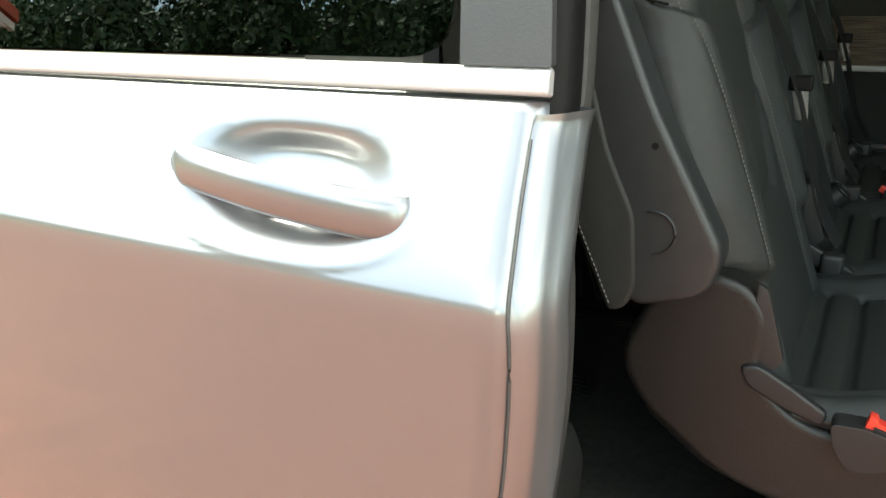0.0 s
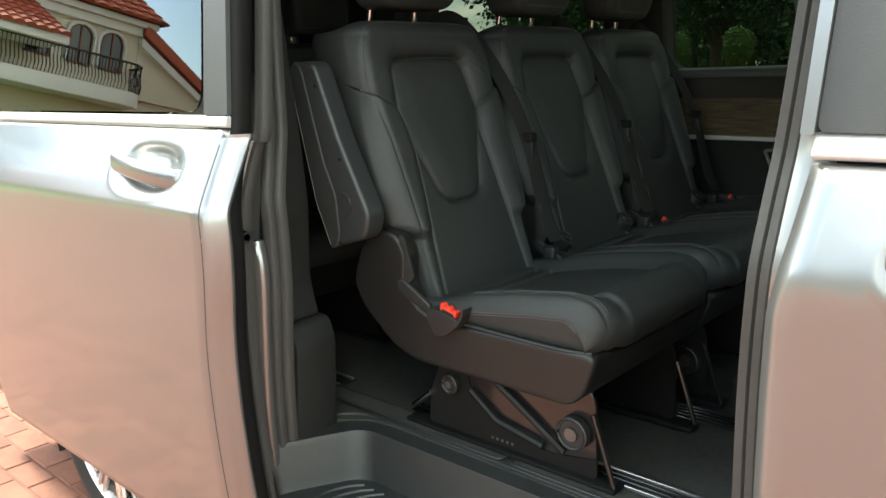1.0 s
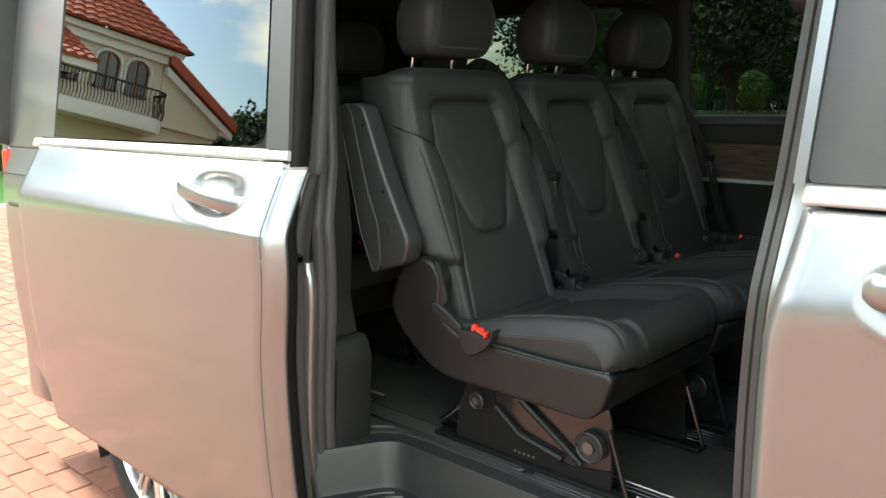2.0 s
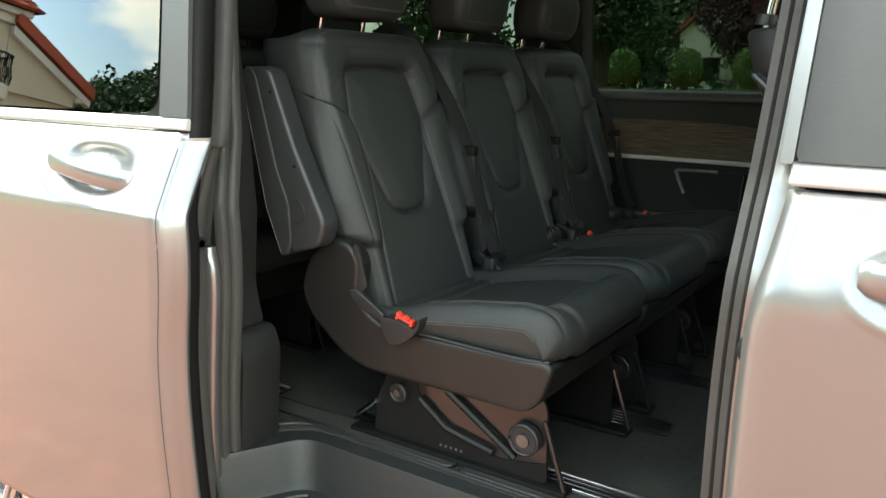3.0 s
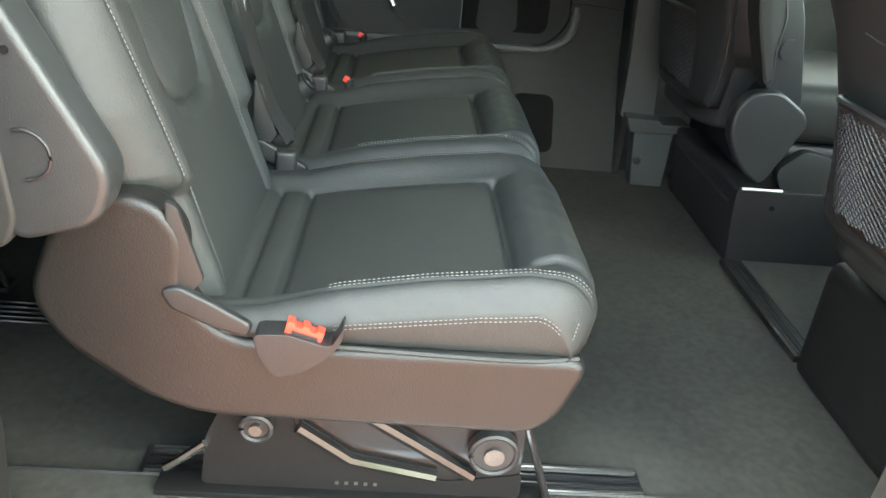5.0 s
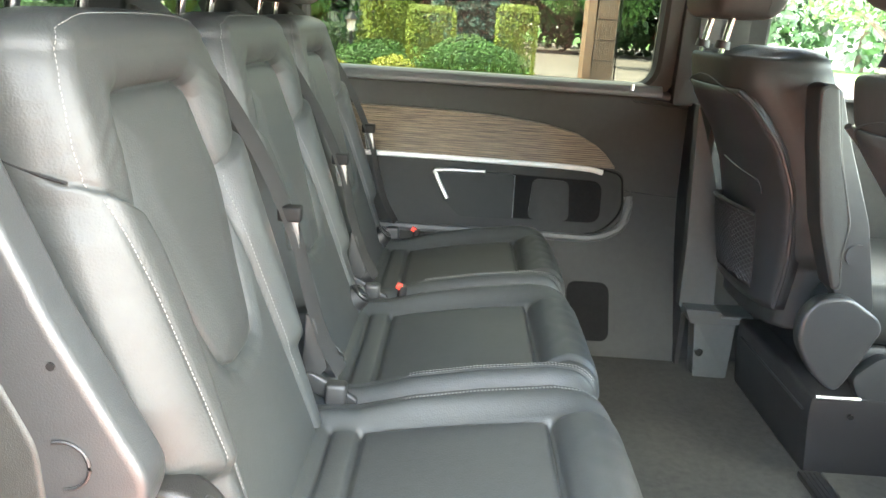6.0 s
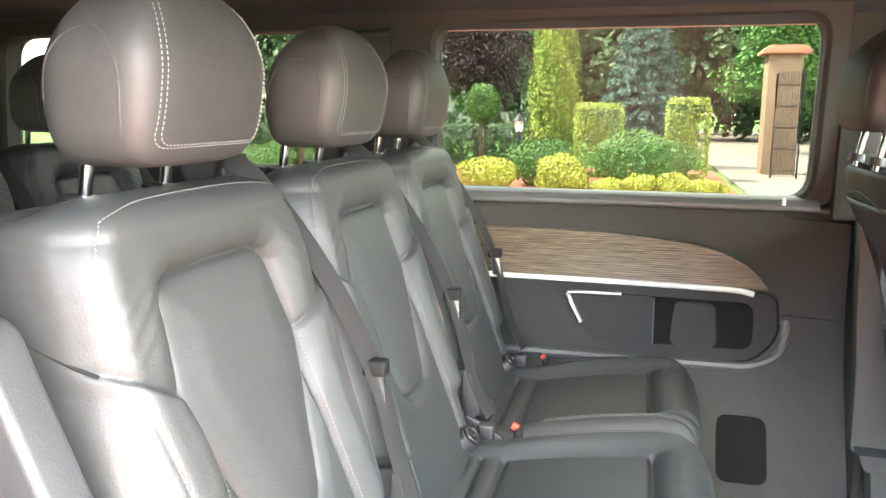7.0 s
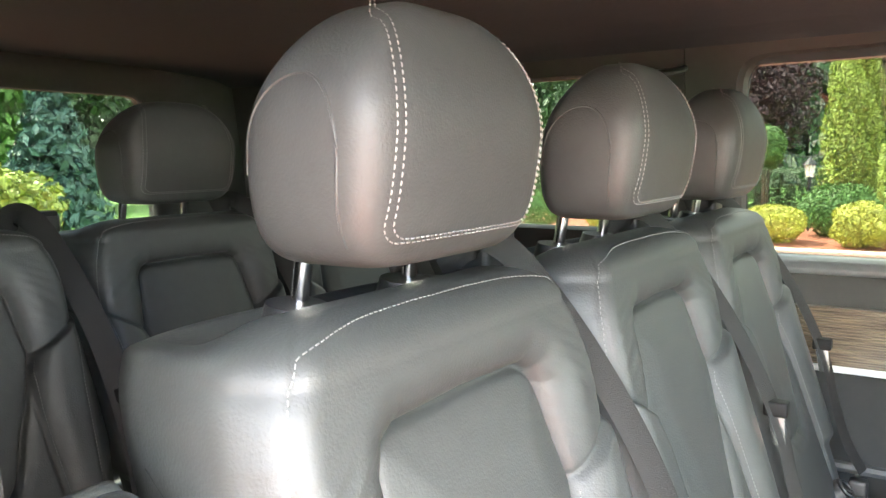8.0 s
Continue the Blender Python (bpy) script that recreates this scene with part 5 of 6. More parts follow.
bm = prism(soft([(0.54, 0.775), (0.665, 0.775), (0.668, 0.62), (0.54, 0.62)], 0.03, 5), "y", 1.6, 1.7, 0.003, 1)
for v in bm.verts:
    v.co.y = on_far(v.co.z, 0.005 if v.co.y < 1.65 else -0.02)
# raised plate, its near-black colour imitates the shade of a sunken pocket
vp("pocket_shade", bm, M_VOID, "near-black plate, shade of a recess in its colour", far)
vp("panel_joint", tube([(0.700, on_far(1.035, 0.001), 1.035), (0.860, on_far(1.025, 0.001), 1.025)], 0.0025, 6), M_PLASTIC, "", far)

# near side rear wall, roof, tailgate, front end
vp("near_side_panel", prism([(0.04, F), (0.10, F), (0.075, 0.95), (0.045, 1.26), (-0.02, 1.26), (-0.02, F)], "x", REAR + 0.05, -0.42), M_PANEL, "charcoal side trim panel")
bm = hole_wall(REAR + 0.05, -0.40, 1.255, 1.90, [(-1.66, 1.31), (-0.46, 1.31), (-0.47, 1.77), (-1.58, 1.77)], 0.05, -0.03, 0.03, 0.09)
vp("near_window_surround", bm, M_PANEL, "charcoal window surround")
roof = [(-0.045, 1.80), (-0.02, 1.87), (0.06, 1.925), (0.30, 1.955), (0.90, 1.968), (1.50, 1.955), (1.76, 1.925), (1.84, 1.87), (1.86, 1.80)]
roof_in = [(1.82, 1.80), (1.78, 1.845), (1.68, 1.872), (1.40, 1.888), (0.90, 1.894), (0.40, 1.888), (0.14, 1.872), (0.04, 1.845), (0.0, 1.80)]
vp("roof", prism(roof + [(p[0], p[1] + 0.012) for p in roof_in], "x", REAR + 0.02, NOSE - 0.55), M_PAINT, "silver roof")
vp("headliner", prism([(p[0], p[1] + 0.010) for p in roof_in[::-1]] + roof_in, "x", REAR + 0.04, NOSE - 0.6), M_HEADLINER, "charcoal fabric headliner")
lamp = vp("reading_lamp", box(-0.90, -0.78, 1.50, 1.56, 1.876, 1.890, 0.004), M_PLASTIC, "small ceiling reading lamp")
part("lens", box(-0.88, -0.80, 1.51, 1.55, 1.872, 1.877, 0.002), M_WHITE, lamp, "pale lamp lens")
vp("grab_rail", tube(spline([(-0.62, 1.78, 1.80), (-0.60, 1.745, 1.79), (-0.42, 1.745, 1.79), (-0.40, 1.78, 1.80)], 5), 0.009, 8), M_PLASTIC_G, "grey grab rail")
tg = vp("tailgate", box(REAR - 0.03, REAR + 0.04, -0.10, 1.94, 0.62, 1.30, 0.02), M_PAINT, "silver tailgate with rear window")
bm = bmesh.new()
inner = soft([(0.30, 1.375), (1.47, 1.375), (1.44, 1.80), (0.33, 1.80)], 0.06, 5)
outer = []
for p in inner:
    k = max(abs((p[0] - 0.885) / 1.0), abs((p[1] - 1.59) / 0.33))
    outer.append((0.885 + (p[0] - 0.885) / k, 1.59 + (p[1] - 1.59) / k))
P = np.array([[(REAR + dx, p[0], p[1]) for p in loop] for loop, dx in ((outer, -0.02), (outer, 0.05), (inner, 0.05), (inner, -0.02), (outer, -0.02))])
V, Fc = skin(P, True)
under(obj("rear_window_surround", V, Fc, M_PANEL), tg)
part("rear_window", prism([(p[0], p[1]) for p in inner], "x", REAR, REAR + 0.005), G_FAR, tg)
part("tailgate_lining", box(REAR + 0.041, REAR + 0.06, 0.02, 1.84, 0.58, 1.36, 0.01), M_PANEL, tg)
vp("dashboard", prism(soft([(1.78, 0.70), (1.70, 1.05), (1.80, 1.22), (2.35, 1.28), (2.35, 0.50)], 0.05), "y", 0.02, 1.84, 0.01), M_PANEL, "charcoal dashboard")
vp("bonnet", prism(soft([(2.05, 0.35), (2.05, 1.18), (2.35, 1.22), (2.95, 1.02), (3.05, 0.80), (3.05, 0.30), (2.45, 0.30), (2.40, 0.60), (2.1, 0.70)], 0.06), "y", -0.10, 1.92, 0.03), M_PAINT, "silver bonnet and nose")
ws = vp("windscreen", prism([(2.40, 1.24), (2.41, 1.24), (1.99, 1.90), (1.98, 1.90)], "y", 0.02, 1.82), G_CLEAR, "windscreen glass")
ws.visible_shadow = False


# ---- front seats ----
def front_seat(name, label, x, y, arm_side, reach, lean):
    s = thing(name, label, "car seat", x, y, F, "front seats")
    line = lambda z: reach - (z - 0.30) * lean
    # the hard rear shell curves back towards the shoulder
    rearx = lambda z: float(np.interp(z, [0.30, 0.42, 0.52, 0.62, 0.70, 0.76, 0.815, 0.90], [0.108, 0.102, 0.090, 0.066, 0.032, -0.008, -0.050, -0.066])) + (reach - 0.286) - (z - 0.6) * (lean - 0.27)
    b = backrest("backrest", s, M_LEATHER, False, line, rear=rearx)
    half = lambda z: float(np.interp(z, [0.33, 0.45, 0.60, 0.70, 0.78, 0.805, 0.815], [0.185, 0.205, 0.216, 0.214, 0.203, 0.194, 0.180]))
    wrap = lambda q, z: 0.050 * min(abs(q) / 0.215, 1.1) ** 3.0
    rows = []
    for z in np.linspace(0.335, 0.815, 30):
        w = half(z)
        ys = np.linspace(-w, w, 25)
        out = [(rearx(z) - 0.016 + 0.012 * float(sm(np.array((z - 0.77) / 0.045))) + wrap(q, z), q, z) for q in ys]
        rows.append([(out[0][0] + 0.030, -w + 0.004, z)] + out + [(out[-1][0] + 0.030, w - 0.004, z)])
    V, Fc = skin(np.array(rows), flip=True)
    shell = under(obj("back_panel", V, Fc, M_PLASTIC_G), b, "black plastic back panel")
    thick = shell.modifiers.new("thickness", "SOLIDIFY")
    thick.thickness, thick.offset = 0.005, 0
    for sg in (1, -1):
        lip = [(rearx(z) - 0.013 + wrap(half(z), z), sg * (half(z) + 0.001), z) for z in np.linspace(0.34, 0.812, 24)]
        part("panel_edge", tube(lip, 0.0055, 8), M_PLASTIC_G, shell, "smooth rounded panel edge")
    seam = [(rearx(0.835 - 0.05 * abs(q / 0.2) ** 2) + 0.03 * abs(q / 0.213) ** 4 - 0.0005, q, 0.835 - 0.05 * abs(q / 0.2) ** 2) for q in np.linspace(-0.2, 0.2, 20)]
    part("seam", tube(seam, 0.0018, 6), M_LEATHER_S, b)
    # bulging net pocket with an elastic top band
    swell = lambda z, q: (0.040 * math.sin(min(max((z - 0.30) / 0.26, 0), 1) * math.pi * 0.62) ** 0.8) * (1 - abs(q / 0.12) ** 2.5) if abs(q) < 0.12 else 0.0
    rows = []
    for z in np.linspace(0.36, 0.535, 18):
        ys = np.linspace(-0.119, 0.119, 21)
        rows.append([(rearx(z) - 0.0155 + wrap(q, z) - swell(z, q), q, z + 0.012 * (1 - (q / 0.119) ** 2)) for q in ys])
    V, Fc = skin(np.array(rows), flip=True)
    pk = under(obj("pocket", V, Fc, M_BELT), b, "black net pocket")
    body = pk.modifiers.new("thickness", "SOLIDIFY")
    body.thickness, body.offset = 0.003, 0
    net = bmesh.new()
    for k in range(-24, 40):
        for sgn in (1, -1):
            pts = []
            for t in np.linspace(0, 1, 24):
                q, z = -0.116 + 0.232 * t, 0.36 + 0.0125 * k + 0.232 * t * sgn
                if 0.365 < z < 0.530:
                    pts.append((rearx(z) - 0.0180 + wrap(q, z) - swell(z, q), q, z + 0.012 * (1 - (q / 0.119) ** 2)))
            if len(pts) > 2:
                tube(pts, 0.0012, 4, net)
    part("net", net, M_PLASTIC, pk, "elastic net")
    band = [(rearx(0.535) - 0.0165 + wrap(q, 0.535) - swell(0.535, q), q, 0.538 + 0.012 * (1 - (q / 0.119) ** 2)) for q in np.linspace(-0.117, 0.117, 18)]
    part("pocket_band", tube(band, 0.006, 8), M_PLASTIC, pk, "elastic top band")
    slot = [(rearx(z) - 0.0195 + wrap(q, z), q, z) for q, z in ((0.03, 0.645), (-0.04, 0.634), (-0.125, 0.622), (-0.143, 0.613), (-0.147, 0.592))]
    part("grab_slot", tube(spline(slot, 4), 0.0018, 6), M_PLASTIC_G, shell, "thin moulded grip line")
    part("seat_cushion", box(0.20, 0.66, -0.25, 0.25, 0.28, 0.42, 0.05, 4), M_LEATHER, s)
    part("seat_base", box(0.24, 0.62, -0.22, 0.22, 0.02, 0.28, 0.03, 3), M_PLASTIC, s, "black seat pedestal")
    top = line(0.95) - (0.05 if arm_side else 0.0)
    headrest(s, top - 0.065, 1.062, 0.088, 0.145, 0.104, False, 0.017)
    for o in list(s.children):
        if o.name.startswith("headrest_post"):
            o.location.x += top - 0.085 + 0.262
            o.location.z += 0.012
    if arm_side:
        ya = arm_side
        pad = soft([(0.085, 0.835), (0.100, 0.846), (0.122, 0.843), (0.150, 0.72), (0.202, 0.570), (0.198, 0.500), (0.208, 0.428), (0.190, 0.424), (0.138, 0.562), (0.100, 0.730)], 0.012, 4)
        carrier = soft([(0.122, 0.838), (0.135, 0.835), (0.165, 0.750), (0.243, 0.569), (0.292, 0.380), (0.255, 0.355), (0.195, 0.425), (0.180, 0.560)], 0.014, 4)
        a = part("armrest", prism(carrier, "y", ya - 0.022, ya + 0.03, 0.006, 3), M_PLASTIC_G, s, "grey folded-up armrest")
        pd = part("armrest_pad", prism(pad, "y", ya - 0.034, ya + 0.034, 0.010, 3), M_LEATHER_S, a, "stitched grey leather pad")
        line_in = [(px + (0.145 - px) * 0.10, ya - 0.0345, pz + (0.64 - pz) * 0.03) for px, pz in pad]
        part("pad_seam", tube(line_in + line_in[:1], 0.0011, 5), M_PLASTIC, pd)
        part("pivot_cap", rod((0.229, ya - 0.0225, 0.503), (0.229, ya - 0.026, 0.503), 0.023, seg=24), M_PLASTIC_G, a)
        lobe = soft([(0.155, 0.412), (0.128, 0.372), (0.128, 0.315), (0.170, 0.245), (0.228, 0.200), (0.262, 0.270), (0.298, 0.352), (0.286, 0.378), (0.215, 0.424)], 0.030, 5)
        part("hinge_cover", prism(lobe, "y", ya - 0.062, ya - 0.024, 0.008, 3), M_PLASTIC_G, s, "rounded grey hinge cover")
        low = soft([(0.262, 0.238), (0.318, 0.292), (0.395, 0.275), (0.385, 0.175), (0.290, 0.182)], 0.020, 4)
        part("hinge_cover", prism(low, "y", ya - 0.050, ya - 0.020, 0.006, 2), M_PLASTIC_G, s, "lower grey hinge cover")
    return s


driver = front_seat("front_seat", "black leather driver seat with folded armrest", 0.80, 1.36, -0.27, 0.286, 0.27)
front_seat("front_seat", "black leather front passenger seat with net back pocket", 0.80, 0.40, 0.0, 0.262, 0.38)
part("side_shield", prism(soft([(0.006, 0.748), (0.037, 0.668), (0.085, 0.534), (0.112, 0.426), (0.130, 0.190), (0.034, 0.190), (0.030, 0.372), (0.019, 0.530)], 0.012, 4), "y", 0.195, 0.235, 0.010, 3), M_SHIELD, driver, "grey seat side shield")
bracket = part("belt_bracket", prism(soft([(0.038, 0.205), (0.130, 0.203), (0.140, 0.192), (0.225, 0.194), (0.228, 0.170), (0.055, 0.164)], 0.006, 3), "y", 0.140, 0.235, 0.004, 2), M_SHIELD, driver, "grey bracket")
part("bracket_edge", tube([(0.135, 0.138, 0.189), (0.227, 0.138, 0.188)], 0.003, 6), M_LEDGE, bracket, "bright bracket edge")
leg = part("pedestal_leg", prism(soft([(0.070, 0.168), (0.185, 0.168), (0.182, 0.001), (0.088, 0.001)], 0.006, 3), "y", 0.155, 0.215, 0.005, 2), M_SHIELD, driver)
part("bolt", rod((0.092, 0.156, 0.080), (0.092, 0.143, 0.080), 0.011, seg=16), M_CHROME, leg, "bright bolt head")
vp("seat_box", box(0.97, 1.40, 0.12, 0.60, F, F + 0.24, 0.03, 3), M_DARK, "black seat box under the front passenger seat")
tun = vp("seat_box", prism(soft([(1.000, F + 0.001), (0.985, F + 0.150), (0.985, F + 0.192), (1.36, F + 0.192), (1.36, F + 0.001)], 0.012, 3), "y", 1.035, 1.50, 0.006, 2), M_PLASTIC, "black seat box under the driver seat")
part("tray_edge", tube([(0.990, 1.030, F + 0.194), (1.085, 1.030, F + 0.195)], 0.0045, 6), M_STEEL, tun, "bright metal edge")
part("screw", rod((1.075, 1.036, F + 0.150), (1.075, 1.031, F + 0.150), 0.006, seg=12), M_VOID, tun)
part("box_seam", tube([(0.983, 1.06, F + 0.150), (0.983, 1.46, F + 0.150)], 0.003, 6), M_PLASTIC_G, tun)
part("tray_mat", box(1.035, 1.27, 0.640, 1.030, F + 0.001, F + 0.016, 0.006), M_CARPET, tun, "charcoal carpet mat")
rail = vp("floor_rail", box(0.985, 1.032, 0.620, 1.030, F + 0.001, F + 0.016, 0.004, 2), M_GLOSSBLACK, "black seat rail set in the carpet")
for q in (0.996, 1.006, 1.016):
    part("rail_groove", tube([(q, 0.63, F + 0.0165), (q, 1.02, F + 0.0165)], 0.0018, 6), M_PLASTIC_G, rail)

# ---- ground and drive ----
bm = bmesh.new()
bmesh.ops.create_grid(bm, x_segments=40, y_segments=40, size=600)
for v in bm.verts:
    v.co.z = -0.03
ground = part("ground", bm, M_LAWN, None, "green lawn reaching to the distance", False)
tagged(ground, "", "lawn", kind="structure")
drive = part("pavement", box(-11.0, 40.0, -11.5, 13.4, -0.2, GROUND - 0.012, 0), M_SAND, None, "red clay paver driveway", False)
tagged(drive, "", "pavement", kind="structure")
part("paver_field", box(-10.95, 39.9, -11.4, 13.3, GROUND - 0.011, GROUND - 0.004), M_PAVER, drive, "red clay pavers", False)
court = part("pavement", box(-70.0, 40.0, -30.0, -11.52, -0.2, GROUND - 0.004, 0), M_PAVER, None, "red clay paver courtyard before the villa", False)
tagged(court, "", "pavement", kind="structure")
kerb = part("kerb", box(-11.25, -11.0, -11.5, 13.4, -0.1, GROUND + 0.03, 0.02), M_STONE, None, "pale stone kerb")
tagged(kerb, "", "kerb", kind="structure")
kerb2 = part("kerb", box(-11.25, 40, 13.4, 13.65, -0.1, GROUND + 0.03, 0.02), M_STONE, None, "pale stone kerb")
tagged(kerb2, "", "kerb", kind="structure")

road = part("road", box(2.4, 16.0, 13.66, 70.0, -0.1, GROUND + 0.005), M_CONCRETE, None, "pale concrete road beyond the gate", False)
tagged(road, "", "road", kind="structure")

# ---- plants ----
rng = np.random.default_rng(7)


def leaves(centres, normals, size, shape=1.6):
    """Small folded leaf blades at the given places."""
    n = len(centres)
    d = normals + rng.normal(0, 0.6, (n, 3))
    d /= np.linalg.norm(d, axis=1)[:, None] + 1e-9
    a = rng.normal(0, 1, (n, 3))
    u = np.cross(d, a)
    u /= np.linalg.norm(u, axis=1)[:, None] + 1e-9
    v = np.cross(d, u)
    s = size * rng.uniform(0.6, 1.3, n)[:, None]
    p = np.stack([centres - u * s * shape / 2, centres - v * s * 0.5, centres + u * s * shape / 2, centres + v * s * 0.5 + d * s * 0.2], 1)
    V = p.reshape(-1, 3)
    Fc = [(4 * i, 4 * i + 1, 4 * i + 2, 4 * i + 3) for i in range(n)]
    return V, Fc


def blob(n, rx, ry, rz, lumps=9, depth=0.35):
    """Points near the surface of an uneven clumped crown, with outward normals."""
    dirs = rng.normal(0, 1, (lumps, 3))
    dirs /= np.linalg.norm(dirs, axis=1)[:, None]
    q = rng.normal(0, 1, (n, 3))
    q /= np.linalg.norm(q, axis=1)[:, None]
    bump = (np.clip((q @ dirs.T), 0, 1) ** 6).max(1)
    r = (0.72 + 0.34 * bump) * (1 - depth * rng.random(n) ** 2)
    return q * r[:, None] * (rx, ry, rz), q


def bush(name, label, x, y, w, h, material, n=6000, size=0.032, z=0.0, square=False, group="garden shrubs", lumps=14):
    t = thing(name, label, "shrub", x, y, GROUND, group)
    if square:
        c = rng.uniform(-1, 1, (n, 3))
        k = np.argmax(np.abs(c), 1)
        c[np.arange(n), k] = np.sign(c[np.arange(n), k]) * rng.uniform(0.86, 1.04, n)
        nrm = c.copy()
        c = c * (w / 2, w / 2, h / 2) + (0, 0, h / 2)
    else:
        c, nrm = blob(n, w / 2, w / 2, h / 2, lumps)
        c = c + (0, 0, h / 2)
    c[:, 2] += z
    V, Fc = leaves(c, nrm, size)
    under(obj("foliage", V, Fc, material, False), t)
    stem = bmesh.new()
    for k in range(3):
        rod((0.03 * k - 0.03, 0, -0.05), (0.08 * (k - 1) * w, 0.05 * (k - 1), z + h * 0.6), 0.025, stem, 6, 0.01)
    part("stem", stem, M_BARK, t)
    return t


def conifer(name, label, x, y, w, h, material, n=5000, size=0.09, layered=True, group="garden trees"):
    t = thing(name, label, "tree", x, y, GROUND, group)
    part("trunk", rod((0, 0, -0.1), (0, 0, h * 0.97), 0.035 * w + 0.05, seg=10, r2=0.01), M_BARK, t)
    u = rng.random(n) ** 0.75
    a = rng.uniform(0, 2 * math.pi, n)
    if layered:
        tiers = int(h / 0.30)
        k = np.floor(u * tiers) / tiers
        branch = rng.random(n)
        arms = np.floor(a / (2 * math.pi) * 11 + k * 37) * 2 * math.pi / 11 - k * 37 / 11 * 2 * math.pi
        a = arms + rng.normal(0, 0.13, n)
        r = w / 2 * (1 - k) * (0.12 + 0.95 * branch)
        z = h * (0.06 + 0.94 * k) - 0.30 * r + 0.10 * np.sin(arms * 3 + k * 19) + rng.normal(0, 0.05, n)
    else:
        r = w / 2 * np.sqrt(1 - np.clip(u, 0, 1) ** 2.2) * rng.uniform(0.72, 1.05, n) * (1 + 0.18 * np.sin(a * 5 + u * 23))
        z = h * u
    c = np.c_[r * np.cos(a), r * np.sin(a), z]
    V, Fc = leaves(c, np.c_[np.cos(a), np.sin(a), np.full(n, 0.25)], size, 2.2 if layered else 1.8)
    under(obj("crown", V, Fc, material, False), t)
    return t


def broadleaf(name, label, x, y, w, h, material, n=4200, size=0.12, trunk=0.35, group="garden trees"):
    t = thing(name, label, "tree", x, y, GROUND, group)
    part("trunk", tube(spline([(0, 0, -0.1), (0.05, 0.02, h * trunk), (0.0, 0.08, h * 0.75)], 6), 0.03 * w + 0.03, 9), M_BARK, t)
    cs, ns = [], []
    m = 11
    for k in range(m):
        a = k * 2.4
        rr = w * 0.30 * (0.3 + 0.7 * rng.random())
        cx, cy, cz = rr * math.cos(a), rr * math.sin(a), h * (trunk + 0.08 + (0.86 - trunk) * (k + 0.5) / m)
        part("limb", rod((0.02, 0.03, h * trunk * 0.9), (cx, cy, cz), 0.018 * w, seg=6, r2=0.012), M_BARK, t)
        c, nr = blob(n // m, w * 0.27, w * 0.27, h * 0.17, 6, 0.6)
        cs.append(c + (cx, cy, cz))
        ns.append(nr)
    V, Fc = leaves(np.concatenate(cs), np.concatenate(ns), size)
    under(obj("crown", V, Fc, material, False), t)
    return t


bush("shrub", "low yellow-green shrub in the border", -2.45, 14.5, 1.35, 0.78, M_LEAF_Y)
bush("shrub", "low yellow-green shrub in the border", -1.05, 14.2, 1.15, 0.78, M_LEAF_Y)
for k, x in enumerate((-0.25, 0.35, 0.95, 1.5)):
    bush("shrub", "low yellow-green edging shrub", x, 14.0 + 0.1 * (k % 2), 0.75, 0.40 + 0.05 * (k % 3), M_LEAF_Y, 3600, 0.028)
for k in range(7):
    bush("shrub", "low yellow-green shrub in the border", -4.2 - 1.5 * k, 14.5 + 0.3 * (k % 2), 1.3, 0.7 + 0.1 * (k % 3), M_LEAF_Y if k % 2 else M_LEAF, 4500)
bush("shrub", "leafy mid-green shrub in the border", -1.65, 16.0, 1.45, 1.02, M_LEAF, 7000, 0.038)
bush("juniper_shrub", "wide dark green juniper", 0.40, 16.2, 2.2, 1.18, M_LEAF, 11000, 0.036, lumps=26)
bush("clipped_shrub", "box-clipped yellow hedge cube", -0.65, 18.6, 1.1, 1.72, M_LEAF_T, 8000, 0.034, 0, True)
bush("clipped_shrub", "box-clipped yellow hedge cube", 1.34, 18.6, 0.95, 1.85, M_LEAF_T, 8000, 0.034, 0, True)
conifer("thuja", "tall golden column thuja", -1.82, 19.6, 1.25, 4.7, M_LEAF_T, 26000, 0.040, False)
conifer("blue_spruce", "blue-green spruce with layered boughs", 0.36, 23.0, 3.6, 5.8, M_LEAF_B, 34000, 0.062)
for x in (-3.35, -4.85, -6.4, -8.0):
    bush("globe_shrub", "ball-clipped green shrub on a short stem", x, 18.0, 0.80, 0.98, M_LEAF, 6500, 0.030, 1.22, group="globe shrubs", lumps=40)
for k in range(9):
    bush("hedge_shrub", "low dark green hedge shrub", -2.8 - 1.15 * k, 20.3, 1.5, 1.2, M_LEAF_D, 4500, 0.040, 0, True, "hedge")
broadleaf("copper_beech", "dark purple-leaved tree by the fence", -4.9, 25.0, 4.0, 5.2, M_LEAF_P, 12000, 0.080, 0.38)
broadleaf("maple_tree", "dense dark green leafy tree", -9.5, 24.0, 6.0, 7.5, M_LEAF_D, 9000, 0.12, 0.25)
broadleaf("maple_tree", "dense dark green leafy tree", -15.0, 22.0, 6.5, 8.0, M_LEAF_D, 9000, 0.13, 0.22)
broadleaf("maple_tree", "green leafy tree behind the gate", 5.2, 32.0, 5.0, 6.0, M_LEAF, 9000, 0.11, 0.3)
broadleaf("maple_tree", "green leafy tree behind the gate", 9.5, 34.0, 6.0, 7.5, M_LEAF, 9000, 0.12, 0.3)
broadleaf("maple_tree", "green tree beyond the fence", 16.0, 30.0, 7.0, 7.5, M_LEAF, 4200, 0.2, 0.25)
conifer("spruce", "grey-green young spruce on the lawn", -15.5, 9.0, 3.0, 3.8, M_LEAF_B, 5000, 0.12)
conifer("spruce", "green spruce on the lawn", -19.0, 4.5, 3.6, 5.4, M_LEAF_D, 5000, 0.14)
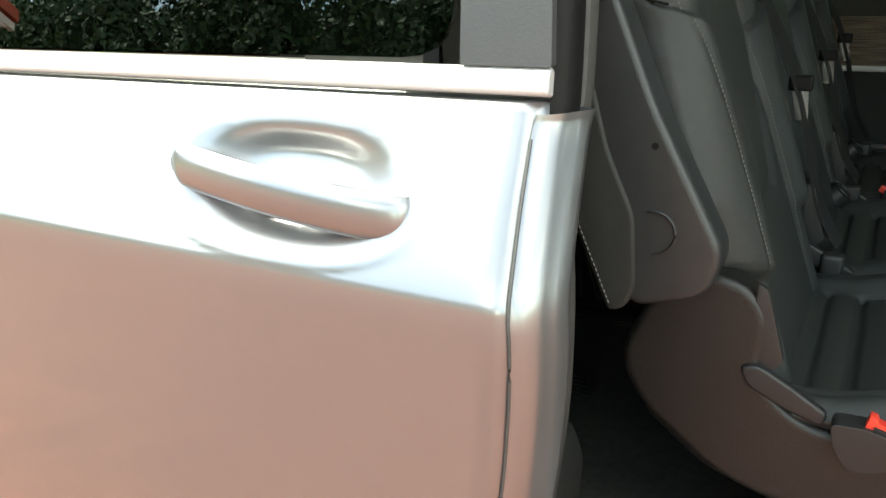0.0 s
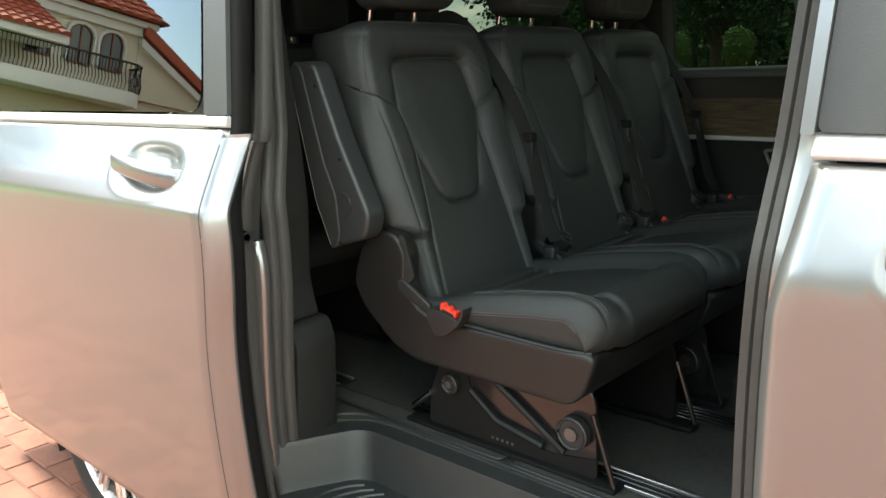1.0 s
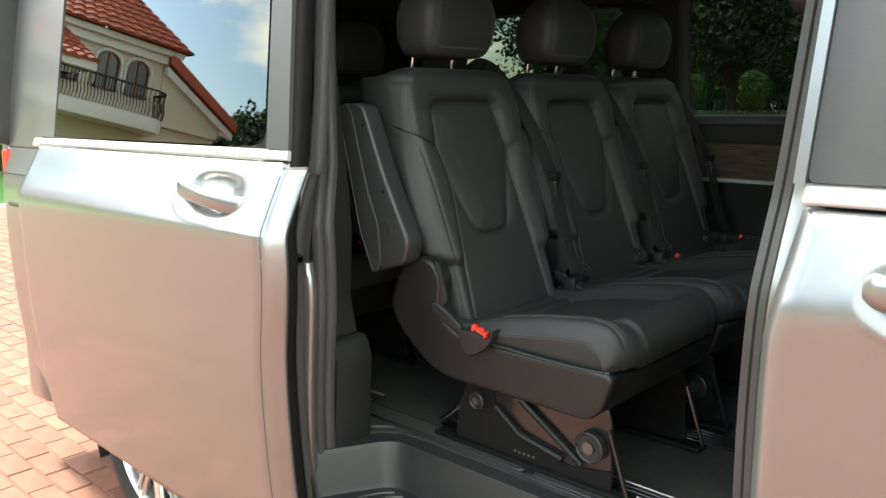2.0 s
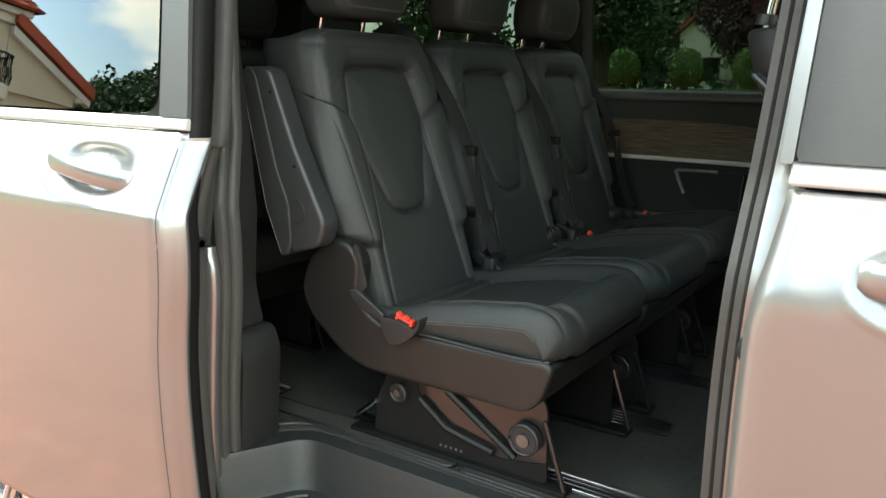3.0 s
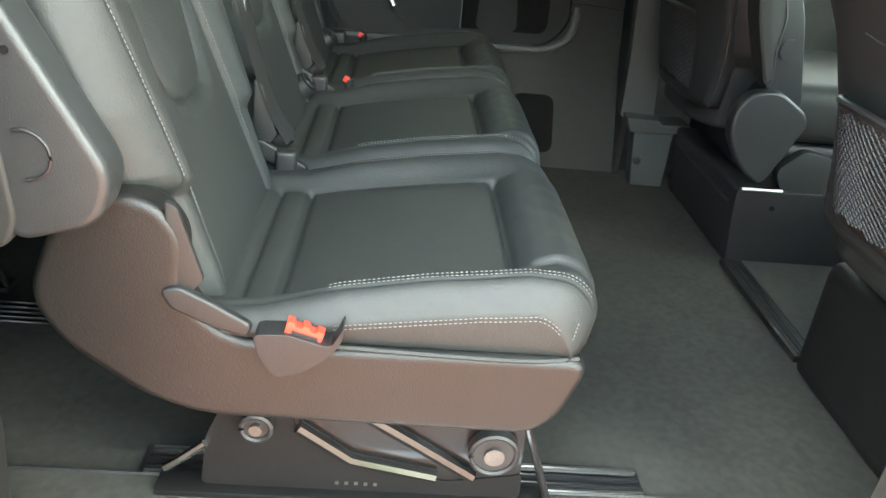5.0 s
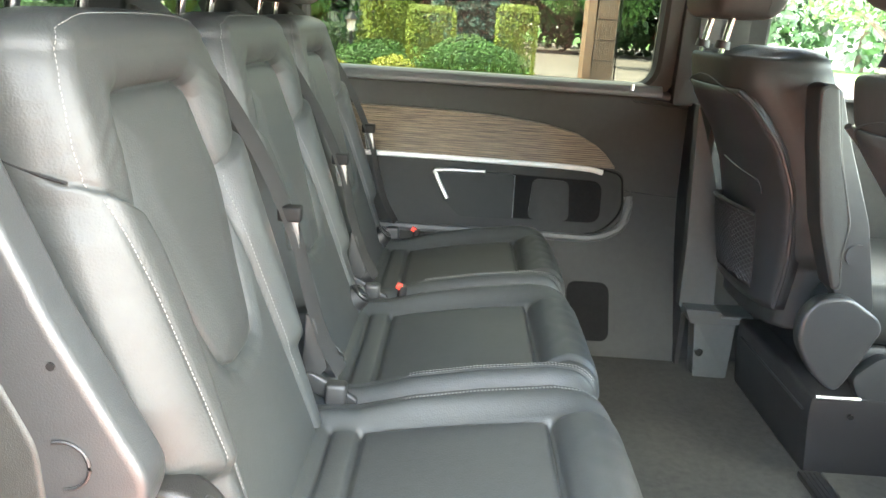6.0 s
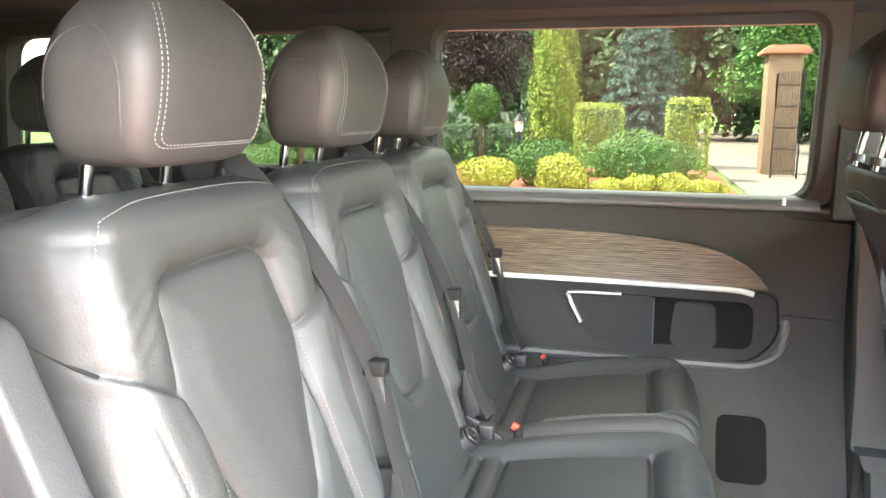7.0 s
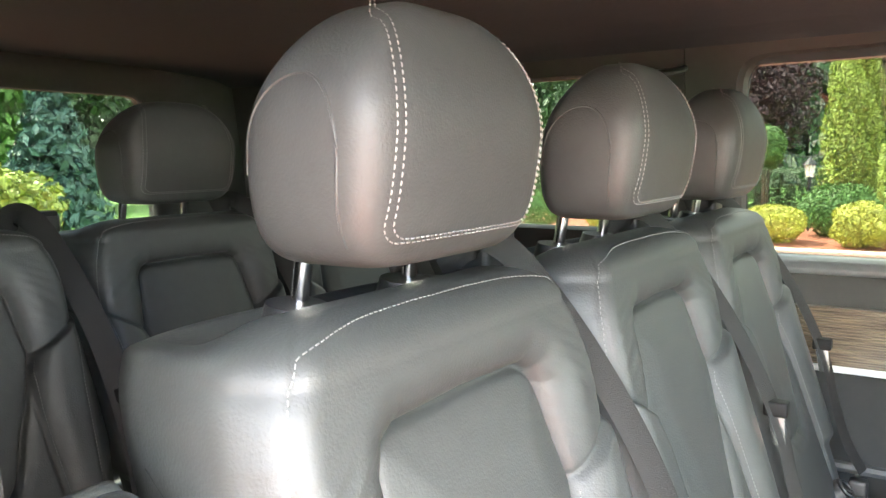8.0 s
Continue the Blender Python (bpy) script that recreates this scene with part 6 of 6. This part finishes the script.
bush("shrub", "bright green rounded shrub on the lawn", -12.6, 6.2, 2.2, 1.7, M_LEAF_T, 3200, 0.08)
bush("shrub", "bright green rounded shrub on the lawn", -14.0, 11.8, 2.0, 1.6, M_LEAF_T, 3000, 0.08)
bush("shrub", "bright green rounded shrub on the lawn", -15.5, 2.2, 2.4, 1.6, M_LEAF, 3000, 0.08)
broadleaf("plum_tree", "purple-leaved tree by the lawn", -16.5, 3.2, 4.5, 5.6, M_LEAF_P, 5000, 0.14, 0.35)
for k in range(9):
    conifer("wood_tree", "dark tree at the edge of the wood", -22 + 7.5 * k + rng.uniform(-1, 1), 48 + rng.uniform(-3, 3), 7, 9 + rng.uniform(-1.5, 2.5), M_LEAF_D, 2600, 0.4, False, "far wood")
for k, (x, y) in enumerate(((-26, 1), (-27, 6.5), (-25, 12), (-28, 17), (-23, 21), (-24, -4), (-31, 3.5), (-32, 10))):
    broadleaf("garden_tree", "tall grey-green tree beyond the lawn", x, y, 6.0, 7.5 + 0.5 * (k % 3), M_LEAF_D if k % 2 else M_LEAF, 3600, 0.24, 0.12, "trees beyond the lawn")
for x, y in ((3.0, 46.0), (7.5, 44.0), (-1.5, 47.0), (12.0, 47.0)):
    broadleaf("wood_tree", "tall dark tree at the edge of the wood", x, y, 8, 10.5, M_LEAF_D, 6000, 0.30, 0.08, "far wood")
for k in range(9):
    broadleaf("wood_tree", "tall dark tree beyond the lawn", -48 + rng.uniform(-2, 2), -14 + 6 * k, 9, 14 + rng.uniform(-1, 2), M_LEAF_D, 4200, 0.42, 0.08, "trees beyond the lawn")
for k in range(12):
    broadleaf("wood_tree", "tall dark tree at the edge of the wood", -34 + 7.0 * k + rng.uniform(-1, 1), 58 + rng.uniform(-3, 3), 10, 13 + rng.uniform(-1, 2), M_LEAF_D, 4200, 0.45, 0.08, "far wood")
part("flower_bed", box(-12, 2.2, 13.66, 21.5, -0.05, GROUND + 0.02, 0.01), M_SOIL, None, "red bark mulch bed")
tagged(bpy.data.objects["flower_bed"], "", "flower bed", kind="structure")

# ---- fence, gate, pier, lamp, distant houses ----
fence = thing("garden_fence", "black iron fence with sagging top rail", "fence", 0, 27.0, GROUND)
for k in range(8):
    x0 = -16.0 + 2.2 * k
    part("fence_post", box(x0 - 0.05, x0 + 0.05, -0.05, 0.05, 0, 2.2, 0.008), M_IRON, fence)
    for z in (0.55, None):
        pts = [(x0 + 2.2 * t, 0, (z or 1.95 - 0.5 * math.sin(math.pi * t))) for t in np.linspace(0, 1, 12)]
        part("rail", tube(pts, 0.022, 5), M_IRON, fence)
    for j in range(1, 13):
        t = j / 13
        part("bar", rod((x0 + 2.2 * t, 0, 0.1), (x0 + 2.2 * t, 0, 2.02 - 0.5 * math.sin(math.pi * t)), 0.014, seg=5), M_IRON, fence)
pier = thing("gate_pier", "yellow brick gate pier with terracotta cap", "gate pier", 3.72, 21.3, GROUND)
part("shaft", box(-0.40, 0.40, -0.40, 0.40, 0, 3.0, 0.01), M_BRICK, pier)
part("cap", prism([(-0.56, 3.0), (0.56, 3.0), (0.56, 3.08), (0.40, 3.20), (-0.40, 3.20), (-0.56, 3.08)], "y", -0.56, 0.56, 0.02), M_CAP, pier, "terracotta cap")
gate = thing("iron_gate", "open black iron driveway gate", "gate", 3.65, 19.7, -0.02)
part("gate_frame", tube([(-0.28, 0, -0.02), (-0.28, 0, 2.5), (0.30, 0, 2.6), (0.30, 0, -0.02), (-0.28, 0, -0.02)], 0.03, 6), M_IRON, gate)
for k in range(9):
    part("bar", rod((-0.22 + 0.058 * k, 0, 0.1), (-0.22 + 0.058 * k, 0, 2.55), 0.012, seg=6), M_IRON, gate)
for k in range(5):
    part("crossbar", rod((-0.28, 0, 0.25 + 0.5 * k), (0.30, 0, 0.25 + 0.5 * k), 0.018, seg=6), M_IRON, gate)
gl = thing("garden_lamp", "small dark garden lantern on a post", "lamp", -2.32, 17.0, GROUND)
part("post", rod((0, 0, 0), (0, 0, 1.10), 0.03, seg=10), M_IRON, gl)
part("lantern", rod((0, 0, 1.10), (0, 0, 1.34), 0.07, seg=8, r2=0.10), M_WHITE, gl)
part("hat", rod((0, 0, 1.34), (0, 0, 1.50), 0.16, seg=8, r2=0.01), M_IRON, gl)


def far_house(x, y, w, d, h, roof, label):
    t = thing("house", label, "house", x, y, -0.03, "distant houses")
    part("wall", box(-w / 2, w / 2, 0, d, 0, h), M_WHITE, t, "", False)
    part("gable", prism([(-w / 2, h), (w / 2, h), (0, h + roof)], "y", 0.01, d - 0.01), M_WHITE, t, "", False)
    for s in (-1, 1):
        p = [(s * (w / 2 + 0.5), h - 0.25), (0, h + roof + 0.2), (0, h + roof), (s * (w / 2 + 0.5), h - 0.45)]
        part("roof", prism(p, "y", -0.6, d + 0.6), M_TILE, t, "red tile roof", False)
    for k in range(3):
        wn2 = part("window", box(-w / 2 + w * (k + 0.6) / 3.4, -w / 2 + w * (k + 0.6) / 3.4 + 1.0, -0.03, 0.02, 1.6, 2.9), M_GLOSSBLACK, t)
        part("frame", box(-w / 2 + w * (k + 0.6) / 3.4 - 0.08, -w / 2 + w * (k + 0.6) / 3.4 + 1.08, -0.02, 0.01, 1.52, 2.98), M_WHITE, wn2)
    return t


far_house(-9.6, 45.0, 8.0, 9.0, 4.2, 3.6, "white house with red gable roof")
far_house(-2.0, 60.0, 5.0, 7.0, 3.4, 1.6, "low white house in the distance")
far_house(22.0, 50.0, 12.0, 9.0, 4.0, 3.0, "white house with red roof")
red_car = thing("parked_car", "red car parked beyond the gate", "car", 15.0, 62.0, 0.3)
part("body", prism(soft([(-2.1, 0.3), (2.1, 0.3), (2.1, 0.8), (1.4, 0.95), (0.8, 1.45), (-1.2, 1.45), (-1.9, 0.95), (-2.1, 0.8)], 0.12), "y", -0.85, 0.85, 0.08), M_RED, red_car)
for x in (-1.35, 1.35):
    part("wheel", rod((x, -0.88, 0.32), (x, -0.60, 0.32), 0.32, seg=20), M_TYRE, red_car)

# ---- the villa across the drive ----
villa = thing("villa", "cream villa with red tiled roofs, balcony and arched windows", "house", -26.0, -12.8, GROUND)


def tiles(name, parent, a, b, c, d, rows, cols, label=""):
    """A roof slope from eave a-b to ridge d-c, laid with rounded pantiles."""
    a, b, c, d = (np.array(p, float) for p in (a, b, c, d))
    V, Fc = [], []
    nrm = np.cross(b - a, d - a)
    nrm /= np.linalg.norm(nrm)
    if nrm[2] < 0:
        nrm = -nrm
    for j in range(rows):
        for i in range(cols):
            def at(u, v):
                lo, hi = a + (b - a) * u, d + (c - d) * u
                return lo + (hi - lo) * v
            u0, u1, v0, v1 = i / cols, (i + 1) / cols, j / rows, (j + 1.12) / rows
            k = len(V)
            for v, lift in ((v0, 0.09), (min(v1, 1.0), 0.03)):
                for t in (0, 0.25, 0.5, 0.75, 1):
                    V.append(at(u0 + (u1 - u0) * t, v) + nrm * (lift + 0.07 * math.sin(math.pi * t)))
            Fc += [(k + q, k + q + 1, k + q + 6, k + q + 5) for q in range(4)]
            m = len(V)
            V += [at(u0, v0), at(u1, v0)]
            Fc.append((m, m + 1, k + 4, k + 3, k + 2, k + 1, k))
    return under(obj(name, V, Fc, M_TILE, False), parent, label)


# local axes: x towards the drive, the tower's broad face looks along +x
part("wall", box(-14, -0.8, -2.8, 9.0, 0, 4.2), M_WALL, villa, "cream rendered wall", False)
part("tower_wall", box(-5.5, -0.6, -0.2, 5.5, 0, 6.95), M_WALL, villa, "cream rendered tower", False)
part("cornice", box(-5.7, -0.35, -0.45, 5.7, 6.45, 6.75, 0.05), M_WHITE, villa, "white moulded cornice")
part("cornice", box(-5.9, -0.12, -0.70, 5.9, 6.75, 6.98, 0.05), M_WHITE, villa, "white moulded cornice")
apex = (-3.1, 2.6, 10.4)
for p, q in (((0.1, 6.2), (0.1, -0.9)), ((0.1, -0.9), (-6.2, -0.9)), ((-6.2, 6.2), (0.1, 6.2)), ((-6.2, -0.9), (-6.2, 6.2))):
    tiles("tower_roof", villa, (*p, 6.98), (*q, 6.98), apex, apex, 16, 16, "red tiled tower roof")
tiles("main_roof", villa, (-0.3, -3.3, 4.7), (-14, -3.3, 4.7), (-14, -0.2, 6.5), (-0.3, -0.2, 6.5), 14, 40, "red tiled main roof")
part("eave", box(-14, -0.35, -3.2, -2.8, 4.4, 4.66, 0.03), M_WHITE, villa)
part("gable_wall", prism([(-2.8, 4.2), (-0.2, 4.2), (-0.2, 6.3), (-2.8, 4.7)], "x", -0.85, -0.55), M_WALL, villa, "", False)
part("verge", prism([(-3.3, 4.55), (-0.2, 6.4), (-0.2, 6.1), (-3.3, 4.3)], "x", -0.60, -0.28), M_WHITE, villa)
part("verge_tiles", prism([(-3.35, 4.60), (-0.2, 6.50), (-0.2, 6.95), (-3.35, 5.0)], "x", -0.70, -0.12, 0.04), M_TILE, villa, "red tiles along the verge")
tiles("porch_roof", villa, (1.5, 3.0, 5.45), (1.5, 8.5, 5.45), (-0.6, 8.5, 6.7), (-0.6, 3.6, 6.7), 8, 16, "red tiled porch roof")
part("eave", box(-0.6, 1.4, 3.0, 8.5, 5.2, 5.45, 0.03), M_WHITE, villa)
for y in (0.75, 1.85, 3.2):
    outline = [(y - 0.38, 5.0), (y + 0.38, 5.0)] + [(y + 0.38 * math.cos(t), 5.95 + 0.38 * math.sin(t)) for t in np.linspace(0, math.pi, 12)]
    aw = part("arched_window", prism(outline, "x", -0.62, -0.57), M_GLOSSBLACK, villa, "arched window with brown frame", False)
    part("window_frame", tube([(-0.55, p[0], p[1]) for p in outline + outline[:1]], 0.05, 6), M_WOODFRAME, aw)
    part("mullion", box(-0.57, -0.52, y - 0.03, y + 0.03, 5.0, 6.3), M_WOODFRAME, aw)
    part("surround", tube([(-0.54, p[0] + (p[0] - y) * 0.22, p[1] + 0.05) for p in outline[1:] + outline[:1]], 0.07, 6), M_WHITE, aw)
curve = [(-0.6, 0.0), (0.5, 0.1), (0.95, 0.5), (1.05, 1.0), (1.05, 5.0)]
part("balcony_slab", prism([(p[0], p[1]) for p in curve] + [(-0.6, 5.0)], "z", 3.75, 4.25, 0.05), M_WHITE, villa, "white balcony slab")
rail_line = [tuple(p) for p in spline([(p[0], p[1], 0) for p in curve], 5)]
rl = part("balcony_railing", tube([(p[0], p[1], 5.2) for p in rail_line], 0.04, 6), M_IRON, villa, "black wrought-iron balcony railing")
for p, q in zip(rail_line, rail_line[1:]):
    gap = math.dist(p, q)
    for k in range(max(1, int(gap / 0.11))):
        t = (k + 0.5) / max(1, int(gap / 0.11))
        x, y = p[0] + (q[0] - p[0]) * t, p[1] + (q[1] - p[1]) * t
        part("baluster", tube([(x, y, 4.26), (x + 0.10, y, 4.5), (x - 0.03, y, 4.85), (x, y, 5.19)], 0.018, 4), M_IRON, rl)
for y in (1.5, 4.0, 6.5):
    gw = part("window", box(-0.82, -0.76, y - 0.6, y + 0.6, 1.0, 2.6), M_GLOSSBLACK, villa)
    part("window_frame", tube([(-0.55 - 0.2, y - 0.6, 1.0), (-0.75, y + 0.6, 1.0), (-0.75, y + 0.6, 2.6), (-0.75, y - 0.6, 2.6), (-0.75, y - 0.6, 1.0)], 0.06, 6), M_WOODFRAME, gw)
for k in range(17):
    x = -78 + 5.2 * k + rng.uniform(-1, 1)
    y = -36 + rng.uniform(-3, 3)
    if k % 3:
        broadleaf("wood_tree", "dark green tree behind the villa", x, y, 6.5, 10.5 + rng.uniform(-1.2, 1.4), M_LEAF_D, 2600, 0.34, 0.15, "wood behind the villa")
    else:
        conifer("wood_tree", "dark conifer behind the villa", x, y, 5.0, 11.3 + rng.uniform(-1, 1.6), M_LEAF_D, 2600, 0.34, False, "wood behind the villa")

for k in range(20):
    broadleaf("wood_tree", "dark green tree behind the villa", -82 + 4.6 * k + rng.uniform(-1, 1), -44 + rng.uniform(-2, 2), 7.5, 12.5 + rng.uniform(-1.2, 1.6), M_LEAF_D, 3600, 0.42, 0.12, "wood behind the villa")

# ---- pavers ----
def paver_mesh(l, w):
    bm = box(-l / 2 + 0.003, l / 2 - 0.003, -w / 2 + 0.003, w / 2 - 0.003, -0.03, 0.0, 0.004, 1)
    me = bpy.data.meshes.new("paver")
    bm.to_mesh(me)
    bm.free()
    me.materials.append(M_PAVER)
    return me


PL, PW = 0.20, 0.10
pm = paver_mesh(PL, PW)
for i in range(-19, -8):
    for j in range(-7, 20):
        p = new("paver", pm)
        p.parent = drive
        p.location = (i * PL + 0.1 * (j % 2), j * PW, GROUND + rng.uniform(-0.0015, 0.0015))
V, Fc = [], []
for i in range(-50, 22):
    for j in range(-50, 24):
        if -19 <= i < -8 and -7 <= j < 20:
            continue
        x, y, z = i * PL + 0.1 * (j % 2), j * PW, GROUND + rng.uniform(-0.0015, 0.0015)
        k = len(V)
        for dx, dy, dz in ((-0.097, -0.047, -0.015), (0.097, -0.047, -0.015), (0.097, 0.047, -0.015), (-0.097, 0.047, -0.015), (-0.093, -0.043, 0), (0.093, -0.043, 0), (0.093, 0.043, 0), (-0.093, 0.043, 0)):
            V.append((x + dx, y + dy, z + dz))
        Fc += [(k + 4, k + 5, k + 6, k + 7)] + [(k + q, k + (q + 1) % 4, k + 4 + (q + 1) % 4, k + 4 + q) for q in range(4)]
field = under(obj("pavers", V, Fc, M_PAVER_J, False), drive, "red clay pavers")
tagged(field, kind="stuff")
